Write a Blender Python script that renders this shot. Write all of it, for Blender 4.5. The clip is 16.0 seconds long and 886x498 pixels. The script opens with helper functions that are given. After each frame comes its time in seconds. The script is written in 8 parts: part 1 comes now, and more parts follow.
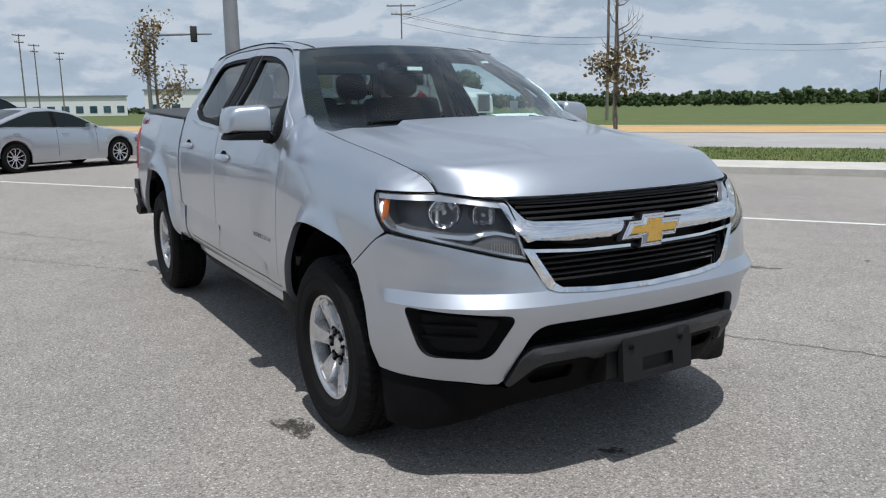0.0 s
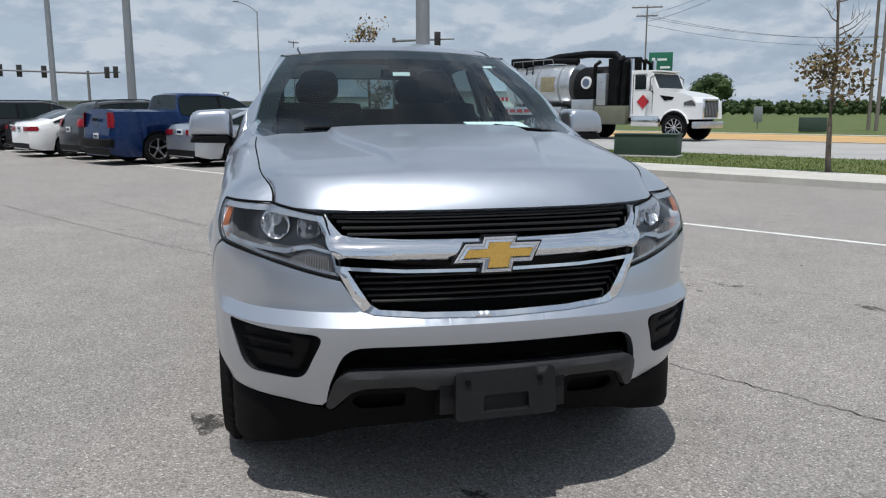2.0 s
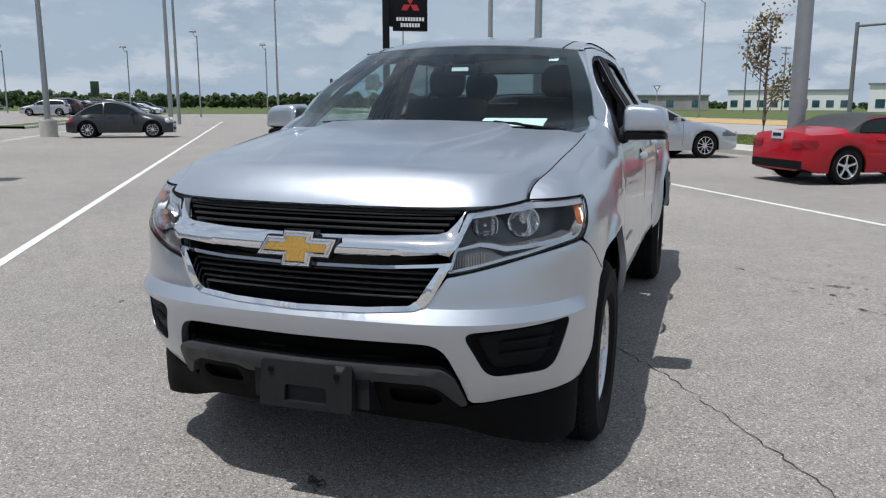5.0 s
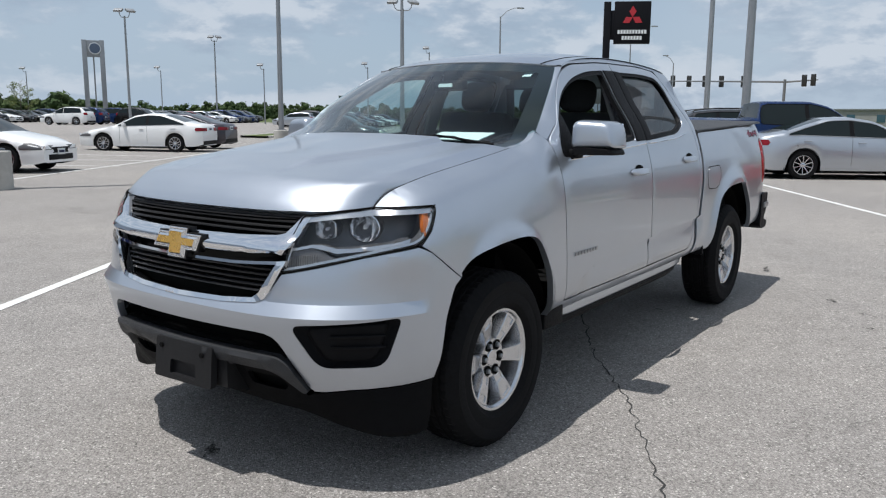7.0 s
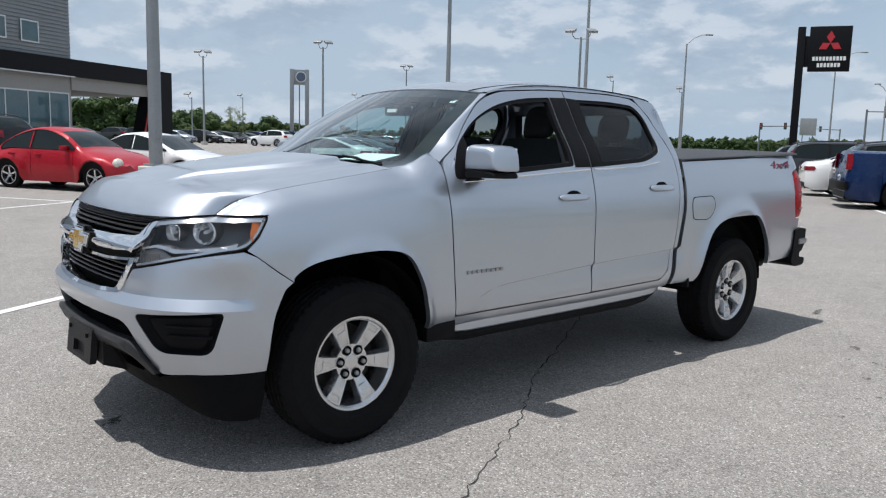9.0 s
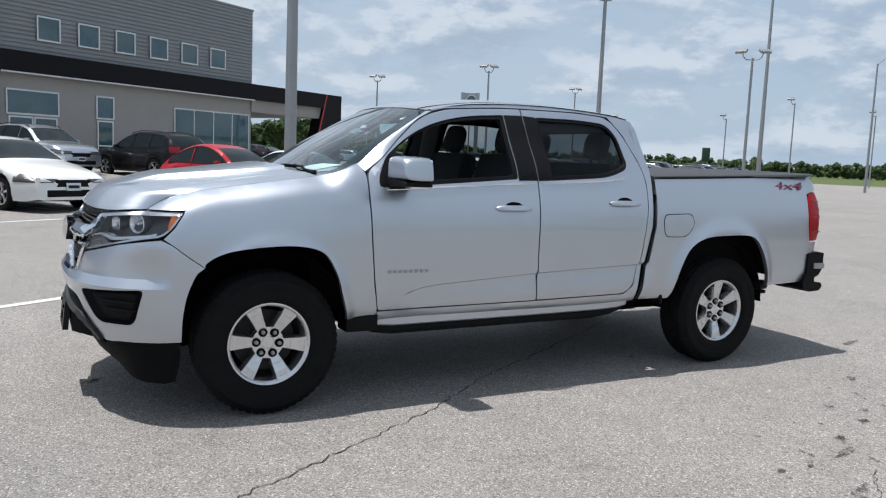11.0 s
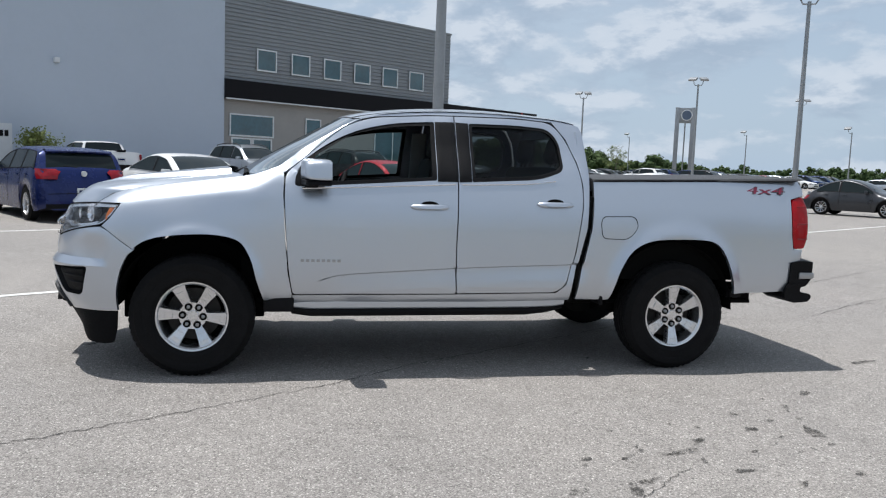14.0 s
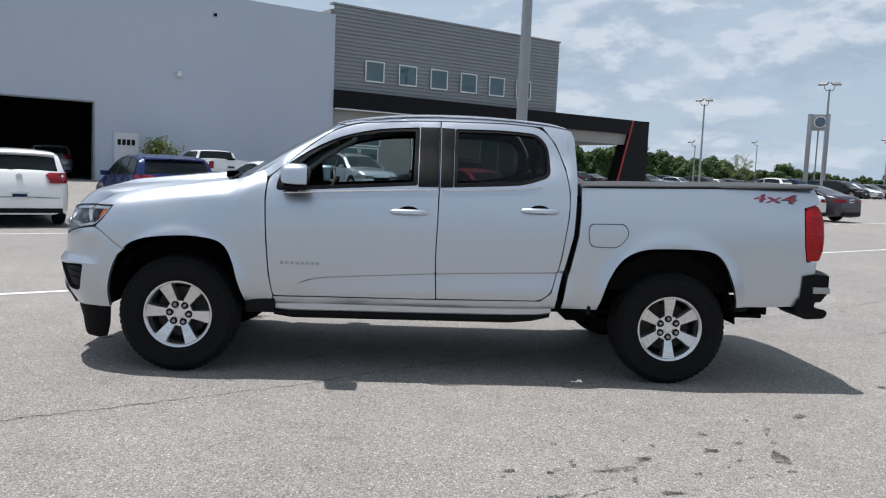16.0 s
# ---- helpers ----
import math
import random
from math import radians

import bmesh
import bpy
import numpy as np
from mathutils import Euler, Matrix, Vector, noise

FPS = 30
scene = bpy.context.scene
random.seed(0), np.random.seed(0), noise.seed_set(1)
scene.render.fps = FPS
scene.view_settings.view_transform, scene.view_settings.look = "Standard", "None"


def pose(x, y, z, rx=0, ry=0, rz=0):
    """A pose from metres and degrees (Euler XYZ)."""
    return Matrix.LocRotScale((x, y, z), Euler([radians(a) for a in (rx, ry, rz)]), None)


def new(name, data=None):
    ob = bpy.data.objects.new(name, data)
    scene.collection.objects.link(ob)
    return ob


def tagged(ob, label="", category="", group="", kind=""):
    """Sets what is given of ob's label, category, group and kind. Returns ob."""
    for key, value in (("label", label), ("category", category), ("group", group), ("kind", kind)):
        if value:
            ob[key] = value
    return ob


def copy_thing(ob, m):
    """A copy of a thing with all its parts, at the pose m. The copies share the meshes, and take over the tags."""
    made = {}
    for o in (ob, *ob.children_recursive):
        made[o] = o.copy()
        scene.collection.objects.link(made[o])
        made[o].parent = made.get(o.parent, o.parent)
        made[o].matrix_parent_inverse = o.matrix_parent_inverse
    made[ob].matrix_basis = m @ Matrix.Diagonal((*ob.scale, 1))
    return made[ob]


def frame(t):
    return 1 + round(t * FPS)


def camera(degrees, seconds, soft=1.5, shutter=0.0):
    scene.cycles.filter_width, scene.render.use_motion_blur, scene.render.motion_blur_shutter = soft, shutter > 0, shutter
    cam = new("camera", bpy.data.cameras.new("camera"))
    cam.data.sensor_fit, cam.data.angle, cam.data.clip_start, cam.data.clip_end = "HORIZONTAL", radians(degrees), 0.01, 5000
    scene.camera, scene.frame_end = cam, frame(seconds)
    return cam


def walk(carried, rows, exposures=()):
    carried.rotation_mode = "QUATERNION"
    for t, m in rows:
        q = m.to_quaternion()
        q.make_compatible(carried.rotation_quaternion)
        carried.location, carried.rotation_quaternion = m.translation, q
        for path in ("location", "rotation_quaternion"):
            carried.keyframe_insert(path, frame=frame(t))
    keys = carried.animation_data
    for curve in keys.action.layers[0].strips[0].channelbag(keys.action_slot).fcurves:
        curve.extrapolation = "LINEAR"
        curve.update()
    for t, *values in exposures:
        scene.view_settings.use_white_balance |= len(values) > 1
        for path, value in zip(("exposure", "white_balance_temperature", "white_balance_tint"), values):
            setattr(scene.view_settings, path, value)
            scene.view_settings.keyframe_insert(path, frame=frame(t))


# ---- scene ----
cam = camera(59.0, 16.0, 1.2)
METRES, EYE, TILT, LEAN, TURN = 10.51, 1.366, 0.0, 0.0, -120.5
ROWS = [
    (0.0, 0.0, 0.0, 0.0, -0.15, -10.37, 0.83),
    (0.5, 0.0321, 0.0032, 0.0011, 3.54, -10.48, 0.61),
    (1.0, 0.0661, 0.0071, 0.0014, 7.72, -10.35, 0.4),
    (1.5, 0.0958, 0.0212, 0.0014, 12.39, -10.14, 0.18),
    (2.0, 0.1284, 0.0349, 0.0007, 17.52, -10.0, 0.04),
    (2.5, 0.1573, 0.0493, 0.0001, 22.99, -10.01, -0.09),
    (3.0, 0.1848, 0.0644, 0.0015, 28.56, -10.11, -0.24),
    (5.5, 0.3116, 0.1688, 0.0018, 54.12, -10.33, -0.12),
    (6.0, 0.3344, 0.1928, 0.0021, 58.42, -10.09, -0.25),
    (6.5, 0.3552, 0.2168, 0.002, 62.45, -9.85, -0.32),
    (7.0, 0.3718, 0.243, 0.0026, 66.26, -9.57, -0.38),
    (7.5, 0.3921, 0.2696, 0.0026, 69.9, -9.22, -0.51),
    (8.0, 0.406, 0.3005, 0.0019, 73.39, -8.8, -0.74),
    (8.5, 0.4192, 0.3326, 0.0025, 76.8, -8.31, -1.09),
    (9.0, 0.4332, 0.3654, 0.0026, 80.11, -7.83, -1.45),
    (11.5, 0.4835, 0.5177, 0.0006, 95.7, -6.54, -2.37),
    (12.0, 0.4853, 0.5476, -0.0002, 98.43, -6.54, -2.31),
    (12.5, 0.4892, 0.579, -0.0003, 101.05, -6.52, -2.23),
    (13.0, 0.4913, 0.6103, -0.0005, 103.68, -6.41, -2.15),
    (13.5, 0.4877, 0.6405, -0.0005, 106.28, -6.18, -2.11),
    (14.0, 0.4866, 0.6712, -0.0008, 108.82, -5.93, -2.15),
    (14.5, 0.4817, 0.6969, -0.0011, 111.26, -5.69, -2.3),
    (15.0, 0.4699, 0.7181, -0.0007, 113.59, -5.46, -2.39),
    (15.5, 0.4597, 0.7376, -0.0006, 115.75, -5.5, -2.42),
    (16.0, 0.4512, 0.7511, 0.0002, 117.62, -5.62, -2.33),
]
walk(cam, [(t, pose(-4.592, 2.087, EYE, TILT, LEAN, TURN) @ pose(METRES * x, METRES * y, METRES * z, 90 + pitch, roll, yaw)) for t, x, y, z, yaw, pitch, roll in ROWS],
     [(0.0, -0.09, 6240, 10), (2.0, -0.14, 6240, 10), (5.5, -0.10, 6240, 10), (8.0, 0.02, 6240, 10), (11.5, 0.11, 6240, 10), (16.0, 0.11, 6240, 10)])

# ---- sky, sun ----
LIGHT = Vector((0.26, -0.13, -1.0)).normalized()
TO_SUN = -LIGHT
sun = new("sun", bpy.data.lights.new("sun", "SUN"))
sun.data.energy, sun.data.angle, sun.data.color = 4.7, radians(0.53), (1.0, 0.965, 0.91)
sun.rotation_euler = LIGHT.to_track_quat("-Z", "Y").to_euler()


def link(nt, a, b):
    nt.links.new(a, b)


def node(nt, kind, **inputs):
    n = nt.nodes.new(kind)
    for key, value in inputs.items():
        n.inputs[key.replace("_", " ")].default_value = value
    return n


def maths(nt, op, a, b=0.5, clamp=False):
    n = nt.nodes.new("ShaderNodeMath")
    n.operation, n.use_clamp = op, clamp
    for i, v in enumerate((a, b)):
        if isinstance(v, (int, float)):
            n.inputs[i].default_value = v
        else:
            link(nt, v, n.inputs[i])
    return n.outputs[0]


def ramp(nt, value, stops):
    n = nt.nodes.new("ShaderNodeValToRGB")
    els = n.color_ramp.elements
    while len(els) < len(stops):
        els.new(0.5)
    for e, (p, c) in zip(els, stops):
        e.position = p
        e.color = (c, c, c, 1) if isinstance(c, (int, float)) else (*c, 1)
    link(nt, value, n.inputs["Fac"])
    return n.outputs["Color"]


def mixc(nt, fac, a, b, mode="MIX"):
    n = nt.nodes.new("ShaderNodeMix")
    n.data_type, n.blend_type = "RGBA", mode
    for sock, v in ((n.inputs[0], fac), (n.inputs[6], a), (n.inputs[7], b)):
        if isinstance(v, (int, float)):
            sock.default_value = v
        elif isinstance(v, tuple):
            sock.default_value = (*v, 1)
        else:
            link(nt, v, sock)
    return n.outputs[2]


def build_sky():
    w = bpy.data.worlds.new("sky")
    scene.world, w.use_nodes = w, True
    nt = w.node_tree
    nt.nodes.clear()
    sky = nt.nodes.new("ShaderNodeTexSky")
    sky.sky_type, sky.sun_disc = "NISHITA", False
    sky.sun_elevation = math.asin(TO_SUN.z)
    sky.sun_rotation = math.atan2(TO_SUN.x, TO_SUN.y)
    sky.air_density, sky.dust_density, sky.ozone_density = 1.0, 1.6, 1.0
    # broken cumulus: soft lumps on the dome, brighter above and greyer beneath
    tc = nt.nodes.new("ShaderNodeTexCoord")
    sep = nt.nodes.new("ShaderNodeSeparateXYZ")
    link(nt, tc.outputs["Generated"], sep.inputs[0])
    up = maths(nt, "MAXIMUM", sep.outputs["Z"], 0.0)

    def dome(lift):
        comb = nt.nodes.new("ShaderNodeCombineXYZ")
        link(nt, sep.outputs["X"], comb.inputs["X"])
        link(nt, sep.outputs["Y"], comb.inputs["Y"])
        link(nt, maths(nt, "ADD", maths(nt, "MULTIPLY", up, 2.5), lift), comb.inputs["Z"])
        n = node(nt, "ShaderNodeTexNoise", Scale=7.6, Detail=10.0, Roughness=0.58, Distortion=0.12)
        link(nt, comb.outputs[0], n.inputs["Vector"])
        return n.outputs["Fac"]
    here, above = dome(0.0), dome(0.055)
    wide = node(nt, "ShaderNodeTexNoise", Scale=1.7, Detail=3.0, Roughness=0.5)
    link(nt, tc.outputs["Generated"], wide.inputs["Vector"])
    amount = maths(nt, "ADD", maths(nt, "MULTIPLY", here, 0.78), maths(nt, "MULTIPLY", wide.outputs["Fac"], 0.26))
    cover = ramp(nt, amount, [(0.455, 0.0), (0.50, 0.42), (0.535, 0.78), (0.60, 1.0)])
    lit = maths(nt, "ADD", maths(nt, "MULTIPLY", maths(nt, "SUBTRACT", here, above), 3.4), 0.5, True)
    shade = ramp(nt, lit, [(0.20, (3.7, 4.5, 5.5)), (0.45, (4.8, 5.5, 6.4)), (0.75, (7.0, 7.4, 7.9))])
    haze = ramp(nt, up, [(0.0, 0.85), (0.06, 0.66), (0.16, 0.42), (0.4, 0.2), (1.0, 0.10)])
    veiled = mixc(nt, haze, sky.outputs[0], (4.3, 5.6, 7.1))
    thin = ramp(nt, wide.outputs["Fac"], [(0.32, 0.15), (0.60, 0.75)])
    veiled = mixc(nt, thin, veiled, (5.3, 6.15, 7.0))
    final = mixc(nt, maths(nt, "MULTIPLY", cover, 0.70), veiled, shade)
    bg = node(nt, "ShaderNodeBackground", Strength=0.094)
    link(nt, final, bg.inputs["Color"])
    out = nt.nodes.new("ShaderNodeOutputWorld")
    link(nt, bg.outputs[0], out.inputs["Surface"])


build_sky()

# ---- materials ----


def material(name, color, rough=0.5, metal=0.0, coat=0.0, vary=0.0, scale=6.0, bump=0.0, bump_scale=60.0, second=None, spec=0.5, emit=0.0, island=0.0):
    """A painted, plastic, metal or stone surface: two scales of tone, and a fine relief."""
    m = bpy.data.materials.new(name)
    m.use_nodes = True
    nt = m.node_tree
    p = nt.nodes["Principled BSDF"]
    p.inputs["Roughness"].default_value, p.inputs["Metallic"].default_value = rough, metal
    p.inputs["Coat Weight"].default_value, p.inputs["Coat Roughness"].default_value = coat, 0.03
    p.inputs["Specular IOR Level"].default_value = spec
    p.inputs["Base Color"].default_value = (*color, 1)
    tc = nt.nodes.new("ShaderNodeTexCoord")
    if vary or second:
        n1 = node(nt, "ShaderNodeTexNoise", Scale=scale, Detail=6.0, Roughness=0.6)
        n2 = node(nt, "ShaderNodeTexNoise", Scale=scale * 9.0, Detail=4.0, Roughness=0.6)
        for n in (n1, n2):
            link(nt, tc.outputs["Object"], n.inputs["Vector"])
        f = maths(nt, "ADD", maths(nt, "MULTIPLY", n1.outputs["Fac"], 0.65), maths(nt, "MULTIPLY", n2.outputs["Fac"], 0.35))
        f = ramp(nt, f, [(0.36, 0.0), (0.64, 1.0)])
        other = second or tuple(max(0.0, c * (1 - vary)) for c in color)
        first = color if second else tuple(min(1.0, c * (1 + vary)) for c in color)
        link(nt, mixc(nt, f, other, first), p.inputs["Base Color"])
        link(nt, maths(nt, "ADD", maths(nt, "MULTIPLY", n1.outputs["Fac"], 0.16), rough - 0.08, True), p.inputs["Roughness"])
    if bump:
        nb = node(nt, "ShaderNodeTexNoise", Scale=bump_scale, Detail=4.0, Roughness=0.6)
        link(nt, tc.outputs["Object"], nb.inputs["Vector"])
        b = node(nt, "ShaderNodeBump", Strength=bump, Distance=0.004)
        link(nt, nb.outputs["Fac"], b.inputs["Height"])
        link(nt, b.outputs[0], p.inputs["Normal"])
    if emit:
        p.inputs["Emission Color"].default_value = (*color, 1)
        p.inputs["Emission Strength"].default_value = emit
    return m


def car_paint(name, color, metal=0.6, rough=0.34, flake=0.05, coat=1.0, spec=0.5):
    """Clear-coated paint with fine metal flakes and a little dust."""
    m = material(name, color, rough, metal, coat, spec=spec)
    nt = m.node_tree
    p = nt.nodes["Principled BSDF"]
    tc = nt.nodes.new("ShaderNodeTexCoord")
    fl = node(nt, "ShaderNodeTexVoronoi", Scale=900.0)
    du = node(nt, "ShaderNodeTexNoise", Scale=2.5, Detail=6.0, Roughness=0.65)
    link(nt, tc.outputs["Object"], fl.inputs["Vector"])
    link(nt, tc.outputs["Object"], du.inputs["Vector"])
    dark, light = (tuple(min(1, c * k) for c in color) for k in (1 - flake * 2, 1 + flake * 2))
    tone = mixc(nt, maths(nt, "MULTIPLY", fl.outputs["Color"], 1.0), dark, light)
    link(nt, mixc(nt, ramp(nt, du.outputs["Fac"], [(0.5, 0.0), (0.85, 0.05)]), tone, (0.42, 0.40, 0.37)), p.inputs["Base Color"])
    link(nt, ramp(nt, du.outputs["Fac"], [(0.3, rough - 0.03), (0.75, rough + 0.06)]), p.inputs["Roughness"])
    link(nt, ramp(nt, du.outputs["Fac"], [(0.3, 0.03), (0.8, 0.09)]), p.inputs["Coat Roughness"])
    return m


def glass(name, tint, gloss=1.0, rough=0.0, power=4.0, reach=0.9):
    """A thin pane: clear or tinted, with a mirror sheen that grows at a slant."""
    m = bpy.data.materials.new(name)
    m.use_nodes = True
    nt = m.node_tree
    nt.nodes.clear()
    clear = nt.nodes.new("ShaderNodeBsdfTransparent")
    clear.inputs["Color"].default_value = (*tint, 1)
    shine = nt.nodes.new("ShaderNodeBsdfGlossy")
    shine.inputs["Roughness"].default_value = rough
    lw = node(nt, "ShaderNodeLayerWeight", Blend=0.5)
    mx = nt.nodes.new("ShaderNodeMixShader")
    link(nt, maths(nt, "ADD", maths(nt, "MULTIPLY", maths(nt, "POWER", lw.outputs["Facing"], power), reach), 0.075 * gloss, True), mx.inputs[0])
    link(nt, clear.outputs[0], mx.inputs[1])
    link(nt, shine.outputs[0], mx.inputs[2])
    out = nt.nodes.new("ShaderNodeOutputMaterial")
    link(nt, mx.outputs[0], out.inputs["Surface"])
    return m


def asphalt():
    """Worn light asphalt: pale aggregate grains, tar between, large stains."""
    m = material("asphalt", (0.24, 0.23, 0.22), 0.85)
    nt = m.node_tree
    p = nt.nodes["Principled BSDF"]
    tc = nt.nodes.new("ShaderNodeTexCoord")
    pos = tc.outputs["Object"]
    grain = node(nt, "ShaderNodeTexVoronoi", Scale=125.0)
    fine = node(nt, "ShaderNodeTexNoise", Scale=260.0, Detail=3.0, Roughness=0.7)
    mid = node(nt, "ShaderNodeTexNoise", Scale=3.0, Detail=8.0, Roughness=0.7)
    wide = node(nt, "ShaderNodeTexNoise", Scale=0.22, Detail=6.0, Roughness=0.6)
    blot = node(nt, "ShaderNodeTexNoise", Scale=0.9, Detail=7.0, Roughness=0.62, Distortion=0.6)
    for n in (grain, fine, mid, wide, blot):
        link(nt, pos, n.inputs["Vector"])
    stone = ramp(nt, grain.outputs["Color"], [(0.0, (0.118, 0.110, 0.103)), (0.30, (0.290, 0.273, 0.257)), (0.78, (0.405, 0.382, 0.360)), (1.0, (0.78, 0.745, 0.71))])
    tar = ramp(nt, grain.outputs["Distance"], [(0.35, 1.0), (0.75, 0.68)])
    tone = mixc(nt, 1.0, stone, tar, "MULTIPLY")
    tone = mixc(nt, 0.6, tone, ramp(nt, fine.outputs["Fac"], [(0.3, 0.6), (0.7, 1.06)]), "MULTIPLY")
    tone = mixc(nt, 0.8, tone, ramp(nt, mid.outputs["Fac"], [(0.3, 0.82), (0.7, 1.06)]), "MULTIPLY")
    tone = mixc(nt, 1.0, tone, ramp(nt, wide.outputs["Fac"], [(0.3, (0.90, 0.895, 0.895)), (0.7, (1.12, 1.10, 1.075))]), "MULTIPLY")
    tone = mixc(nt, 1.0, tone, ramp(nt, blot.outputs["Fac"], [(0.25, 0.72), (0.36, 0.97), (0.6, 1.0)]), "MULTIPLY")
    link(nt, tone, p.inputs["Base Color"])
    b = node(nt, "ShaderNodeBump", Strength=0.75, Distance=0.005)
    link(nt, maths(nt, "ADD", grain.outputs["Distance"], fine.outputs["Fac"]), b.inputs["Height"])
    b.invert = True
    link(nt, b.outputs[0], p.inputs["Normal"])
    return m


SILVER = car_paint("silver paint", (0.505, 0.54, 0.595), 0.88, 0.32, 0.006, 0.7)
CHROME = material("chrome", (0.82, 0.83, 0.85), 0.06, 1.0)
BLACKP = material("black plastic", (0.006, 0.006, 0.007), 0.55, spec=0.12, bump=0.3, bump_scale=500, vary=0.25, scale=5)
DAMP = material("air dam plastic", (0.006, 0.006, 0.0065), 0.6, spec=0.05, bump=0.3, bump_scale=500, vary=0.25, scale=5)
GREYP = material("grey plastic", (0.034, 0.035, 0.038), 0.5, spec=0.35, bump=0.3, bump_scale=500, vary=0.2, scale=5)
GLOSSB = material("gloss black", (0.006, 0.006, 0.007), 0.3, spec=0.3)
# near-black: shade painted into gaps, hollows and underbody; small dark parts use it too
VOID = material("shade and dark part black", (0.005, 0.005, 0.005), 0.95, spec=0.1)
RUBBER = material("tyre rubber", (0.007, 0.007, 0.0075), 0.8, spec=0.15, vary=0.35, scale=8, bump=0.3, bump_scale=220)
ALLOY = material("alloy", (0.66, 0.665, 0.68), 0.22, 0.92, 0.3, vary=0.05, scale=10)
IRON = material("brake iron", (0.035, 0.033, 0.031), 0.6, 0.6, vary=0.3)
GOLD = material("gold badge", (0.72, 0.44, 0.10), 0.28, 0.75, 0.6, vary=0.06, scale=40)
TRIMGREY = material("seat cloth", (0.030, 0.031, 0.034), 0.9, vary=0.2, scale=30, bump=0.4, bump_scale=400)
TRIMLIGHT = material("cabin plastic", (0.20, 0.20, 0.205), 0.7, vary=0.1)
HEADLINE = material("headliner", (0.34, 0.335, 0.33), 0.95, vary=0.08)
WINDSHIELD = glass("windscreen", (0.64, 0.82, 0.82), 0.15, 0.0, 5.0, 2.2)
CLEARGLASS = glass("side glass", (0.66, 0.78, 0.77), 0.8)
TINTGLASS = glass("tinted glass", (0.30, 0.33, 0.33), 0.28)
LENS = glass("clear lens", (0.95, 0.96, 0.97), 0.45)
AMBER = material("amber lens", (0.44, 0.11, 0.015), 0.3, 0.0, 0.4)
REDLENS = material("red lens", (0.34, 0.003, 0.007), 0.25, 0.0, 0.12, spec=0.25, vary=0.2, scale=18)
REFLECTOR = material("lamp reflector", (0.80, 0.81, 0.83), 0.18, 1.0)
BEZEL = material("satin lamp bezel", (0.56, 0.57, 0.59), 0.20, 0.9)
BRACKETP = material("bracket plastic", (0.011, 0.011, 0.012), 0.5, spec=0.22, bump=0.2, bump_scale=500, vary=0.25, scale=5)
PAPER = material("paper", (0.80, 0.84, 0.82), 0.8, vary=0.03)

# ---- shape helpers ----
from mathutils.geometry import delaunay_2d_cdt


def finish(bm, name, mat, parent=None, label="", smooth=30.0):
    """Links a bmesh as one mesh object under a thing or a part; edges sharper than smooth degrees stay crisp."""
    bmesh.ops.remove_doubles(bm, verts=bm.verts, dist=1e-5)
    me = bpy.data.meshes.new(name)
    bm.normal_update()
    for f in bm.faces:
        f.smooth = smooth > 0
    if smooth > 0:
        for e in bm.edges:
            if e.smooth and len(e.link_faces) == 2 and e.calc_face_angle(0.0) > radians(smooth):
                e.smooth = False
    bm.to_mesh(me)
    bm.free()
    for m in (mat if isinstance(mat, (list, tuple)) else [mat]):
        me.materials.append(m)
    ob = new(name, me)
    if parent is not None:
        ob.parent = parent
    if label:
        tagged(ob, label)
    return ob


def part(name, bm, mat, parent, label="", smooth=30.0):
    return finish(bm, name, mat, parent, label, smooth)


def thing(name, label, category, group="", at=None, kind=""):
    """An empty at a thing's base that holds its parts."""
    ob = tagged(new(name), label, category, group, kind)
    ob.empty_display_size = 0.2
    if at is not None:
        ob.matrix_basis = at
    return ob


def add_box(bm, x0, y0, z0, x1, y1, z1, bevel=0.0, m=None, mat=0):
    mm = Matrix.Translation(((x0 + x1) / 2, (y0 + y1) / 2, (z0 + z1) / 2)) @ Matrix.Diagonal((abs(x1 - x0), abs(y1 - y0), abs(z1 - z0), 1))
    got = bmesh.ops.create_cube(bm, size=1, matrix=mm)["verts"]
    faces = {f for v in got for f in v.link_faces}
    if bevel:
        edges = list({e for v in got for e in v.link_edges})
        res = bmesh.ops.bevel(bm, geom=edges, offset=bevel, segments=2, affect="EDGES", profile=0.6)
        faces = set(res["faces"]) | {f for f in faces if f.is_valid}
        got = list({v for f in faces for v in f.verts})
    if m is not None:
        bmesh.ops.transform(bm, matrix=m, verts=got)
    for f in faces:
        f.material_index = mat
    return got


def add_rod(bm, a, b, r0, r1=None, seg=12, mat=0):
    a, b = Vector(a), Vector(b)
    way = b - a
    mm = Matrix.Translation((a + b) / 2) @ way.to_track_quat("Z", "Y").to_matrix().to_4x4()
    got = bmesh.ops.create_cone(bm, cap_ends=True, segments=seg, radius1=r0, radius2=r0 if r1 is None else r1, depth=way.length, matrix=mm)["verts"]
    for f in {f for v in got for f in v.link_faces}:
        f.material_index = mat
    return got


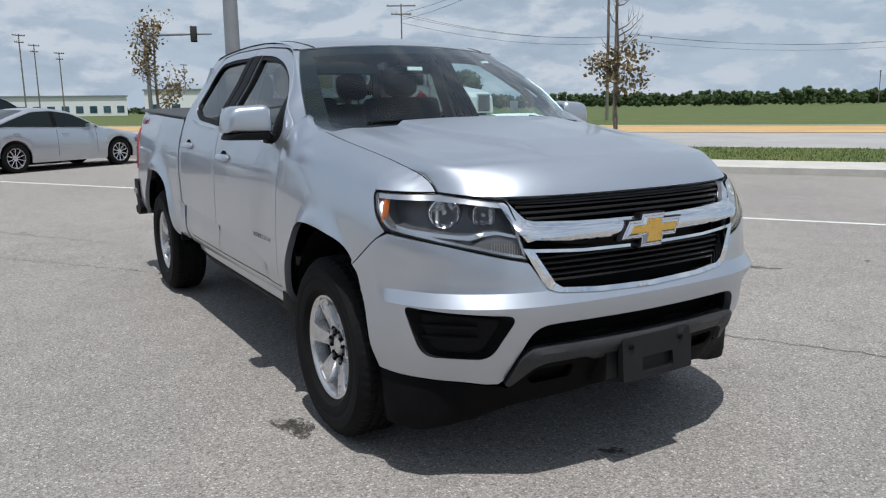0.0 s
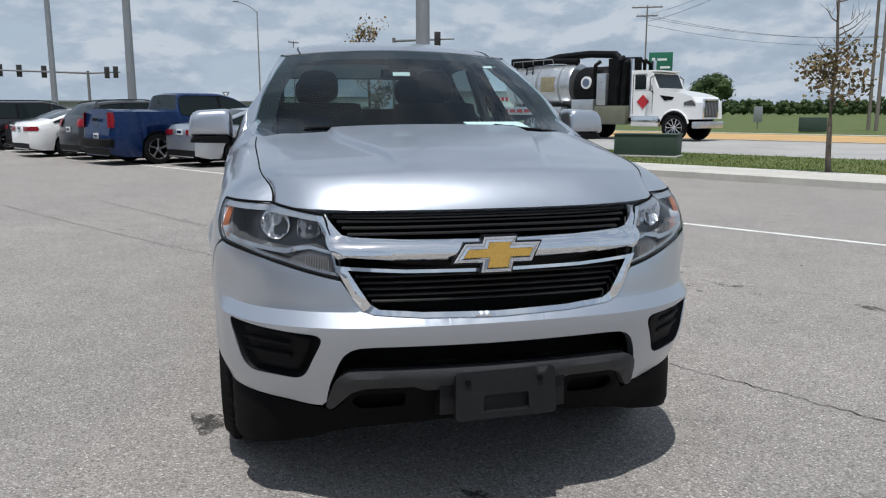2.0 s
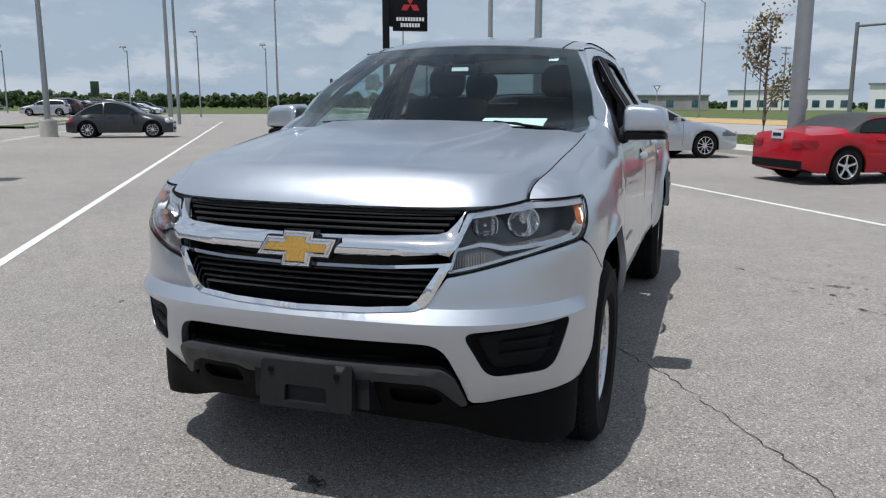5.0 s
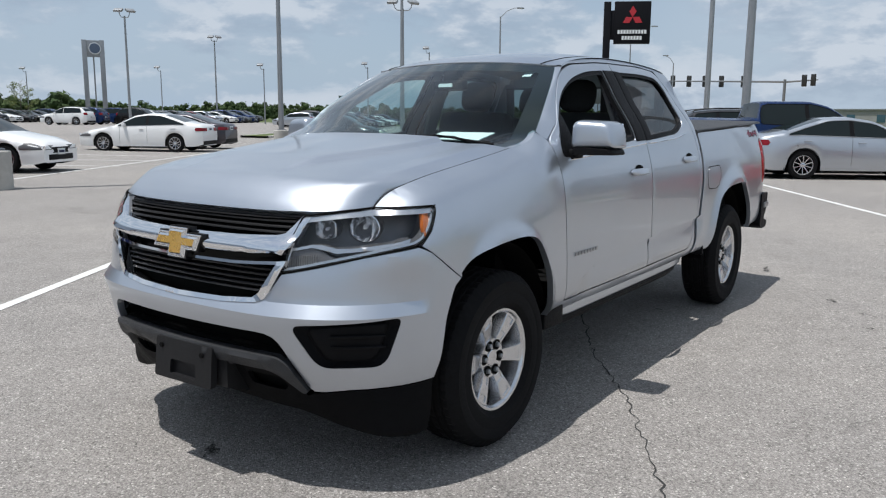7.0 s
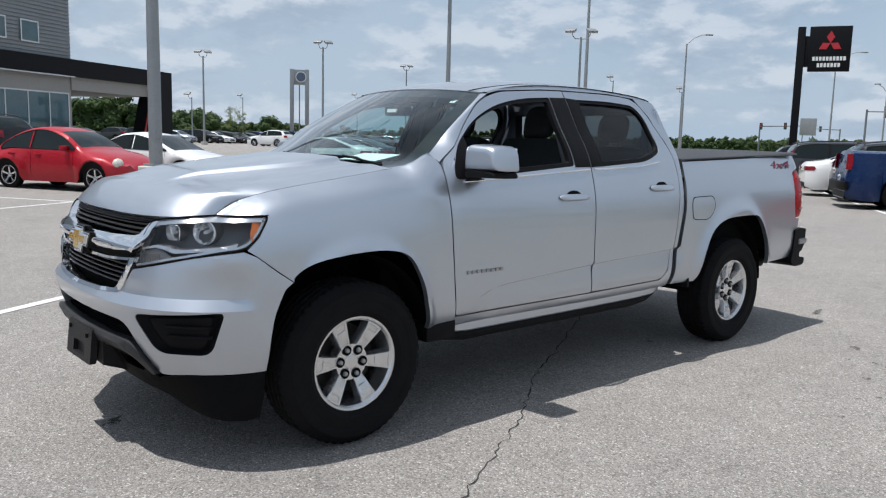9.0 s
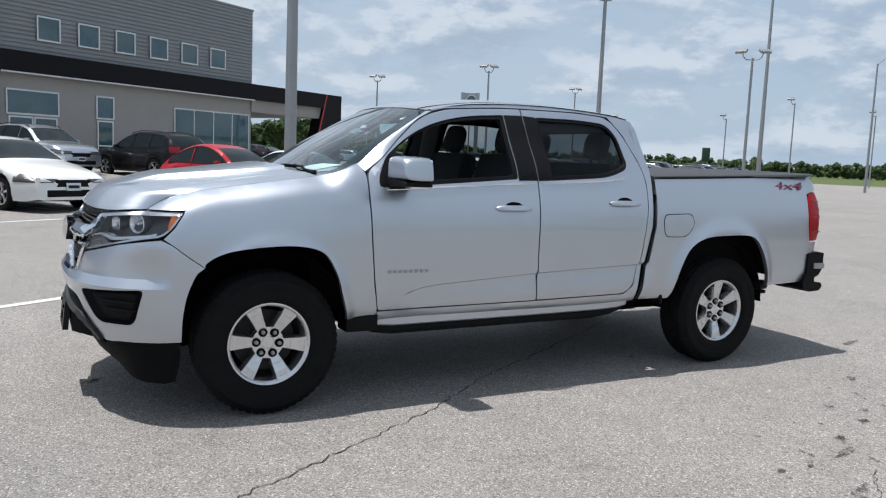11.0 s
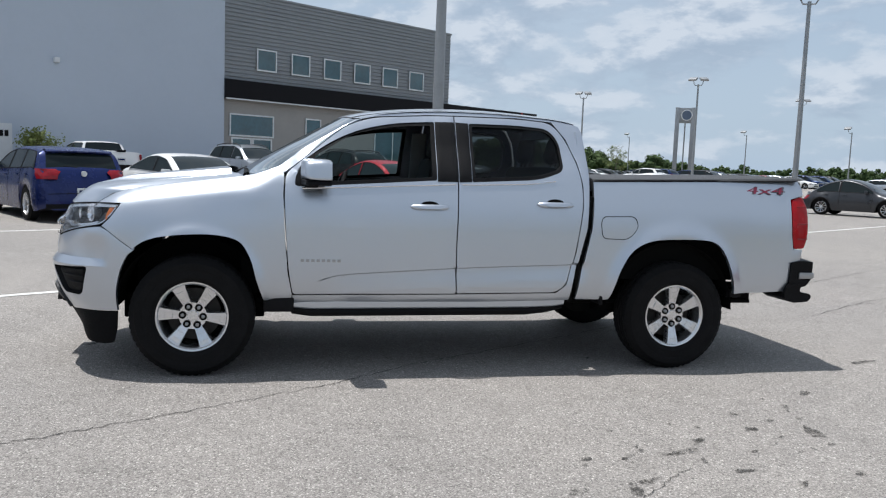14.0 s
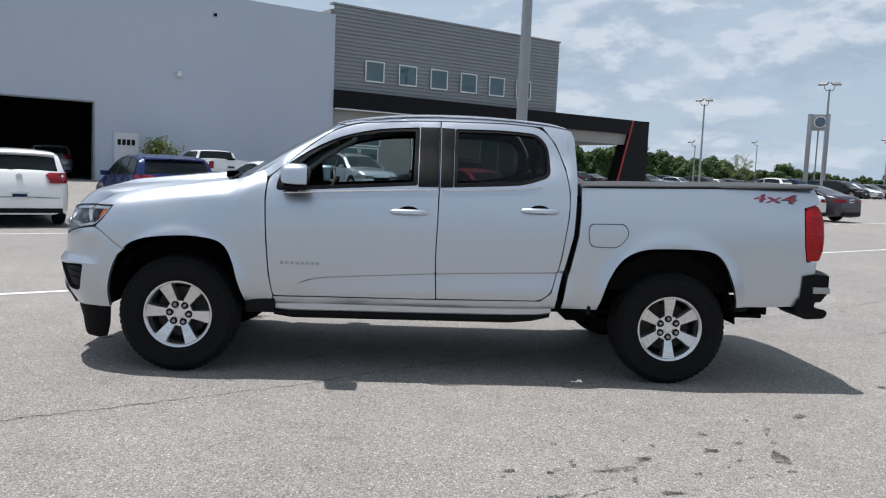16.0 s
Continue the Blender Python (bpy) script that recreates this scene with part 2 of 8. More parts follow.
def add_tube(bm, pts, r, seg=8, mat=0):
    """A bent pipe through points."""
    pts = [Vector(p) for p in pts]
    rings = []
    for i, p in enumerate(pts):
        way = (pts[min(i + 1, len(pts) - 1)] - pts[max(i - 1, 0)]).normalized()
        q = way.to_track_quat("Z", "Y").to_matrix()
        rr = r[i] if isinstance(r, (list, tuple)) else r
        rings.append([bm.verts.new(p + q @ Vector((rr * math.cos(k * math.tau / seg), rr * math.sin(k * math.tau / seg), 0))) for k in range(seg)])
    for a, b in zip(rings, rings[1:]):
        for k in range(seg):
            f = bm.faces.new((a[k], a[(k + 1) % seg], b[(k + 1) % seg], b[k]))
            f.material_index = mat
    for ring, flip in ((rings[0], True), (rings[-1], False)):
        f = bm.faces.new(ring[::-1] if flip else ring)
        f.material_index = mat


def add_lathe(bm, profile, m, seg=48, mats=None, caps=True):
    """Turns (radius, height) points round the z axis, then places them by m."""
    rings = []
    for r, h in profile:
        rings.append([bm.verts.new(m @ Vector((r * math.cos(k * math.tau / seg), r * math.sin(k * math.tau / seg), h))) for k in range(seg)])
    for i, (a, b) in enumerate(zip(rings, rings[1:])):
        for k in range(seg):
            f = bm.faces.new((a[k], a[(k + 1) % seg], b[(k + 1) % seg], b[k]))
            if mats:
                f.material_index = mats[i]
    for ring, end, flip in ((rings[0], profile[0], True), (rings[-1], profile[-1], False)):
        if caps and end[0] > 1e-4:
            try:
                f = bm.faces.new(ring[::-1] if flip else ring)
                if mats:
                    f.material_index = mats[0 if flip else -1]
            except ValueError:
                pass


def add_prism(bm, pts, m, depth, mat=0, taper=1.0):
    """A flat outline pushed along its own z by depth; taper shrinks the far end."""
    cx = sum(p[0] for p in pts) / len(pts)
    cy = sum(p[1] for p in pts) / len(pts)
    a = [bm.verts.new(m @ Vector((x, y, 0))) for x, y in pts]
    b = [bm.verts.new(m @ Vector((cx + (x - cx) * taper, cy + (y - cy) * taper, depth))) for x, y in pts]
    fs = [bm.faces.new(a[::-1]), bm.faces.new(b)]
    for i in range(len(pts)):
        j = (i + 1) % len(pts)
        fs.append(bm.faces.new((a[i], a[j], b[j], b[i])))
    for f in fs:
        f.material_index = mat
    return a + b


def add_grid(bm, rows, mat=0, flip=False, closed=False):
    """Quads between rows of points."""
    vs = [[bm.verts.new(p) for p in row] for row in rows]
    out = []
    for a, b in zip(vs, vs[1:]):
        n = len(a)
        for k in range(n if closed else n - 1):
            q = (a[k], a[(k + 1) % n], b[(k + 1) % n], b[k])
            try:
                f = bm.faces.new(q[::-1] if flip else q)
                f.material_index = mat
                out.append(f)
            except ValueError:
                pass
    return vs


def rounded(pts, r=0.02, n=5):
    """A closed outline with its corners rounded; a third number in a point is its own radius."""
    out = []
    k = len(pts)
    for i in range(k):
        p, a, b = np.array(pts[i][:2], float), np.array(pts[i - 1][:2], float), np.array(pts[(i + 1) % k][:2], float)
        rr = pts[i][2] if len(pts[i]) > 2 else r
        la, lb = np.linalg.norm(a - p), np.linalg.norm(b - p)
        c = min(rr, la * 0.48, lb * 0.48)
        if c < 1e-4:
            out.append(tuple(p))
            continue
        s, e = p + (a - p) / la * c, p + (b - p) / lb * c
        for j in range(n + 1):
            t = j / n
            out.append(tuple((1 - t) ** 2 * s + 2 * t * (1 - t) * p + t * t * e))
    return out


def inset(poly, d):
    """The outline drawn in by d, or by d(nx, ny) for the outward way at each corner."""
    p = np.array([q[:2] for q in poly], float)
    way = np.roll(p, -1, axis=0) - np.roll(p, 1, axis=0)
    nrm = np.column_stack([way[:, 1], -way[:, 0]])
    nrm /= np.linalg.norm(nrm, axis=1)[:, None] + 1e-9
    area = np.sum(p[:, 0] * np.roll(p[:, 1], -1) - np.roll(p[:, 0], -1) * p[:, 1])
    nrm *= np.sign(area)
    dd = np.array([d(*n) if callable(d) else d for n in nrm])
    return [tuple(q) for q in p - nrm * dd[:, None]]


def inset_sharp(poly, d):
    """A straight-sided outline drawn in by d, its corners kept sharp."""
    p = np.array(poly, float)
    area = np.sum(p[:, 0] * np.roll(p[:, 1], -1) - np.roll(p[:, 0], -1) * p[:, 1])
    out = []
    for i in range(len(p)):
        a, b = p[i] - p[i - 1], p[(i + 1) % len(p)] - p[i]
        na, nb = (np.array([-v[1], v[0]]) / np.linalg.norm(v) * np.sign(area) for v in (a, b))
        out.append(tuple(p[i] + (na + nb) * d / (1 + float(na @ nb))))
    return out


def spline(pts, n=6):
    """An open smooth line through points."""
    p = np.array(pts, float)
    q = np.vstack([2 * p[0] - p[1], p, 2 * p[-1] - p[-2]])
    out = []
    for i in range(1, len(q) - 2):
        for j in range(n):
            t = j / n
            out.append(tuple(0.5 * (2 * q[i] + (q[i + 1] - q[i - 1]) * t + (2 * q[i - 1] - 5 * q[i] + 4 * q[i + 1] - q[i + 2]) * t * t + (3 * q[i] - q[i - 1] - 3 * q[i + 1] + q[i + 2]) * t ** 3)))
    out.append(tuple(p[-1]))
    return out


def inside(poly, x, y):
    p = np.array(poly)
    q = np.roll(p, -1, axis=0)
    x, y = np.asarray(x)[:, None], np.asarray(y)[:, None]
    cross = ((p[:, 1] > y) != (q[:, 1] > y)) & (x < (q[:, 0] - p[:, 0]) * (y - p[:, 1]) / (q[:, 1] - p[:, 1] + 1e-12) + p[:, 0])
    return cross.sum(axis=1) % 2 == 1


def dense(loop, step):
    out = []
    k = len(loop)
    for i in range(k):
        a, b = np.array(loop[i]), np.array(loop[(i + 1) % k])
        m = max(1, int(math.ceil(np.linalg.norm(b - a) / step)))
        out += [tuple(a + (b - a) * j / m) for j in range(m)]
    return out


def fill(outline, holes=(), step=0.03, lines=()):
    """Triangles that fill an outline less its holes: points, faces, and which points lie on an edge."""
    loops = [dense(outline, step)] + [dense(h, step) for h in holes]
    pts, edges = [], []
    for lp in loops:
        base = len(pts)
        pts += lp
        edges += [(base + i, base + (i + 1) % len(lp)) for i in range(len(lp))]
    nb = len(pts)
    arr = np.array(pts)
    lo, hi = arr.min(axis=0), arr.max(axis=0)
    gx, gy = np.meshgrid(np.arange(lo[0] + step / 2, hi[0], step), np.arange(lo[1] + step / 2, hi[1], step))
    gx[1::2] += step / 2
    g = np.column_stack([gx.ravel(), gy.ravel()])
    keep = inside(loops[0], g[:, 0], g[:, 1])
    for h in loops[1:]:
        keep &= ~inside(h, g[:, 0], g[:, 1])
    g = g[keep]
    if len(g):
        d = np.full(len(g), 9.0)
        for i in range(0, nb, 200):
            d = np.minimum(d, np.sqrt(((g[:, None, :] - arr[None, i:i + 200, :]) ** 2).sum(axis=2)).min(axis=1))
        g = g[d > step * 0.55]
    for ln in lines:
        q = np.array(ln, float)
        ok = inside(loops[0], q[:, 0], q[:, 1])
        for h in loops[1:]:
            ok &= ~inside(h, q[:, 0], q[:, 1])
        q = q[ok]
        if len(q):
            q = q[np.sqrt(((q[:, None, :] - arr[None]) ** 2).sum(axis=2)).min(axis=1) > .006]
        if len(q) and len(g):
            near = np.sqrt(((g[:, None, :] - q[None]) ** 2).sum(axis=2)).min(axis=1)
            g = np.vstack([g[near > step * .3], q])
    allp = [Vector(p) for p in pts] + [Vector(p) for p in g]
    v, _, f, ov, _, _ = delaunay_2d_cdt(allp, edges, [], 0, 1e-6)
    vv = np.array([(a.x, a.y) for a in v])
    cen = np.array([vv[list(t)].mean(axis=0) for t in f])
    ok = inside(loops[0], cen[:, 0], cen[:, 1])
    for h in loops[1:]:
        ok &= ~inside(h, cen[:, 0], cen[:, 1])
    rim = [any(o < nb for o in lst) for lst in ov]
    return vv, [t for t, k in zip(f, ok) if k], rim


def panel(name, outline, chart, mat, parent, holes=(), step=0.03, depth=0.018, roll=0.003, label="", lines=(), smooth=40):
    """A sheet-metal panel: an outline on a chart, its edge rolled in and returned by depth."""
    vv, tris, rim = fill(outline, holes, step, lines)
    extra = np.where(rim, roll, 0.0)
    top = chart(vv[:, 0], vv[:, 1], extra)
    low = chart(vv[:, 0], vv[:, 1], np.full(len(vv), roll + depth))
    bm = bmesh.new()
    tv = [bm.verts.new(p) for p in top]
    a, b, c = (Vector(top[i]) for i in tris[len(tris) // 2])
    nrm = (b - a).cross(c - a)
    i0 = tris[len(tris) // 2][0]
    flip = nrm.dot(Vector(top[i0]) - Vector(low[i0])) < 0
    for t in tris:
        bm.faces.new([tv[i] for i in (t[::-1] if flip else t)])
    if depth > 0:
        lv = {}
        for e in list(bm.edges):
            if len(e.link_faces) != 1:
                continue
            lp = e.link_faces[0].loops
            for loop in lp:
                if loop.edge == e:
                    va, vb = loop.vert, loop.link_loop_next.vert
            ia, ib = va.index, vb.index
            for vert in (va, vb):
                if vert not in lv:
                    lv[vert] = None
            e.smooth = False
        idx = {v: i for i, v in enumerate(tv)}
        for vert in list(lv):
            lv[vert] = bm.verts.new(low[idx[vert]])
        for e in [e for e in bm.edges if len(e.link_faces) == 1 and e.verts[0] in lv and e.verts[1] in lv]:
            loop = e.link_loops[0]
            va, vb = loop.vert, loop.link_loop_next.vert
            bm.faces.new((vb, va, lv[va], lv[vb]))
    return finish(bm, name, mat, parent, label, smooth)


def smoothstep(x, a, b):
    t = np.clip((np.asarray(x, float) - a) / (b - a), 0, 1)
    return t * t * (3 - 2 * t)


KNOTS = {}


def knots(x, pts):
    """A smooth value through (position, value) knots."""
    key = tuple(pts)
    if key not in KNOTS:
        p = np.array(pts, float)
        h = np.diff(p[:, 0])
        n = len(p)
        a, r = np.eye(n), np.zeros(n)
        for i in range(1, n - 1):
            a[i, i - 1:i + 2] = h[i - 1], 2 * (h[i - 1] + h[i]), h[i]
            r[i] = 6 * ((p[i + 1, 1] - p[i, 1]) / h[i] - (p[i, 1] - p[i - 1, 1]) / h[i - 1])
        m = np.linalg.solve(a, r)
        q = np.linspace(p[0, 0], p[-1, 0], 900)
        k = np.clip(np.searchsorted(p[:, 0], q) - 1, 0, n - 2)
        u, v = p[k + 1, 0] - q, q - p[k, 0]
        val = (m[k] * u ** 3 + m[k + 1] * v ** 3) / (6 * h[k]) + (p[k, 1] / h[k] - m[k] * h[k] / 6) * u + (p[k + 1, 1] / h[k] - m[k + 1] * h[k] / 6) * v
        KNOTS[key] = (q, val)
    return np.interp(x, *KNOTS[key])


def letters(text, size, depth, m, name, mat, parent, label=""):
    """Raised or flat writing as a mesh, centred, reading along its own x."""
    cu = bpy.data.curves.new(name, "FONT")
    cu.body, cu.size, cu.extrude, cu.align_x, cu.align_y = text, size, depth, "CENTER", "CENTER"
    tmp = bpy.data.objects.new(name, cu)
    scene.collection.objects.link(tmp)
    dg = bpy.context.evaluated_depsgraph_get()
    dg.update()
    me = bpy.data.meshes.new_from_object(tmp.evaluated_get(dg))
    bpy.data.objects.remove(tmp)
    bpy.data.curves.remove(cu)
    me.transform(m)
    me.materials.clear()
    me.materials.append(mat)
    ob = new(name, me)
    ob.parent = parent
    if label:
        tagged(ob, label)
    return ob

# ---- the pickup truck: its skin is a chart of (way round the flank, height) ----
PLAN = [(-2.562, 0), (-2.557, .20), (-2.538, .42), (-2.497, .58), (-2.432, .70), (-2.335, .81), (-2.21, .885), (-2.06, .925), (-1.9, .935), (-1.6, .938),
        (-1.25, .928), (-1.0, .916), (-.5, .915), (0, .915), (.5, .915), (.95, .917), (1.25, .929), (1.63, .938), (2.0, .930), (2.3, .920), (2.55, .908), (2.67, .890)]


def smooth_line(pts, step, sigma):
    """A line through points, evened out along its length and smoothed."""
    p = np.array(spline(pts, 12))
    w = np.concatenate([[0], np.cumsum(np.linalg.norm(np.diff(p, axis=0), axis=1))])
    t = np.arange(0, w[-1], step)
    p = np.column_stack([np.interp(t, w, p[:, k]) for k in range(2)])
    n = int(sigma * 3 / step)
    front = p[1:n + 1][::-1] * np.array([1, -1])
    back = 2 * p[-1] - p[-n - 1:-1][::-1]
    q = np.vstack([front, p, back])
    k = np.exp(-.5 * (np.arange(-n, n + 1) * step / sigma) ** 2)
    k /= k.sum()
    return np.column_stack([np.convolve(q[:, c], k, "valid") for c in range(2)])


PLAN = smooth_line(PLAN, .01, .045)
ARC = np.concatenate([[0], np.cumsum(np.linalg.norm(np.diff(PLAN, axis=0), axis=1))])
NORM = np.gradient(PLAN, ARC, axis=0)
NORM = np.column_stack([-NORM[:, 1], NORM[:, 0]])
NORM /= np.linalg.norm(NORM, axis=1)[:, None]


def sx(x):
    return float(np.interp(x, PLAN[:, 0], ARC))


def sy(y):
    n = int(np.argmax(PLAN[:, 1] > .93))
    return float(np.interp(y, PLAN[:n, 1], ARC[:n]))


def seam_z(x):
    """Height of the line between bonnet and wing, then of the windscreen's foot."""
    x = np.asarray(x, float)
    z = 1.26 + .1429 * (x + 1.33) - .0065 * np.exp((-2.1 - np.minimum(x, -1.6)) / .09) + .8 * np.maximum(x + 1.33, 0) ** 2
    return np.maximum(z, 1.063)


def front_in(z):
    low = knots(z, [(.15, .17), (.24, .135), (.38, .10), (.46, .055), (.55, .018), (.62, .000), (.668, -.0095), (.70, -.0115)])
    high = knots(z, [(.733, .022), (.78, .026), (.84, .034), (.92, .048), (.98, .066), (1.04, .092), (1.075, .124), (1.12, .19)])
    t = np.clip((z - .688) / .045, 0, 1)
    return np.where(z < .688, low, np.where(z > .733, high, -.011 + .031 * t))


def crease_z(x):
    """Height of the crease low on the doors."""
    return knots(x, [(-1.0, .585), (-.86, .614), (-.79, .638), (-.70, .655), (-.5, .671), (.10, .708), (.86, .739), (1.0, .745)])


def flank_in(x, z):
    base = knots(z, [(.20, .18), (.36, .13), (.44, .075), (.50, .034), (.56, .012), (.66, 0), (.80, -.001), (.95, .002), (1.05, .009), (1.12, .021), (1.20, .043)])
    base = base * (1 - .58 * (z < .66) * (1 - smoothstep(x, -1.95, -1.75)))
    q = np.maximum(z - 1.2, 0)
    base = np.where(z > 1.2, .043 + .30 * q + .35 * q * q + .037 * smoothstep(z, 1.30, 1.54), base)
    base = base + .026 * np.clip((z - .688) / .045, 0, 1) * (1 - smoothstep(z, .78, .90)) * (1 - smoothstep(x, -2.22, -2.10))
    fade = smoothstep(x, -.90, -.72) * (1 - smoothstep(x, .93, .97))
    cz = crease_z(x)
    base = base + fade * .023 * np.clip((cz - z) / .009, 0, 1) * (1 - smoothstep(cz - z, .006, .19))
    rollamp = (.185 - .012 * smoothstep(x, -1.9, -1.4) - .072 * smoothstep(x, -1.35, -1.08)) * (1 - smoothstep(x, -1.10, -.96))
    wide = .060 + .02 * smoothstep(x, -2.1, -1.7)
    base = base * (1 - (1 - smoothstep(x, -1.26, -1.02)) * smoothstep(z, 1.0, 1.15)) + rollamp * np.exp(-np.maximum(seam_z(x) - z, -.02) / wide)
    for cx, cz, rx, rz, out, soft in ((-1.625, .40, .40, .475, .024, .085), (1.60, .42, .44, .50, .034, .12)):
        r = np.sqrt(((x - cx) / rx) ** 2 + ((z - cz) / rz) ** 2)
        base = base - out * np.exp(-(np.maximum(r - 1.07, 0) / soft) ** 2) * smoothstep(z, .40, .55)
    return base


def skin(s, z, extra=0.0):
    """The point of the truck's skin at way s (driver's side positive) and height z."""
    s, z = np.asarray(s, float), np.asarray(z, float)
    a = np.abs(s)
    x, y = np.interp(a, ARC, PLAN[:, 0]), np.interp(a, ARC, PLAN[:, 1])
    nx, ny = np.interp(a, ARC, NORM[:, 0]), np.interp(a, ARC, NORM[:, 1])
    wf = 1 - smoothstep(a, sy(.66), sx(-2.09))
    d = wf * front_in(z) + (1 - wf) * flank_in(x, z) + extra
    return np.column_stack([x - nx * d, -np.where(s < 0, -1, 1) * (y - ny * d), z])


def sides(outline_xz):
    """The same outline, given as (x, height), for the driver's and the passenger's flank."""
    one = [(sx(p[0]), *p[1:]) for p in outline_xz]
    return one, [(-p[0], *p[1:]) for p in one]


def mirror_loop(half):
    """A front outline, given for one side from the middle to the middle, closed by its mirror image."""
    return half + [(-p[0], p[1]) for p in reversed(half)]


ARCH_F = spline([(-2.072, .418), (-2.064, .56), (-2.034, .69), (-1.965, .81), (-1.845, .872), (-1.65, .897), (-1.48, .895), (-1.350, .855), (-1.282, .75), (-1.245, .62), (-1.198, .482)], 5)
ARCH_R = spline([(1.118, .497), (1.148, .60), (1.19, .72), (1.268, .84), (1.395, .908), (1.60, .925), (1.835, .917), (1.945, .855), (2.015, .71), (2.045, .60), (2.055, .545)], 5)
DOOR_F = [(-1.018, .522, .02), (-1.045, .66, .2), (-1.066, .9, .2), (-1.078, 1.15, .1), (-1.068, 1.285, .04), (-.97, 1.373, .1), (-.852, 1.478, .1), (-.715, 1.588, .12), (-.635, 1.632, .08), (-.50, 1.674, .1), (-.14, 1.702, .2), (.046, 1.708, .005),
          (.038, 1.2, .2), (.028, .8, .1), (.042, .53, .01)]
DOOR_R = [(.050, .532, .01), (.035, .8, .1), (.046, 1.2, .2), (.054, 1.708, .005), (.5, 1.712, .2), (.745, 1.695, .12), (.83, 1.58, .1), (.885, 1.42, .1), (.910, 1.26, .1), (.905, 1.12, .2), (.862, .82, .2), (.808, .60, .06), (.74, .543, .06)]
WIN_F = [(-.985, 1.205, .03), (-1.018, 1.25, .04), (-.966, 1.371, .05), (-.796, 1.498, .2), (-.606, 1.588, .2), (-.36, 1.645, .2), (-.092, 1.664, .015), (-.10, 1.272, .015)]
WIN_R = [(.148, 1.664, .02), (.48, 1.668, .1), (.715, 1.652, .07), (.784, 1.56, .1), (.788, 1.362, .05), (.61, 1.298, .2), (.138, 1.268, .015)]


BADGEGREY = material("badge grey", (0.36, 0.365, 0.375), 0.3, 0.7)


def tyre_and_rim(parent, x, y, out):
    """One wheel: a treaded tyre, a six-spoke alloy, hub and nuts. out is the side it faces."""
    hub = new("wheel")
    hub.empty_display_size = .2
    hub.parent = parent
    hub.location = (x, y, .379)
    m = pose(0, 0, 0, 90 if out < 0 else -90)  # own z points outwards
    if out > 0:
        m = m @ pose(0, 0, 0, 0, 0, 180)
    R, W = .379, .128
    bm = bmesh.new()
    side_in = [(.222, -W * .82), (.245, -W * .96), (.30, -W), (.345, -W * .92)]
    side_out = [(.345, W * .92), (.337, W * .985), (.30, W), (.292, W * .975), (.268, W * .99), (.245, W * .96), (.222, W * .82)]
    tread = []
    for h, low in ((-.122, .012), (-.104, .001), (-.078, 0), (-.074, .008), (-.064, .008), (-.060, 0), (-.034, 0), (-.030, .008), (-.020, .008), (-.016, 0), (.016, 0), (.020, .008), (.030, .008), (.034, 0), (.060, 0), (.064, .008), (.074, .008), (.078, 0), (.104, .001), (.122, .012)):
        tread.append((R - low, h * .84, abs(h) > .05))
    rings = []
    seg = 168
    for r, h, *blocks in side_in + tread + side_out:
        ring = []
        for k in range(seg):
            rr = r
            if blocks and r > R - .0125:
                if blocks[0] and k % 3 == 0:
                    rr = r - .006
                elif not blocks[0] and k % 6 == 1:
                    rr = r - .004
            a = k * math.tau / seg
            ring.append(m @ Vector((rr * math.cos(a), rr * math.sin(a), h)))
        rings.append(ring)
    add_grid(bm, rings, closed=True)
    part("tyre", bm, RUBBER, hub, "black all-terrain tyre", 25)
    bm = bmesh.new()
    add_lathe(bm, [(.205, -.09), (.214, -.02), (.214, .070), (.222, .088), (.2235, .098), (.219, .103), (.209, .101), (.200, .090), (.196, .060), (.192, -.02), (.185, -.09)], m, 64, caps=False)
    turn0 = -5 if x < 0 else 32
    for k in range(6):
        mm = m @ pose(0, 0, 0, 0, 0, 60 * k + turn0)
        # a broad flat spoke, dished towards the hub, with a shallow pocket by the rim
        ys = [(.030, .016, .060, 0), (.060, .024, .062, 0), (.088, .027, .070, 0), (.090, .027, .070, .003), (.12, .031, .077, .003), (.122, .031, .078, 0), (.165, .037, .087, 0), (.168, .037, .0875, .004), (.190, .041, .0905, .004), (.192, .042, .091, 0), (.206, .047, .094, 0)]
        rows = []
        for r, hw, zc, low in ys:
            rows.append([mm @ Vector(p) for p in ((r, -hw - .006, zc - .05), (r, -hw, zc - .004), (r, -hw * .93, zc), (r, -hw * .62, zc), (r, -hw * .60, zc - low), (r, hw * .60, zc - low), (r, hw * .62, zc), (r, hw * .93, zc), (r, hw, zc - .004), (r, hw + .006, zc - .05))])
        add_grid(bm, rows)
    add_lathe(bm, [(.086, .0), (.090, .045), (.084, .0655), (.070, .064), (.030, .063)], m, 48, caps=False)
    part("rim", bm, ALLOY, hub, "bright six-spoke alloy rim", 25)
    bm = bmesh.new()
    add_lathe(bm, [(.036, .05), (.036, .0655), (.033, .068), (.001, .0685)], m, 32)
    part("hub_cap", bm, ALLOY, hub)
    for k in range(6):
        bm = bmesh.new()
        mm = m @ pose(0, 0, 0, 0, 0, 60 * k + turn0) @ Matrix.Translation((.062, 0, 0))
        add_lathe(bm, [(.0235, .050), (.0235, .0690), (.0210, .0700), (.0105, .0650), (.0105, .076), (.007, .080), (.001, .081)], mm, 14, [0, 0, 0, 1, 1, 1])
        part("lug_nut", bm, [VOID, BADGEGREY], hub)
    bm = bmesh.new()
    add_lathe(bm, [(.001, -.03), (.165, -.03), (.165, -.012), (.09, -.010), (.085, .02), (.001, .02)], m, 40)
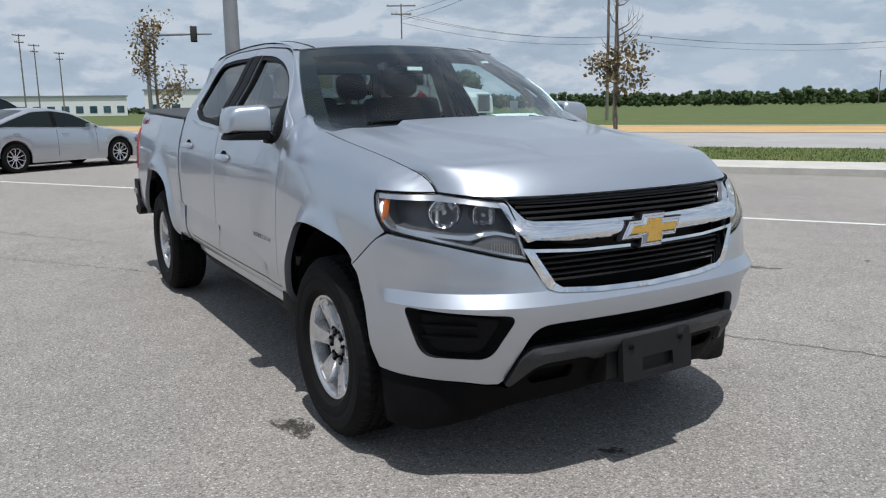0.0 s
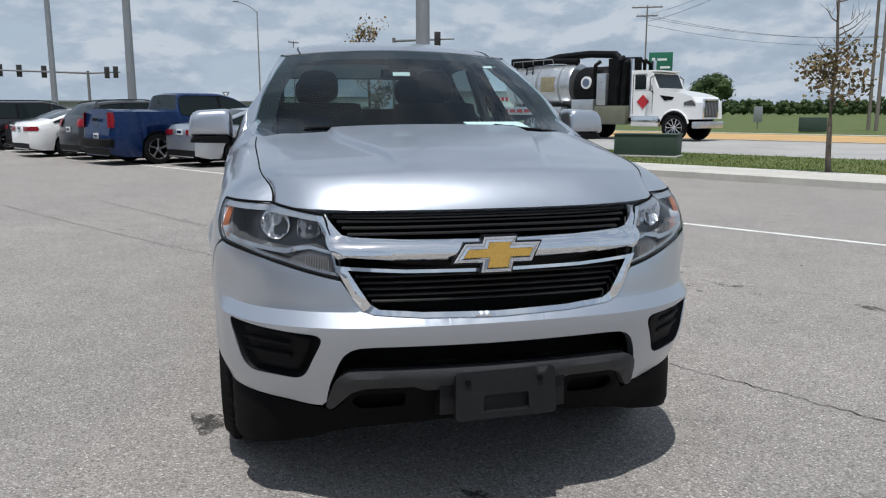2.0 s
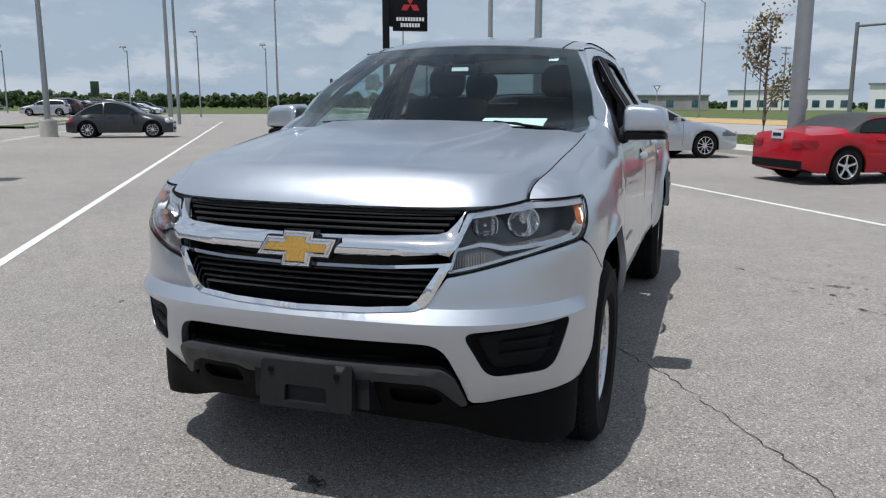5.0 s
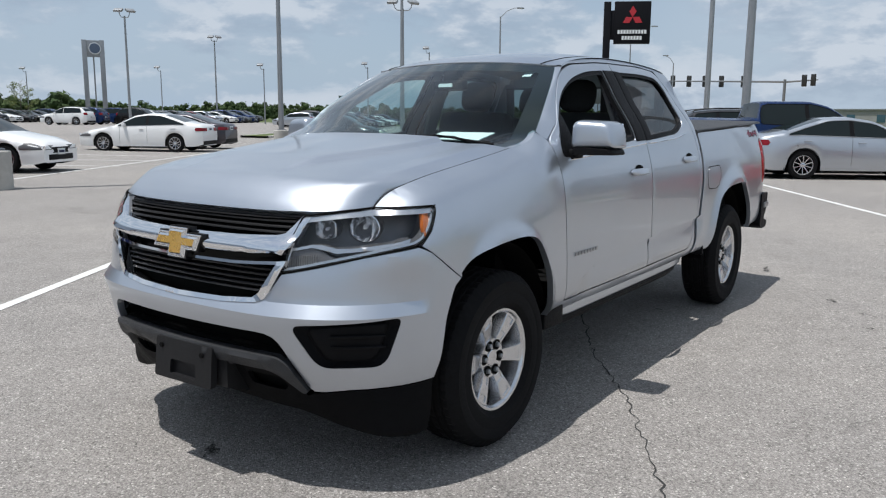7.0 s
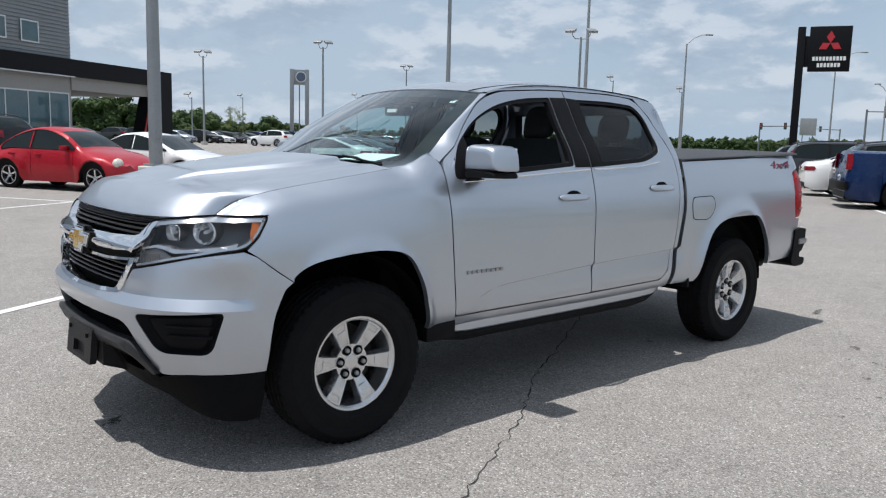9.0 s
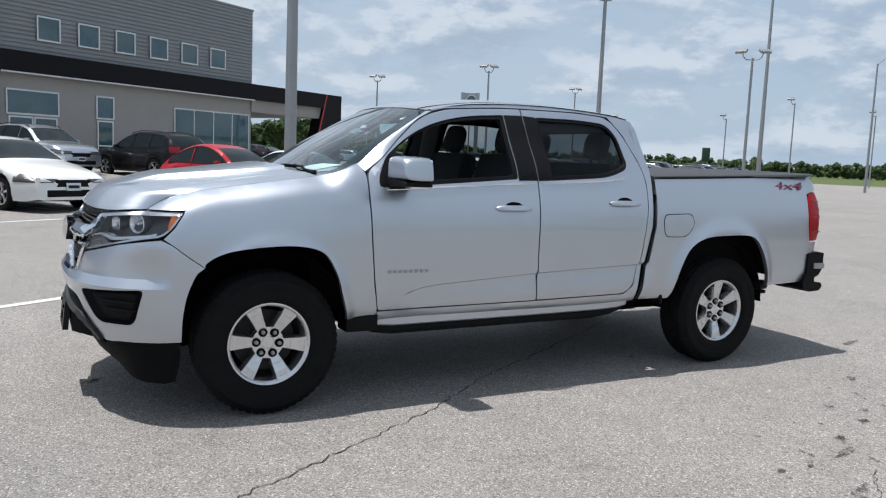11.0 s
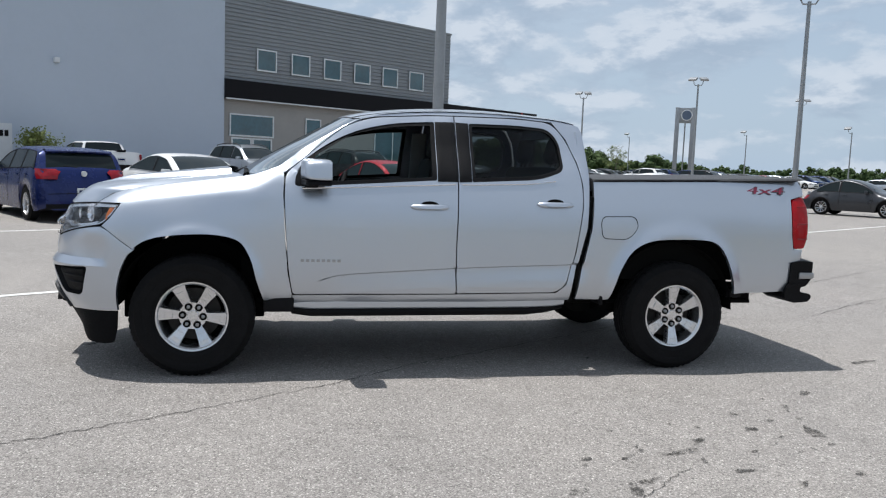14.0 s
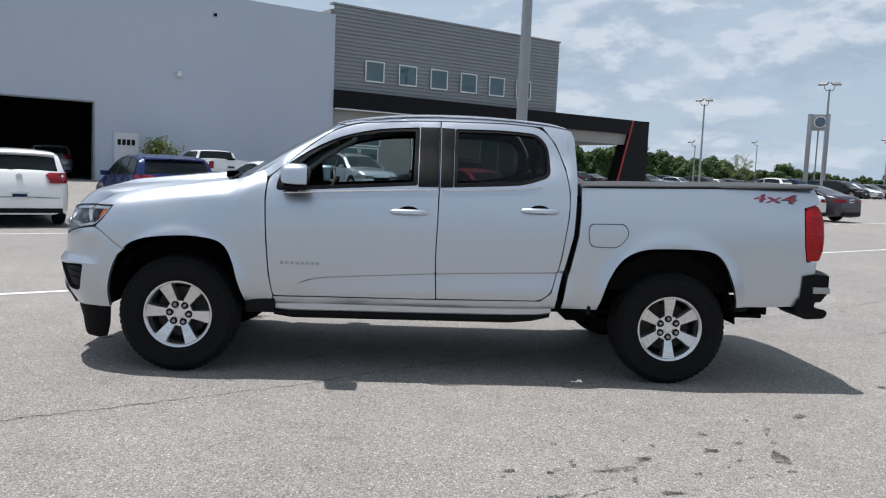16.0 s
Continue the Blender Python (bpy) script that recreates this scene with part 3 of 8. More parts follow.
    # near-black backing: the shade behind the spokes is put into its colour
    add_lathe(bm, [(.20, -.09), (.20, -.085), (.001, -.085)], m, 40, [1, 1])
    part("brake_disc", bm, [IRON, VOID], hub)
    return hub


def front_face(truck):
    # painted bumper skin with its openings
    bottom = [(0, .617), (sy(.40), .620), (sy(.455), .617), (sy(.485), .607), (sy(.508), .588), (sy(.524), .562), (sy(.562), .48), (sy(.592), .400), (sy(.612), .384), (sy(.66), .384), (sy(.75), .398), (sx(-2.28), .408), (sx(-2.16), .413), (sx(-2.076), .416)]
    arch = [(sx(x - .004), z) for x, z in ARCH_F if z < .785 and x < -1.7 and z > .45]
    top = [(sx(-1.968), .792), (sx(-2.04), .842), (sx(-2.12), .905), (sx(-2.17), .928), (sx(-2.25), .917), (sy(.78), .896), (sy(.68), .868), (sy(.60), .850), (sy(.515), .832), (sy(.47), .770), (sy(.445), .740), (sy(.41), .727), (sy(.25), .714), (0, .708)]
    fog = rounded([(sy(.868), .684, .03), (sy(.560), .660, .045), (sy(.648), .494, .05), (sy(.838), .500, .05)], .03)
    loop = bottom + arch + top
    both = mirror_loop(loop)
    bumper = panel("front_bumper", both, skin, SILVER, truck, [fog, [(-a, b) for a, b in fog]], .028, .03, .002, smooth=13, label="silver painted front bumper skin", lines=[[(q, zz) for q in np.arange(-1.36, 1.36, .016)] for zz in (.650, .672, .688, .710, .733, .745)])
    for sgn in (1, -1):
        o = [(sgn * a, b) for a, b in fog]
        cen = np.mean(np.array(o), axis=0)
        pocket = part("fog_lamp_pocket", bmesh.new(), BLACKP, bumper, "black plastic blanking pocket")
        bm = bmesh.new()
        ring0 = [tuple(skin([a], [b], [.004])[0]) for a, b in o]
        rings = [ring0]
        for shrink, deep in ((.97, .012), (.93, .030), (.86, .042), (.80, .045), (.78, .030), (.70, .028)):
            rings.append([tuple(skin([cen[0] + (a - cen[0]) * shrink], [cen[1] + (b - cen[1]) * shrink], [deep])[0]) for a, b in o])
        vs = add_grid(bm, rings, closed=True, flip=sgn > 0)
        bm.faces.new(vs[-1] if sgn < 0 else vs[-1][::-1])
        for zz, off in ((.615, .026), (.572, .026)):
            w0, w1 = (sy(.69), sy(.84))
            seg = np.linspace(w0, w1, 14)
            rows = [[tuple(skin([sgn * q], [zz + dz], [off + od])[0]) for q in seg] for dz, od in ((.007, .006), (.004, -.004), (-.004, -.004), (-.007, .006))]
            add_grid(bm, rows, flip=sgn < 0)
        bmesh.ops.recalc_face_normals(bm, faces=bm.faces)
        me = pocket.data
        bm.to_mesh(me)
        for f in me.polygons:
            f.use_smooth = True
        bm.free()
    # lower grey bar, dam and openings
    bar = [(0, .530), (sy(.42), .533), (sy(.50), .530), (sy(.54), .50), (sy(.575), .42), (sy(.592), .385), (sy(.570), .375), (sy(.535), .405), (sy(.49), .452), (sy(.44), .470), (sy(.27), .470), (sy(.24), .452), (0, .450)]

    def proud(k):
        return lambda s, z, extra: skin(s, z, np.asarray(extra) + k)
    panel("bumper_bar", rounded(mirror_loop(bar), .02, 3), proud(-.030), GREYP, truck, (), .03, .05, .012, label="dark grey plastic bumper bar")
    def dam_chart(s, z, e):
        z = np.asarray(z, float)
        back = .55 * np.maximum(.40 - z, 0) * (1 - smoothstep(np.abs(s), sy(.55), sx(-2.24)))
        p = skin(s, np.maximum(z, .40), np.asarray(e) - .004 + back)
        p[:, 2] = z
        return p
    dam = [(0, .452), (sy(.24), .452), (sy(.27), .468), (sy(.44), .468), (sy(.49), .45), (sy(.53), .398), (sy(.575), .36), (sy(.605), .372), (sy(.66), .378), (sy(.75), .392), (sx(-2.28), .402), (sx(-2.16), .407), (sx(-2.080), .410),
           (sx(-2.085), .30), (sx(-2.105), .215), (sx(-2.16), .204), (sx(-2.26), .208), (sy(.70), .236), (sy(.50), .285), (0, .315)]
    slot = rounded([(sy(.30), .438), (sy(.47), .436), (sy(.50), .40), (sy(.47), .372), (sy(.30), .38)], .02)
    panel("air_dam", mirror_loop(dam), dam_chart, DAMP, truck, [slot, [(-a, b) for a, b in slot]], .03, .02, .006, label="black plastic air dam")
    # near-black sheets behind the openings, their dark depth put into the colour
    bm = bmesh.new()
    for zz0, zz1, deep in ((.53, .62, .11), (.36, .46, .05)):
        rows = [[tuple(skin([q], [z], [deep])[0]) for q in np.linspace(-sy(.70), sy(.70), 44)] for z in (zz0 - .03, zz1 + .03)]
        add_grid(bm, rows)
    add_box(bm, -2.47, -.50, .50, -2.42, .50, .53)
    part("intake_backing", bm, VOID, truck)
    # plate bracket: a rounded plate with a sunk slot, on a block below the bar
    bm = bmesh.new()
    plate = rounded([(-.176, .359), (.176, .365), (.172, .525), (-.172, .521)], .014, 4)
    slot = rounded([(-.080, .381), (.080, .383), (.078, .443), (-.078, .441)], .010, 3)
    vv, tris, _ = fill(plate, [slot], .03)
    lean = lambda z: -2.574 + .10 * (z - .43)
    front = [bm.verts.new((lean(z), -.030 - y, z)) for y, z in vv]
    for t in tris:
        bm.faces.new([front[i] for i in t])
    for loop, deep in ((plate, .028), (slot, .020)):
        add_grid(bm, [[(lean(z) + k, -.030 - y, z) for y, z in loop] for k in (0, deep)], closed=True)
    bm.faces.new([bm.verts.new((lean(z) + .020, -.030 - y, z)) for y, z in slot])
    block = [(-2.535, .37), (-2.535, .49), (-2.50, .52), (-2.40, .50), (-2.40, .32)]
    add_prism(bm, block, Matrix(((1, 0, 0, 0), (0, 0, -1, .19), (0, 1, 0, 0), (0, 0, 0, 1))), .44)
    bmesh.ops.recalc_face_normals(bm, faces=bm.faces)
    bracket = part("plate_bracket", bm, BRACKETP, truck, "empty black number plate bracket")
    for yy in (-.147, .103):
        bm = bmesh.new()
        add_rod(bm, (-2.562, yy, .488), (-2.576, yy, .488), .010, seg=12)
        part("bracket_screw", bm, VOID, bracket)
    # grille
    panel("grille_backing", mirror_loop([(0, .70), (sy(.47), .72), (sy(.512), .86), (sy(.545), .965), (sy(.575), 1.035), (sy(.45), 1.05), (0, 1.052)]), proud(.075), VOID, truck, (), .05, 0, 0)
    for z, y0 in ((.975, .50), (.995, .52), (1.015, .54), (1.035, .56)):
        slat(truck, z, y0, .010, .030)
    for z, y0 in ((.760, .415), (.780, .43), (.800, .445), (.820, .455), (.840, .47)):
        slat(truck, z, y0, .010, .024)
    chrome_bar = [(0, .889), (sy(.30), .897), (sy(.49), .912), (sy(.522), .905), (sy(.560), .950), (sy(.612), 1.036), (sy(.580), 1.042), (sy(.545), 1.005), (sy(.515), .978), (sy(.48), .970), (sy(.30), .963), (0, .959)]
    panel("grille_bar", mirror_loop(chrome_bar), bulge(.889, .965), CHROME, truck, (), .012, .03, .006, label="bright chrome grille bar")
    frame_o = [(0, .708), (sy(.25), .714), (sy(.41), .727), (sy(.445), .740), (sy(.47), .770), (sy(.535), .884), (sy(.50), .880), (sy(.30), .868), (0, .864)]
    frame_i = [(0, .724), (sy(.25), .730), (sy(.39), .741), (sy(.420), .760), (sy(.440), .79), (sy(.492), .868), (sy(.30), .857), (0, .853)]
    panel("grille_frame", mirror_loop(frame_o), proud(-.010), CHROME, truck, [mirror_loop(frame_i)], .02, .045, .006, label="chrome frame of lower grille")
    # badge: a chrome-edged cross-shaped plate in gold
    shape = [(-.148, -.020), (-.108, .042), (-.050, .042), (-.044, .063), (.066, .063), (.060, .042), (.147, .042), (.117, -.020), (.054, -.020), (.046, -.054), (-.057, -.054), (-.050, -.020)]
    m = Matrix.Translation((-2.533, 0, .906)) @ Matrix(((0, 0, -1, 0), (-1, 0, 0, 0), (0, 1, 0, 0), (0, 0, 0, 1))) @ pose(0, 0, 0, -4)
    bm = bmesh.new()
    steps = [(0.0, .0), (0.0, .018), (.002, .020), (.0045, .020), (.006, .015), (.0075, .015), (.0085, .019), (.0165, .029), (.0175, .027)]
    rings = [[m @ Vector((x, y, h)) for x, y in inset_sharp(shape, d)] for d, h in steps]
    add_grid(bm, rings, closed=True)
    badge = part("badge", bm, CHROME, truck, "chrome-edged gold badge", 20)
    bm = bmesh.new()
    add_prism(bm, inset_sharp(shape, -.005), m @ Matrix.Translation((0, 0, -.02)), .034)
    part("badge_recess", bm, GLOSSB, badge)
    bm = bmesh.new()
    gold = inset_sharp(shape, .0170)
    add_prism(bm, gold, m @ Matrix.Translation((0, 0, .016)), .010)
    crown = inset_sharp(shape, .0185)
    add_grid(bm, [[m @ Vector((x, y, .0262)) for x, y in gold], [m @ Vector((x, y, .0295)) for x, y in crown]], closed=True)
    bm.faces.new([bm.verts.new(m @ Vector((x, y, .0295))) for x, y in crown])
    bmesh.ops.recalc_face_normals(bm, faces=bm.faces)
    part("badge_face", bm, GOLD, badge, "", 15)


def bulge(z0, z1):
    """A chart lifted to a rounded bar between two heights."""
    def chart(s, z, extra):
        mid = .030 * np.clip(1 - ((z - (z0 + z1) / 2) / (z1 - z0) * 1.8) ** 2, 0, 1)
        return skin(s, z, np.asarray(extra) - mid)
    return chart


def slat(truck, z, y0, h, d):
    q = np.linspace(-sy(y0), sy(y0), 36)
    bm = bmesh.new()
    rows = [[tuple(skin([a], [z + dz], [.03 + dd])[0]) for a in q] for dz, dd in ((h * .5, .03), (h * .5, .004), (h * .2, 0), (-h * .3, .002), (-h * .5, .03))]
    add_grid(bm, rows, flip=True)
    part("grille_slat", bm, SLATP, truck)


def headlamp(truck, sgn):
    shape = [(sy(.585), 1.038, .01), (sy(.55), .965, .02), (sy(.515), .842, .012), (sy(.60), .858, .05), (sy(.70), .882, .08), (sx(-2.26), .925, .05), (sx(-2.165), .940, .05), (sx(-2.115), .985, .06), (sx(-2.060), 1.068, .018), (sx(-2.16), 1.066, .1), (sy(.74), 1.058, .1)]
    o = [(sgn * a, b) for a, b in rounded(shape, .02)]
    lamp = panel("headlamp", o, skin, LENS, truck, (), .025, 0, 0, label="clear headlamp with chrome surround")
    lamp.visible_shadow = False

    def deep(k):
        return lambda s, z, extra: skin(s, z, np.asarray(extra) + k)
    flip = lambda pts: [(sgn * a, b) for a, b in pts]
    panel("housing", o, deep(.095), BLACKH, lamp, (), .03, 0, 0)
    # bright bezel, broad along the top; a black seal runs round it
    rim = inset(o, lambda nx, ny: .012 + .010 * max(0.0, ny) ** 2)
    panel("surround", inset(o, .003), deep(.007), BEZEL, lamp, [rim], .02, .035, .002)
    bm = bmesh.new()
    ring = [skin([a], [b], [.004])[0] for a, b in dense(inset(o, -.002), .02)]
    add_tube(bm, [tuple(p) for p in ring] + [tuple(ring[0])], .0048, 6)
    part("lamp_seal", bm, VOID, lamp)
    bm = bmesh.new()
    add_grid(bm, [[tuple(skin([a], [b], [k])[0]) for a, b in o] for k in (.040, .098)], closed=True)
    part("housing_wall", bm, BLACKH, lamp)
    # a fluted main reflector with a bulb shield, a cut square one inboard
    rng = random.Random(4)
    for yy, zz, r, seg, ry in ((sy(.800), .994, .054, 26, .94), (sy(.660), .988, .040, 9, .86)):
        p = Vector(skin([sgn * yy], [zz], [.060])[0])
        n = (p - Vector(skin([sgn * yy], [zz], [.09])[0])).normalized()
        n = (n + Vector((-.55, 0, 0))).normalized()
        mm = Matrix.Translation(p) @ n.to_track_quat("Z", "Y").to_matrix().to_4x4()
        bm = bmesh.new()
        rings = []
        power = 1.0 if seg > 12 else .55
        for i in range(13):
            rr = 1.03 - .78 * i / 12
            h = .002 - .052 * (1 - rr ** 2) if i else -.004
            ring = []
            for k in range(56):
                c, sn = math.cos(k * math.tau / 56), math.sin(k * math.tau / 56)
                x = r * rr * math.copysign(abs(c) ** power, c)
                y = r * ry * rr * math.copysign(abs(sn) ** power, sn)
                cut = (abs((x / .011) % 2 - 1) - .5) * .006 + rng.uniform(-.0012, .0012) if 1 < i < 12 else 0
                ring.append(mm @ Vector((x, y, h + cut)))
            rings.append(ring)
        add_grid(bm, rings, closed=True)
        bowl = part("reflector", bm, REFLECTOR, lamp, "", 0)
        bm = bmesh.new()
        add_lathe(bm, [(r * .27, -.052), (r * .20, -.030), (r * .17, -.012), (r * .10, -.006), (.0005, -.005)], mm, 16, caps=False)
        part("bulb_shield", bm, BEZEL, bowl)
        bm = bmesh.new()
        add_lathe(bm, [(r * 1.02, -.004), (r * 1.10, -.012), (r * 1.20, -.050)], mm @ Matrix.Diagonal((1, ry, 1, 1)), 32, caps=False)
        part("reflector_rim", bm, BLACKH, bowl)
    amber = [(sx(-2.125), 1.046), (sx(-2.080), 1.051), (sx(-2.112), .99), (sx(-2.140), .962), (sx(-2.140), 1.0)]
    slanted = lambda s, z, e: skin(s, z, np.asarray(e) + .004 + .020 * smoothstep(np.interp(np.abs(s), ARC, PLAN[:, 0]), -2.15, -2.07))
    panel("amber_reflector", rounded(flip(amber), .008), slanted, AMBER, lamp, (), .02, .020, .002)
    strip = [(sy(.522), .919), (sy(.57), .930), (sy(.625), .942), (sy(.665), .940), (sy(.71), .929), (sy(.76), .930), (sx(-2.25), .946), (sx(-2.19), .960), (sx(-2.20), .943), (sx(-2.25), .931), (sy(.76), .917), (sy(.71), .912), (sy(.665), .924), (sy(.625), .931), (sy(.57), .920), (sy(.520), .910)]
    panel("chrome_strip", flip(strip), lambda s, z, e: skin(s, z, np.asarray(e) + .012), BEZEL, lamp, (), .012, .05, .004)
    turn = [(sy(.521), .906), (sy(.57), .916), (sy(.625), .927), (sy(.66), .918), (sy(.70), .895), (sy(.69), .889), (sy(.60), .866), (sy(.521), .850)]
    panel("turn_lens", flip(turn), deep(.022), GREYLENS, lamp, (), .015, .01, .002)
    for k in range(13):
        bm = bmesh.new()
        a0 = sy(.532) + (sy(.64) - sy(.532)) * k / 12
        add_rod(bm, skin([sgn * a0], [.860 + .014 * k / 12], [.018])[0], skin([sgn * a0], [.895 + .012 * k / 12], [.018])[0], .0021, seg=5)
        part("lens_rib", bm, RIBLENS, lamp)


SLATP = material("grille plastic", (0.012, 0.012, 0.013), 0.42, spec=0.25)
RIBLENS = material("lens rib", (0.20, 0.195, 0.19), 0.4, 0.2)
BLACKH = material("lamp housing", (0.075, 0.076, 0.082), 0.34, 0.5, vary=0.25, scale=20)
GREYLENS = material("smoked lens", (0.11, 0.108, 0.11), 0.34, 0.3, 0.3)


SEAM = [tuple(skin([sx(x)], [float(seam_z(x)) - .001])[0]) for x in np.linspace(-2.30, -1.33, 60)]


def hood(truck):
    seam = np.array(SEAM)
    seam[:, 1] = np.abs(seam[:, 1]) - .007
    tip = sx(-2.30)
    na, nc = 64, 85
    way = np.concatenate([[0], np.cumsum(np.linalg.norm(np.diff(seam, axis=0), axis=1))])
    rows = []
    for a in np.linspace(0, 1, na) ** 1.4:
        e = np.array([np.interp(a * way[-1], way, seam[:, k]) for k in range(3)])
        row = []
        for c in np.linspace(0, 1, nc):
            lip = skin([c * tip], [1.056 + .007 * c ** 6])[0]
            fx, fy = lip[0] + .003, abs(lip[1]) - .007 * c
            fx1, fy1 = seam[0][0], seam[0][1]
            rx, ry = -1.472 + (seam[-1][0] + 1.472) * c ** 2.2, seam[-1][1] * c
            k = c ** 3
            x = (1 - a) * fx + a * rx + (e[0] - (1 - a) * fx1 - a * seam[-1][0]) * k
            y = (1 - a) * fy + a * ry + (e[1] - (1 - a) * fy1 - a * seam[-1][1]) * k

            t = 1.085 * a
            zc = 1.140 + .115 * t - .088 * math.exp(-t / .06) + .040 * float(smoothstep(t, .0, .42))
            z = e[2] + (zc - e[2]) * (1 - c ** 2.4)
            rim = .27 + .17 * float(smoothstep(t, .15, 1.0))
            dome = float(smoothstep(t, .10, .45))
            z += .020 * float(smoothstep(rim + .014 - y, 0, .028)) * dome - .010 * dome * (1 - c ** 4)
            z += .012 * max(0.0, 1 - math.sqrt(((t - .14) / .10) ** 2 + .01)) * (1 - c ** 8)
            z += .007 * max(0.0, 1 - math.sqrt(((c - .86) / .11) ** 2 + .01)) * float(smoothstep(t, .08, .2))
            row.append((x, y, z))
        rows.append([(x, -y, z) for x, y, z in reversed(row[1:])] + row)
    bm = bmesh.new()
    add_grid(bm, rows, flip=True)
    edge = rows[0]
    add_grid(bm, [edge, [(x + .03, y, z - .018) for x, y, z in edge]])
    for k in (0, -1):
        line = [r[k] for r in rows]
        add_grid(bm, [line, [(x, y * .985, z - .03) for x, y, z in line]], flip=k == 0)
    part("bonnet", bm, SILVER, truck, "silver bonnet with raised centre", 35)
    bm = bmesh.new()
    rows2 = [[(x, y * .97, z - .028) for x, y, z in rows[0]], [(x, y * .975, z - .035) for x, y, z in rows[20]], [(x, y * .975, z - .04) for x, y, z in rows[42]], [(x, y * .98, z - .045) for x, y, z in rows[-1]], [(x + .16, y * .98, z - .055) for x, y, z in rows[-1]]]
    add_grid(bm, rows2, flip=True)
    part("cowl", bm, BLACKP, truck, "black cowl panel below windscreen")
    # black tube laid in the bonnet gap to paint the shade there
    for sgn in (1, -1):
        bm = bmesh.new()
        add_tube(bm, [(x, sgn * (y + .0035), z - .0035) for x, y, z in seam], .0046, 6)
        part("bonnet_gap_shade", bm, VOID, truck)


def foot_point(x, z):
    return tuple(np.array([1, -1, 1]) * skin([sx(x)], [z], [.003])[0])


# the windscreen's side edge, from the bonnet's corner to the roof
GLASS_EDGE = spline([foot_point(-1.325, 1.258), foot_point(-1.20, 1.286), foot_point(-1.12, 1.320), (-1.04, .744, 1.388), (-.96, .722, 1.453), (-.79, .664, 1.560), (-.625, .597, 1.656)], 6)
EDGE_WAY = np.concatenate([[0], np.cumsum(np.linalg.norm(np.diff(np.array(GLASS_EDGE), axis=0), axis=1))])


def screen_edge(b):
    """A point of the windscreen's side edge, from its foot to its head, on the passenger's side."""
    e = np.array(GLASS_EDGE)
    return Vector([float(np.interp(b * EDGE_WAY[-1], EDGE_WAY, e[:, k])) for k in range(3)])


ROOF = [(-.75, 1.674), (-.66, 1.707), (-.50, 1.740), (-.25, 1.771), (.1, 1.788), (.45, 1.785), (.70, 1.771), (.86, 1.753), (.98, 1.722)]


def roof_z(x):
    return knots(x, ROOF)


def cab_shell(truck):
    # pillars and roof rail in one pressing a side
    rail = [(-.60, 1.668)] + [(x, float(roof_z(x)) - .050) for x in (-.50, -.30, 0, .3, .6, .82, .90)]
    outer = rail + [(.940, 1.678), (.958, 1.63), (.963, 1.50), (.962, 1.35), (.958, 1.25), (.940, .98), (.885, .75), (.855, .60), (.842, .488), (.60, .478), (.0, .466), (-1.018, .448), (-1.02, .514)]
    lower = [(.04, .523), (.74, .536), (.812, .594)]
    inner = lower + [(.868, .82), (.911, 1.12), (.916, 1.26), (.891, 1.425), (.836, 1.584), (.750, 1.702), (.5, 1.719), (.054, 1.715), (-.14, 1.709), (-.50, 1.681), (-.59, 1.660)]
    loop, other = sides([(a, b) for a, b in outer + inner])
    for o in (loop, other):
        panel("cab_side_frame", o, skin, SILVER, truck, (), .024, .03, .003, label="silver cab pillar and roof rail")
    # windscreen pillars: rounded pressings between door seam and glass
    seam = [(-1.078, 1.292), (-1.012, 1.344), (-.97, 1.381), (-.852, 1.486), (-.715, 1.596), (-.635, 1.640), (-.588, 1.661)]
    seam = np.array(spline([tuple(skin([sx(x)], [z], [.002])[0]) for x, z in seam], 6))
    sw = np.concatenate([[0], np.cumsum(np.linalg.norm(np.diff(seam, axis=0), axis=1))])
    b0 = float(EDGE_WAY[13] / EDGE_WAY[-1])
    for sgn in (1, -1):
        rows = []
        for b in np.linspace(0, 1, 26):
            p = Vector([float(np.interp(b * sw[-1], sw, seam[:, k])) for k in range(3)])
            g = screen_edge(b0 + (1 - b0) * b)
            g.y = -g.y
            out = Vector((-.35, -.75, .55))
            inn = Vector((.02, .03, -.01))
            lift = .004 * float(smoothstep(b, 0, .3)) * float(1 - smoothstep(b, .8, 1))
            row = [p + inn * .8] + [p.lerp(g, t) + out * (lift * math.sin(math.pi * t) ** .8) for t in np.linspace(0, 1, 8)] + [g + inn * .5]
            rows.append([(q.x, q.y * sgn, q.z) for q in row])
        bm = bmesh.new()
        add_grid(bm, rows, flip=sgn > 0)
        part("windscreen_pillar", bm, SILVER, truck, "silver windscreen pillar", 60)
    # roof
    rows = []
    for a in np.linspace(0, 1, 30):
        row = []
        for c in np.linspace(-1, 1, 31):
            x0 = -.698 + .085 * abs(c) ** 2.1
            x = x0 + (.956 - .042 * c * c - x0) * a
            xr = min(max(x, -.56), .90)
            hw = abs(skin([sx(xr)], [float(roof_z(xr)) - .050], [.0])[0][1]) + .002
            z = float(roof_z(x)) - .046 * abs(c) ** 2.3
            z -= .006 * (math.exp(-((abs(c) - .87) / .03) ** 2)) * float(smoothstep(a, .02, .15))
            fore = 1 - float(smoothstep(a, 0, .16))
            z += (1.694 - .029 * abs(c) ** 2.1 - (float(roof_z(x0)) - .046 * abs(c) ** 2.3)) * fore
            hw += (.597 - hw) * fore
            row.append((x, c * hw, z))
        rows.append(row)
    bm = bmesh.new()
    add_grid(bm, rows, flip=True)
    add_grid(bm, [[(x + .002, y, z - .008) for x, y, z in rows[0]], rows[0]], flip=True)
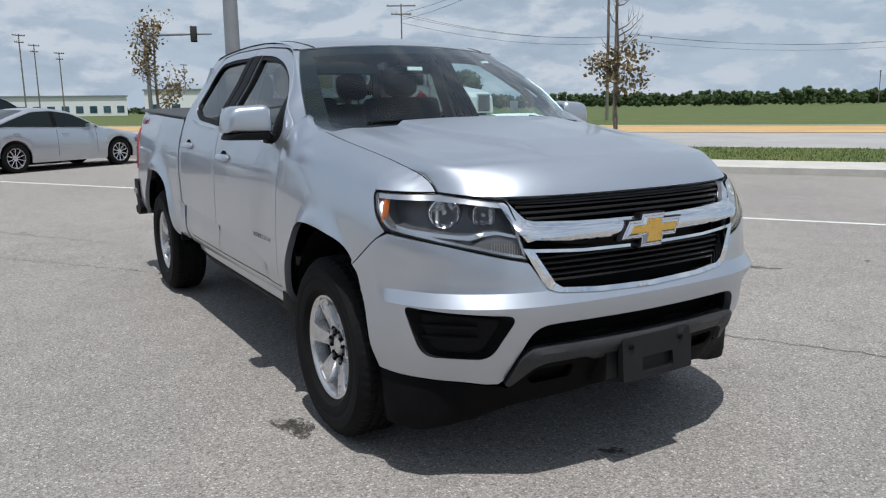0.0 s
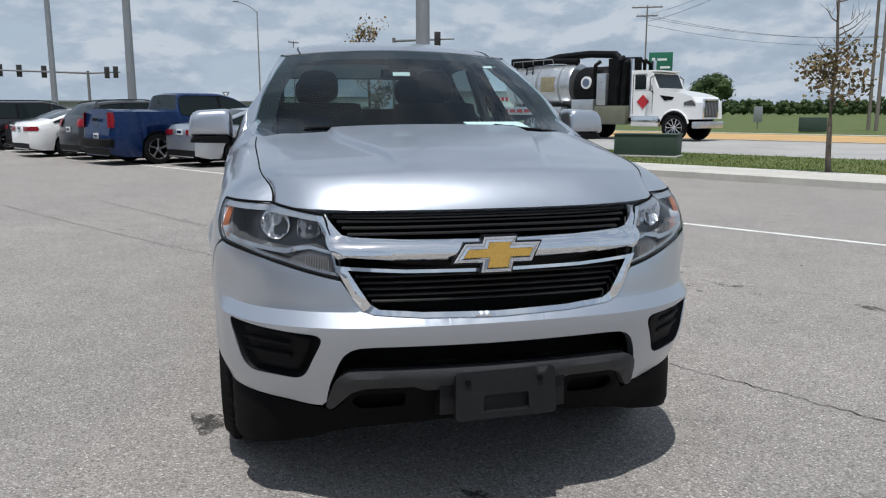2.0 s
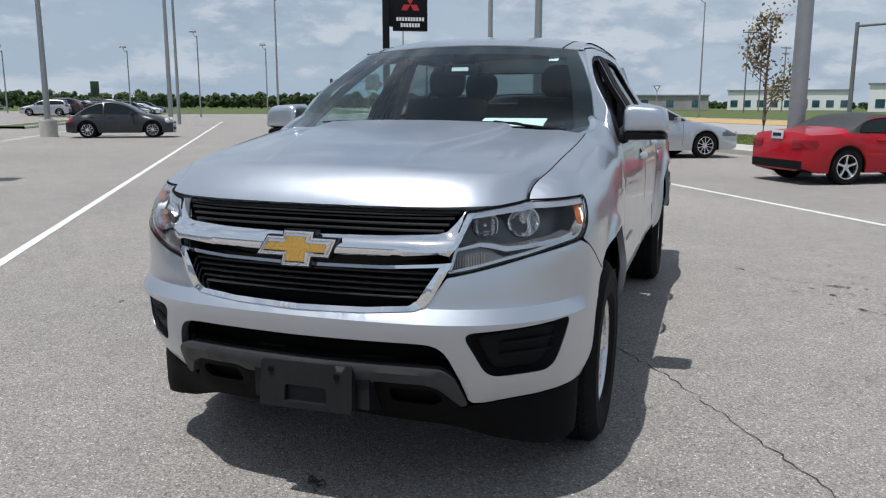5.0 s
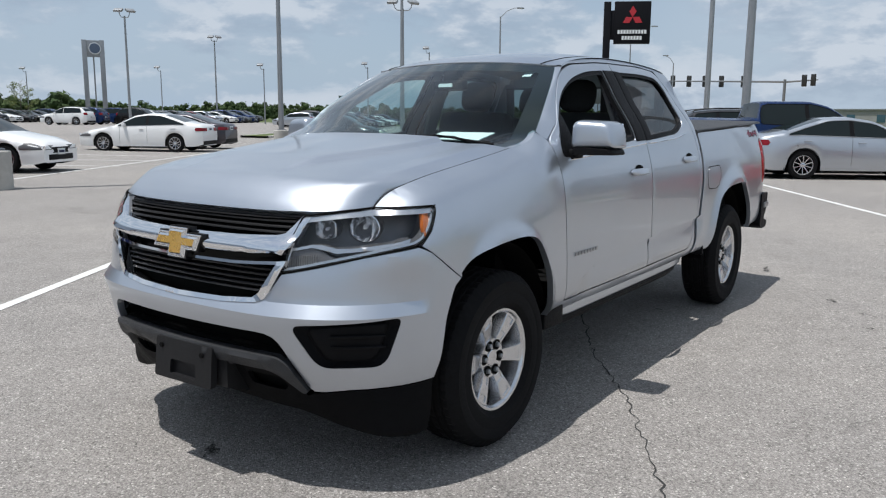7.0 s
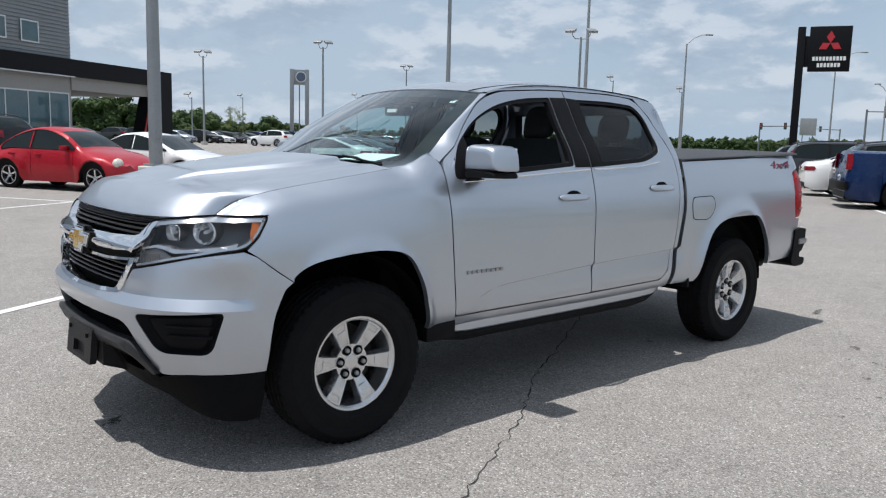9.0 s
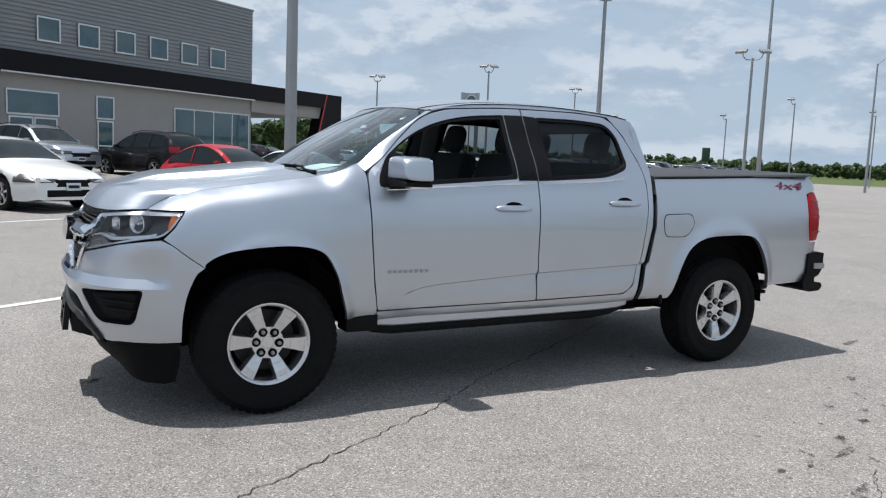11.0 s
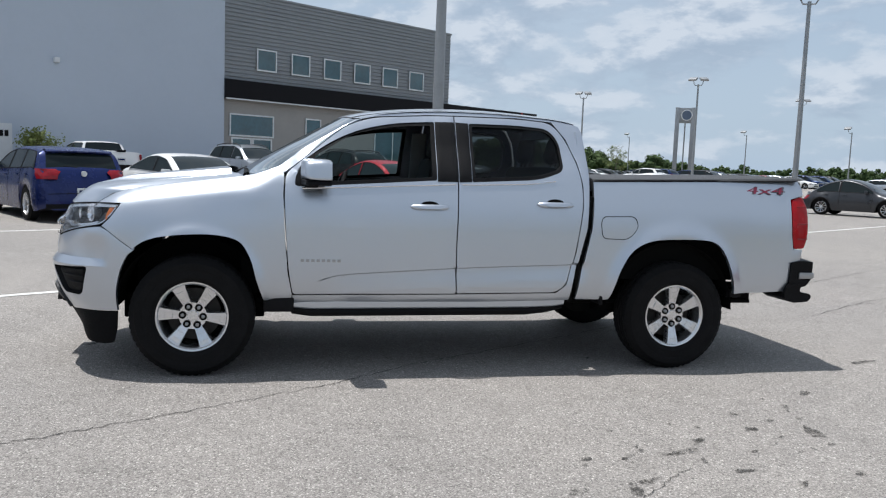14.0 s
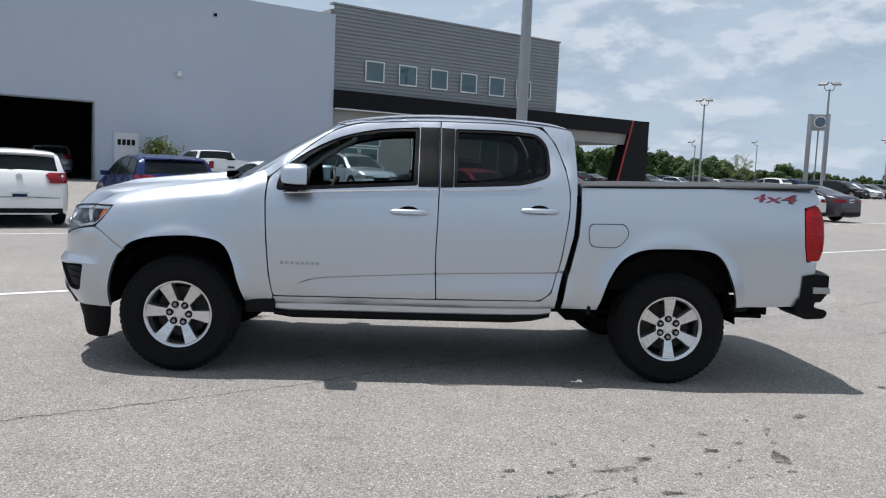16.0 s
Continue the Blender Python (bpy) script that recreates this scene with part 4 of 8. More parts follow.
    add_grid(bm, [rows[-1], [(x + .006, y * .98, z - .012) for x, y, z in rows[-1]], [(x - .01, y * .97, z - .06) for x, y, z in rows[-1]]], flip=True)
    part("roof", bm, SILVER, truck, "silver cab roof", 35)
    bm = bmesh.new()
    add_grid(bm, [[(x * .97 + .03, y * .95, z - .035) for x, y, z in r] for r in rows[1:-1]])
    part("headliner", bm, HEADLINE, truck)
    for sgn in (-1, 1):
        bm = bmesh.new()
        ditch = [(x, y * 1.0, z) for x, y, z in [r[28 if sgn > 0 else 2] for r in rows[0:28]]]
        add_tube(bm, [(x, y, z - .0005) for x, y, z in ditch], .0045, 6)
        part("roof_ditch_moulding", bm, BLACKP, truck)
    # windscreen
    rows, band = [], []
    for b in np.linspace(0, 1, 22):
        e = screen_edge(b)
        c0 = Vector((-1.475 + .775 * b, 0, 1.232 + .456 * b + .012 * math.sin(math.pi * b)))
        rows.append([(c0.x + (e.x - c0.x) * abs(c) ** 2.1, c * abs(e.y), c0.z + (e.z - c0.z) * abs(c) ** 2.1) for c in np.linspace(-1, 1, 33)])
    bm = bmesh.new()
    add_grid(bm, rows, flip=True)
    ws = part("windscreen", bm, WINDSHIELD, truck, "clear windscreen with black border")
    ws.visible_shadow = False
    bm = bmesh.new()
    off = lambda p: (p[0] + .004, p[1], p[2] - .003)
    for r0, r1 in ((0, 2), (19, 21)):
        add_grid(bm, [[off(p) for p in r] for r in rows[r0:r1 + 1]], flip=True)
    for k0, k1 in ((0, 2), (30, 32)):
        add_grid(bm, [[off(p) for p in r[k0:k1 + 1]] for r in rows[1:21]], flip=True)
    part("windscreen_border", bm, GLOSSB, ws)
    bm = bmesh.new()
    add_box(bm, -.06, -.10, -.028, .0, .10, .028, .012, m=Matrix.Translation((-.70, 0, 1.565)))
    add_box(bm, -.03, -.05, .02, .03, .05, .085, .01, m=Matrix.Translation((-.70, 0, 1.57)))
    part("rear_view_mirror", bm, BLACKP, truck)
    bm = bmesh.new()
    add_box(bm, -.004, -.045, -.010, .004, .045, .010, m=Matrix.Translation((-.775, .0, 1.565)) @ pose(0, 0, 0, 0, 20))
    part("mirror_tag", bm, PAPER, truck, "small white tag on the mirror")
    bm = bmesh.new()
    e = rows[19][3]
    add_box(bm, -.03, -.025, -.002, .03, .025, .002, m=Matrix.Translation((e[0] + .012, e[1] + .02, e[2] - .01)) @ pose(0, 0, 0, 0, -32))
    part("service_sticker", bm, PAPER, ws)
    for k0, k1 in ((15, 29), (3, 14)):
        bm = bmesh.new()
        line = [Vector(rows[3 if k > k0 + 2 else 2][k]) + Vector((-.005, 0, .004)) for k in range(k0, k1, 2)]
        add_tube(bm, line, [.006] * (len(line) - 1) + [.003], 8)
        add_tube(bm, [line[0] + Vector((-.05, .02, -.05)), line[0] + Vector((-.02, -.03, -.008)), line[len(line) // 2] + Vector((-.004, 0, .007))], [.009, .007, .004], 8)
        part("wiper", bm, BLACKP, truck)
    # back of the cab
    bm = bmesh.new()
    back = [[(.925 - .05 * (z - 1.25), y, z) for y in np.linspace(-.56, .56, 5)] for z in (1.60, 1.70)]
    add_grid(bm, back)
    add_grid(bm, [[(.938 - .05 * (z - 1.25), y, z) for y in np.linspace(-.80, .80, 5)] for z in (.5, 1.32)])
    for sgn in (-1, 1):
        add_grid(bm, [[(.930 - .05 * (z - 1.25), sgn * y, z) for y in ((.56, .79 - .36 * (z - 1.28)))] for z in (1.30, 1.45, 1.60, 1.64)])
    part("cab_back", bm, [SILVER], truck)
    bm = bmesh.new()
    add_grid(bm, [[(.922 - .05 * (z - 1.25), y, z) for y in np.linspace(-.625, .625, 3)] for z in (1.31, 1.61)])
    gl = part("rear_window", bm, TINTGLASS, truck, "tinted rear window")
    gl.visible_shadow = False


def doors(truck):
    for sgn, tag in ((1, "driver"), (-1, "passenger")):
        for shape, hole, front in ((DOOR_F, WIN_F, True), (DOOR_R, WIN_R, False)):
            flip = lambda pts: [(sgn * sx(p[0]), *p[1:]) for p in pts]
            o, h = rounded(flip(shape), .02), rounded(flip(hole), .02)
            door = panel("front_door" if front else "rear_door", o, skin, SILVER, truck, [h], .028, .03, .002, smooth=9, label="silver " + ("front" if front else "rear") + " door" + (" with its window down" if front and sgn > 0 else " with a dark window"), lines=[[(sgn * sx(x), float(crease_z(x)) + dz) for x in np.arange(-.93, .9, .016)] for dz in (-.125, -.085, -.05, -.026, -.0105, .0005, .014)])

            def deep(k):
                return lambda s, z, extra: skin(s, z, np.asarray(extra) + k)
            cen = np.mean(np.array(h), axis=0)
            ring = [(cen[0] + (a - cen[0]) * .945, cen[1] + (b - cen[1]) * .88) for a, b in h]
            panel("window_seal", h, deep(.005), BLACKP, door, [ring], .03, .03, .002)
            if not (front and sgn > 0):
                g = panel("window_glass", h, deep(.022), CLEARGLASS if front else TINTGLASS, door, (), .06, 0, 0)
                g.visible_shadow = False
            # bright belt moulding
            zb = (lambda x: 1.200 + .055 * (x + 1.0)) if front else (lambda x: 1.258 + .045 * max(0, x - .15) + .16 * max(0, x - .5) ** 1.5)
            xs = np.linspace(-.97, .025, 16) if front else np.linspace(.065, .72, 12)
            bm = bmesh.new()
            add_tube(bm, [tuple(skin([sgn * sx(x)], [zb(x) - .004], [-.003])[0]) for x in xs], .0058, 6)
            part("belt_moulding", bm, CHROME, door)
            # pillar applique
            if front:
                ap = [(-.088, 1.664), (.044, 1.668), (.038, 1.268), (-.096, 1.265)]
            else:
                ap = [(.056, 1.668), (.145, 1.664), (.135, 1.270), (.050, 1.266)]
            panel("pillar_trim", flip(ap), deep(-.006), BLACKP, door, (), .02, .02, .003)
            # handle: a flat near-black patch paints the cup's shade, and a painted pull
            hx, hz = (-.152, 1.099) if front else (.710, 1.136)
            bm = bmesh.new()
            n = 16
            for deep_, mat, h0, l0 in ((.0, 0, .026, .062),):
                ring0 = [tuple(skin([sgn * (sx(hx + l0 * math.cos(k * math.tau / n)))], [hz + .012 + h0 * math.sin(k * math.tau / n)], [-.0015])[0]) for k in range(n)]
                bm.faces.new([bm.verts.new(p) for p in ring0])
            bmesh.ops.recalc_face_normals(bm, faces=bm.faces)
            part("cup_shade", bm, VOID, door)
            bm = bmesh.new()
            rows = []
            for u in np.linspace(-1, 1, 17):
                xx = hx + .128 * u
                end = (1 - abs(u) ** 6)
                lift = .010 + .026 * (1 - abs(u) ** 2.5)
                hh = .0165 * (end ** .5 if end > 0 else .1) + .002
                p = lambda dz, dd: tuple(skin([sgn * sx(xx)], [hz + dz * hh], [-dd])[0])
                rows.append([p(-1, lift * .25), p(-.95, lift * .7), p(-.5, lift), p(.4, lift), p(.95, lift * .75), p(1, lift * .3)])
            add_grid(bm, rows, flip=sgn < 0)
            part("door_handle", bm, SILVER, door, "silver pull handle", 50)
            if front:
                ux, uz = -.842, .742
                c, d = Vector(skin([sgn * sx(ux)], [uz], [-.003])[0]), Vector(skin([sgn * sx(ux + .05)], [uz], [-.003])[0])
                way = Vector((1, 0, 0)) if sgn > 0 else Vector((-1, 0, 0))
                out = Vector((0, -1, 0)) if sgn > 0 else Vector((0, 1, 0))
                m = Matrix.Translation(c) @ Matrix((way, Vector((0, 0, 1)), out)).transposed().to_4x4()
                for k in range(8):
                    bm = bmesh.new()
                    add_box(bm, -.132 + k * .033, -.009, -.001, -.111 + k * .033, .009, .003, .001, m=m)
                    part("badge_letter", bm, BADGEGREY, door)




def wings_and_bed(truck):
    fender = [(sx(-2.292), 1.0615), (sx(-2.16), 1.0695), (sx(-2.055), 1.074), (sx(-2.108), .985), (sx(-2.158), .934), (sx(-2.117), .9075), (sx(-2.034), .8435), (sx(-1.965), .7945)]
    fender += [(sx(x), z) for x, z in ARCH_F if x > -1.953 or z > .80]
    fender += [(sx(-1.03), .487), (sx(-1.024), .52), (sx(-1.053), .66), (sx(-1.074), .9), (sx(-1.086), 1.15), (sx(-1.080), 1.278), (sx(-1.084), 1.292)]
    fender += [(sx(x), float(seam_z(x)) - .001) for x in (-1.10, -1.12, -1.16, -1.20, -1.26, -1.33, -1.40, -1.47, -1.6, -1.75, -1.9, -2.0, -2.08, -2.14, -2.19, -2.235, -2.26, -2.28, -2.295)]
    bed = [(.888, .492), (.902, .60), (.928, .75), (.976, .98), (.988, 1.15), (.990, 1.300), (1.8, 1.328), (2.610, 1.352), (2.630, 1.30), (2.634, 1.256), (2.512, 1.222), (2.505, 1.10), (2.508, .98), (2.528, .862), (2.606, .862), (2.598, .80), (2.570, .66), (2.530, .560), (2.25, .548)]
    bed += list(reversed(ARCH_R))
    bed += [(1.09, .492)]
    for sgn in (1, -1):
        w = panel("front_wing", [(sgn * a, b) for a, b in fender], skin, SILVER, truck, (), .018, .03, .0008, label="silver front wing")
        b = panel("bed_side", [(sgn * sx(x), z) for x, z in bed], skin, SILVER, truck, (), .028, .03, .003, label="silver cargo bed side")
        if sgn > 0:
            fuel = rounded([(x + .016, z - .008, k) for x, z, k in ((1.022, 1.035, .05), (1.040, 1.072, .04), (1.262, 1.078, .04), (1.288, 1.01, .05), (1.222, .925, .05), (1.035, .928, .04))], .04)
            o = [(sx(x), z) for x, z in fuel]
            groove = [(sx(1.166 + (x - 1.166) * 1.04), .992 + (z - .992) * 1.07) for x, z in fuel]
            panel("fuel_flap_gap", groove, lambda s, z, e: skin(s, z, np.asarray(e) - .0012), VOID, b, (), .03, 0, 0)
            panel("fuel_flap", o, lambda s, z, e: skin(s, z, np.asarray(e) - .003), SILVER, b, (), .03, .002, .001)
        # four-wheel-drive lettering: red with dark edges
        c = Vector(skin([sgn * sx(2.30)], [1.276], [-.0022])[0])
        way = Vector((1, 0, 0.012)) if sgn > 0 else Vector((-1, 0, -.012))
        outv = Vector((0, -.93, .36)) if sgn > 0 else Vector((0, .93, .36))
        upv = outv.cross(way).normalized()
        m = Matrix.Translation(c) @ Matrix((way.normalized(), upv, outv.normalized())).transposed().to_4x4()
        slantm = Matrix(((2.55, .40, 0, 0), (0, 1, 0, 0), (0, 0, 1, 0), (0, 0, 0, 1)))
        letters("4x4", .088, .0008, m @ slantm @ Matrix.Translation((0, 0, .001)), "decal_edge", DECALDARK, b, "dark outline of decal")
        letters("4x4", .078, .0008, m @ slantm @ Matrix.Translation((0, 0.001, .0032)), "decal", DECALRED, b, "red four-wheel-drive decal")
        # tail lamp
        tl = rounded([(2.518, 1.216, .03), (2.622, 1.246, .03), (2.652, 1.16, .05), (2.650, .96, .05), (2.622, .872, .02), (2.534, .868, .02), (2.514, .99, .05)], .02)
        lamp = panel("tail_lamp", [(sgn * sx(x), z) for x, z in tl], lambda s, z, e: skin(s, z, np.asarray(e) - .006), REDLENS, truck, (), .025, .04, .01, label="red tail lamp")
        for zz in (1.17, 1.05, .94):
            bm = bmesh.new()
            q = np.linspace(sx(2.55), sx(2.635), 6)
            add_tube(bm, [tuple(skin([sgn * a], [zz], [-.006])[0]) for a in q], .006, 6)
            part("lens_rib", bm, REDDARK, lamp)
        # wheel houses, their shade painted in near-black
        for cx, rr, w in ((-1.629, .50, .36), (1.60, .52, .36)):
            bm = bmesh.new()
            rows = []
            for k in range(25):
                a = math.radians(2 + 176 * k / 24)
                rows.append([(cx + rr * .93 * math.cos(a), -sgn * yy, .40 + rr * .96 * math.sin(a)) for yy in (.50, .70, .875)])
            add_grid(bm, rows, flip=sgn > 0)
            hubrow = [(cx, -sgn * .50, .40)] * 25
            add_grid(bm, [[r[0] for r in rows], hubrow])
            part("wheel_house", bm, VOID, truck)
        bm = bmesh.new()
        add_box(bm, 1.06, -sgn * .74, .455, 1.085, -sgn * .90, .56, .008)
        part("mud_flap", bm, BLACKP, truck)
        bm = bmesh.new()
        add_box(bm, -1.20, -sgn * .885, .405, -1.01, -sgn * .74, .50, .012)
        part("splash_shield", bm, BLACKP, truck)
        bm = bmesh.new()
        add_box(bm, 2.05, -sgn * .86, .50, 2.18, -sgn * .72, .57, .03)
        part("splash_shield", bm, BLACKP, truck)
        bm = bmesh.new()
        line = [(-1.02, .850, .452), (-.9, .853, .444), (0, .853, .449), (.55, .852, .454), (.74, .845, .460), (.83, .82, .468)]
        add_grid(bm, [[(x, -sgn * (y + dy), z + dz) for x, y, z in line] for dy, dz in ((-.004, .034), (.007, .026), (.007, .014), (.003, -.016), (-.004, -.024), (-.03, -.024))], flip=sgn > 0)
        part("sill_flange", bm, SILVER, truck, "silver sill flange below the doors")
        bm = bmesh.new()
        add_tube(bm, [(-1.02, -sgn * .80, .412), (-.9, -sgn * .808, .396), (.55, -sgn * .808, .404), (.70, -sgn * .80, .418), (.82, -sgn * .77, .44)], .032, 10)
        part("sill_step", bm, BLACKP, truck, "black sill underside")


DECALRED = material("decal red", (0.20, 0.035, 0.065), 0.5, spec=0.2)
DECALDARK = material("decal dark", (0.11, 0.10, 0.115), 0.4)
REDDARK = material("lens rib red", (0.22, 0.006, 0.010), 0.2)


def bed_and_tail(truck):
    bm = bmesh.new()
    rows = []
    for x in np.linspace(.985, 2.60, 24):
        zr = 1.301 + .033 * (x - .985)
        wv = .0015 * math.sin(x * 9)
        rows.append([(x, y, zr + dz + wv * (abs(y) < .7)) for y, dz in ((-.845, .004), (-.835, .016), (-.80, .022), (-.4, .030), (0, .034), (.4, .030), (.80, .022), (.835, .016), (.845, .004))])
    add_grid(bm, rows, flip=True)
    add_grid(bm, [rows[0], [(x, y, z - .08) for x, y, z in rows[0]]])
    part("tonneau_cover", bm, TONNEAU, truck, "black soft tonneau cover over the bed", 40)
    for sgn in (1, -1):
        bm = bmesh.new()
        add_tube(bm, [tuple(Vector(skin([sgn * sx(x)], [1.301 + .0325 * (x - .99)], [.006])[0]) + Vector((0, 0, .004))) for x in np.linspace(.995, 2.60, 20)], .0085, 8)
        part("cover_rail", bm, BLACKP, truck, "black clamp rail of the bed cover")
    bm = bmesh.new()
    add_grid(bm, [[(2.600 + .02 * math.sin((z - .6) * 3), y, z) for y in np.linspace(-.80, .80, 9)] for z in (.60, .75, .9, 1.1, 1.25, 1.33)], flip=False)
    add_grid(bm, [[(2.56, y, 1.352) for y in np.linspace(-.80, .80, 9)], [(2.613, y, 1.345) for y in np.linspace(-.80, .80, 9)], [(2.616, y, 1.32) for y in np.linspace(-.80, .80, 9)]])
    bmesh.ops.recalc_face_normals(bm, faces=bm.faces)
    part("tailgate", bm, SILVER, truck, "silver tailgate")
    # rear bumper: black corner steps with a pale cap
    bm = bmesh.new()
    prof = [(2.50, .56), (2.51, .77), (2.60, .785), (2.815, .775), (2.815, .66), (2.77, .60), (2.68, .585)]
    rows = [[(x - .13 * (max(0, abs(y) - .35) / .575) ** 2 * (x > 2.62), y, z) for x, z in prof] for y in np.linspace(-.925, .925, 21)]
    add_grid(bm, rows, closed=True)
    for sgn in (-1, 1):
        add_prism(bm, rounded([(2.49, .62, .02), (2.61, .62, .02), (2.585, .556, .03), (2.675, .545, .02), (2.690, .520, .03), (2.665, .486, .03), (2.53, .478, .03), (2.462, .520, .03)], .02, 4), Matrix(((1, 0, 0, 0), (0, 0, -sgn, sgn * .93), (0, 1, 0, 0), (0, 0, 0, 1))), .28)
        f = [bm.verts.new((x - (.13 if x > 2.62 else 0), sgn * .925, z)) for x, z in prof]
        bm.faces.new(f)
    bmesh.ops.recalc_face_normals(bm, faces=bm.faces)
    rb = part("rear_bumper", bm, BLACKP, truck, "black rear bumper with corner step", 40)
    for sgn in (-1, 1):
        bm = bmesh.new()
        add_box(bm, 2.575, -sgn * .936, .655, 2.695, -sgn * .86, .70, .008)
        part("bumper_cap", bm, BADGEGREY, rb)
    # underbody, frame rails, axles: near-black, the shade below put into the colour
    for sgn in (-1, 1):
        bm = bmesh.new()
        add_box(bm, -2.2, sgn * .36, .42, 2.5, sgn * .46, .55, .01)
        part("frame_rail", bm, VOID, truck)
    # the unseen tray is added only to stop sun leaking into the truck's shadow
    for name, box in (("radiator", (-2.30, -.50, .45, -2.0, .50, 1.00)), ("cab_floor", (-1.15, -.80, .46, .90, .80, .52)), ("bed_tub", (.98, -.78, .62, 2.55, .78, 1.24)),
                      ("differential", (1.49, -.15, .26, 1.77, .15, .50)), ("fuel_tank", (.98, -.6, .36, 1.12, -.25, .52)), ("engine_sump", (-2.1, -.5, .30, -1.2, .5, .44)), ("cab_gap_filler", (.925, -.868, .50, 1.0, .868, 1.20)), ("light_block_tray", (-1.25, -.70, .435, 2.35, .70, .465)), ("firewall", (-1.35, -.70, .50, -1.08, .70, 1.20))):
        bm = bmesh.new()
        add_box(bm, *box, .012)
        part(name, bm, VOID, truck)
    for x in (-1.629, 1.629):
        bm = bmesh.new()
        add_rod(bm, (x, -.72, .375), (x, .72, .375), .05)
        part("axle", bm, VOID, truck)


TONNEAU = material("tonneau vinyl", (0.035, 0.036, 0.039), 0.6, bump=0.5, bump_scale=160, vary=0.25, scale=3)


def mirrors(truck):
    for sgn in (1, -1):
        def shell(z0, z1, levels, grow=0.0):
            """A rounded box standing out from the door, blunt to the front."""
            bm = bmesh.new()
            rings = []
            for xx, k in levels:
                yc, zc = .978 + .006 * (1 - k), (z0 + z1) / 2
                hy, hz = (.108 + grow) * (1 - (1 - k) * .55), (z1 - z0) / 2 * k
                pts = rounded([(yc - hy, zc - hz, .010), (yc + hy, zc - hz + .004, .016), (yc + hy - .016, zc + hz - .010, .050), (yc - hy + .006, zc + hz, .036)], .03, 6)
                rings.append([(xx - .030 * (1.06 - a) / .2 * (k > .2), -sgn * a, b) for a, b in pts])
            vs = add_grid(bm, rings, closed=True)
            bm.faces.new(vs[0])
            bm.faces.new(vs[-1][::-1])
            bmesh.ops.recalc_face_normals(bm, faces=bm.faces)
            return bm
        mir = part("door_mirror", shell(1.248, 1.386, ((-.800, .96), (-.806, 1), (-.87, 1), (-.91, .975), (-.934, .93), (-.949, .85), (-.957, .70), (-.960, .45))), SILVER, truck, "silver door mirror with black base", 50)
        bm = shell(1.216, 1.264, ((-.801, .96), (-.807, 1), (-.87, 1), (-.91, .975), (-.934, .93), (-.948, .85), (-.955, .70)), -.003)
        add_box(bm, -.960, -sgn * .80, 1.200, -.870, -sgn * .90, 1.245, .016)
        part("mirror_base", bm, BLACKP, mir)
        tri = [(-1.02, 1.20), (-1.022, 1.27), (-.965, 1.365), (-.89, 1.43), (-.885, 1.205)]
        panel("mirror_sail", [(sgn * sx(a), b) for a, b in tri], lambda s, z, e: skin(s, z, np.asarray(e) - .001), BLACKP, mir, (), .04, .03, .003)
        bm = bmesh.new()
        add_box(bm, -.808, -sgn * .885, 1.262, -.797, -sgn * 1.065, 1.368, .004)
        part("mirror_glass", bm, CHROME, mir)


def seat(truck, y, x, bench=False):
    w = .27 if not bench else .62
    bm = bmesh.new()
    add_box(bm, x - .25, y - w, .82, x + .25, y + w, .96, .05)
    part("seat_cushion", bm, TRIMGREY, truck)
    bm = bmesh.new()
    add_box(bm, -.07, -w, 0, .07, w, .54 if not bench else .50, .06, m=Matrix.Translation((x + .26, y, .90)) @ pose(0, 0, 0, 0, 14))
    b = part("seat_back", bm, TRIMGREY, truck, "dark grey cloth seat")
    for yy in ((0,) if not bench else (-.36, .36)):
        bm = bmesh.new()
        h = .535 if not bench else .52
        m = Matrix.Translation((x + .26, y + yy, .90)) @ pose(0, 0, 0, 0, 12) @ Matrix.Translation((0, 0, h + .105))
        rings = []
        for i in range(13):
            a = math.pi * (i / 12 - .5)
            k, up = max(.02, math.cos(a)) ** .55, math.copysign(abs(math.sin(a)) ** .75, a)
            rings.append([m @ Vector((.055 * k * math.cos(t), .122 * k * math.copysign(abs(math.sin(t)) ** .7, math.sin(t)), .10 * up)) for t in (j * math.tau / 24 for j in range(24))])
        add_grid(bm, rings, closed=True)
        for q in (-.05, .05):
            add_rod(bm, Matrix.Translation((x + .26, y + yy + q, .90)) @ pose(0, 0, 0, 0, 14) @ Vector((0, 0, h - .06)), Matrix.Translation((x + .26, y + yy + q, .90)) @ pose(0, 0, 0, 0, 14) @ Vector((0, 0, h + .04)), .007, seg=8)
        part("head_restraint", bm, TRIMGREY, b)


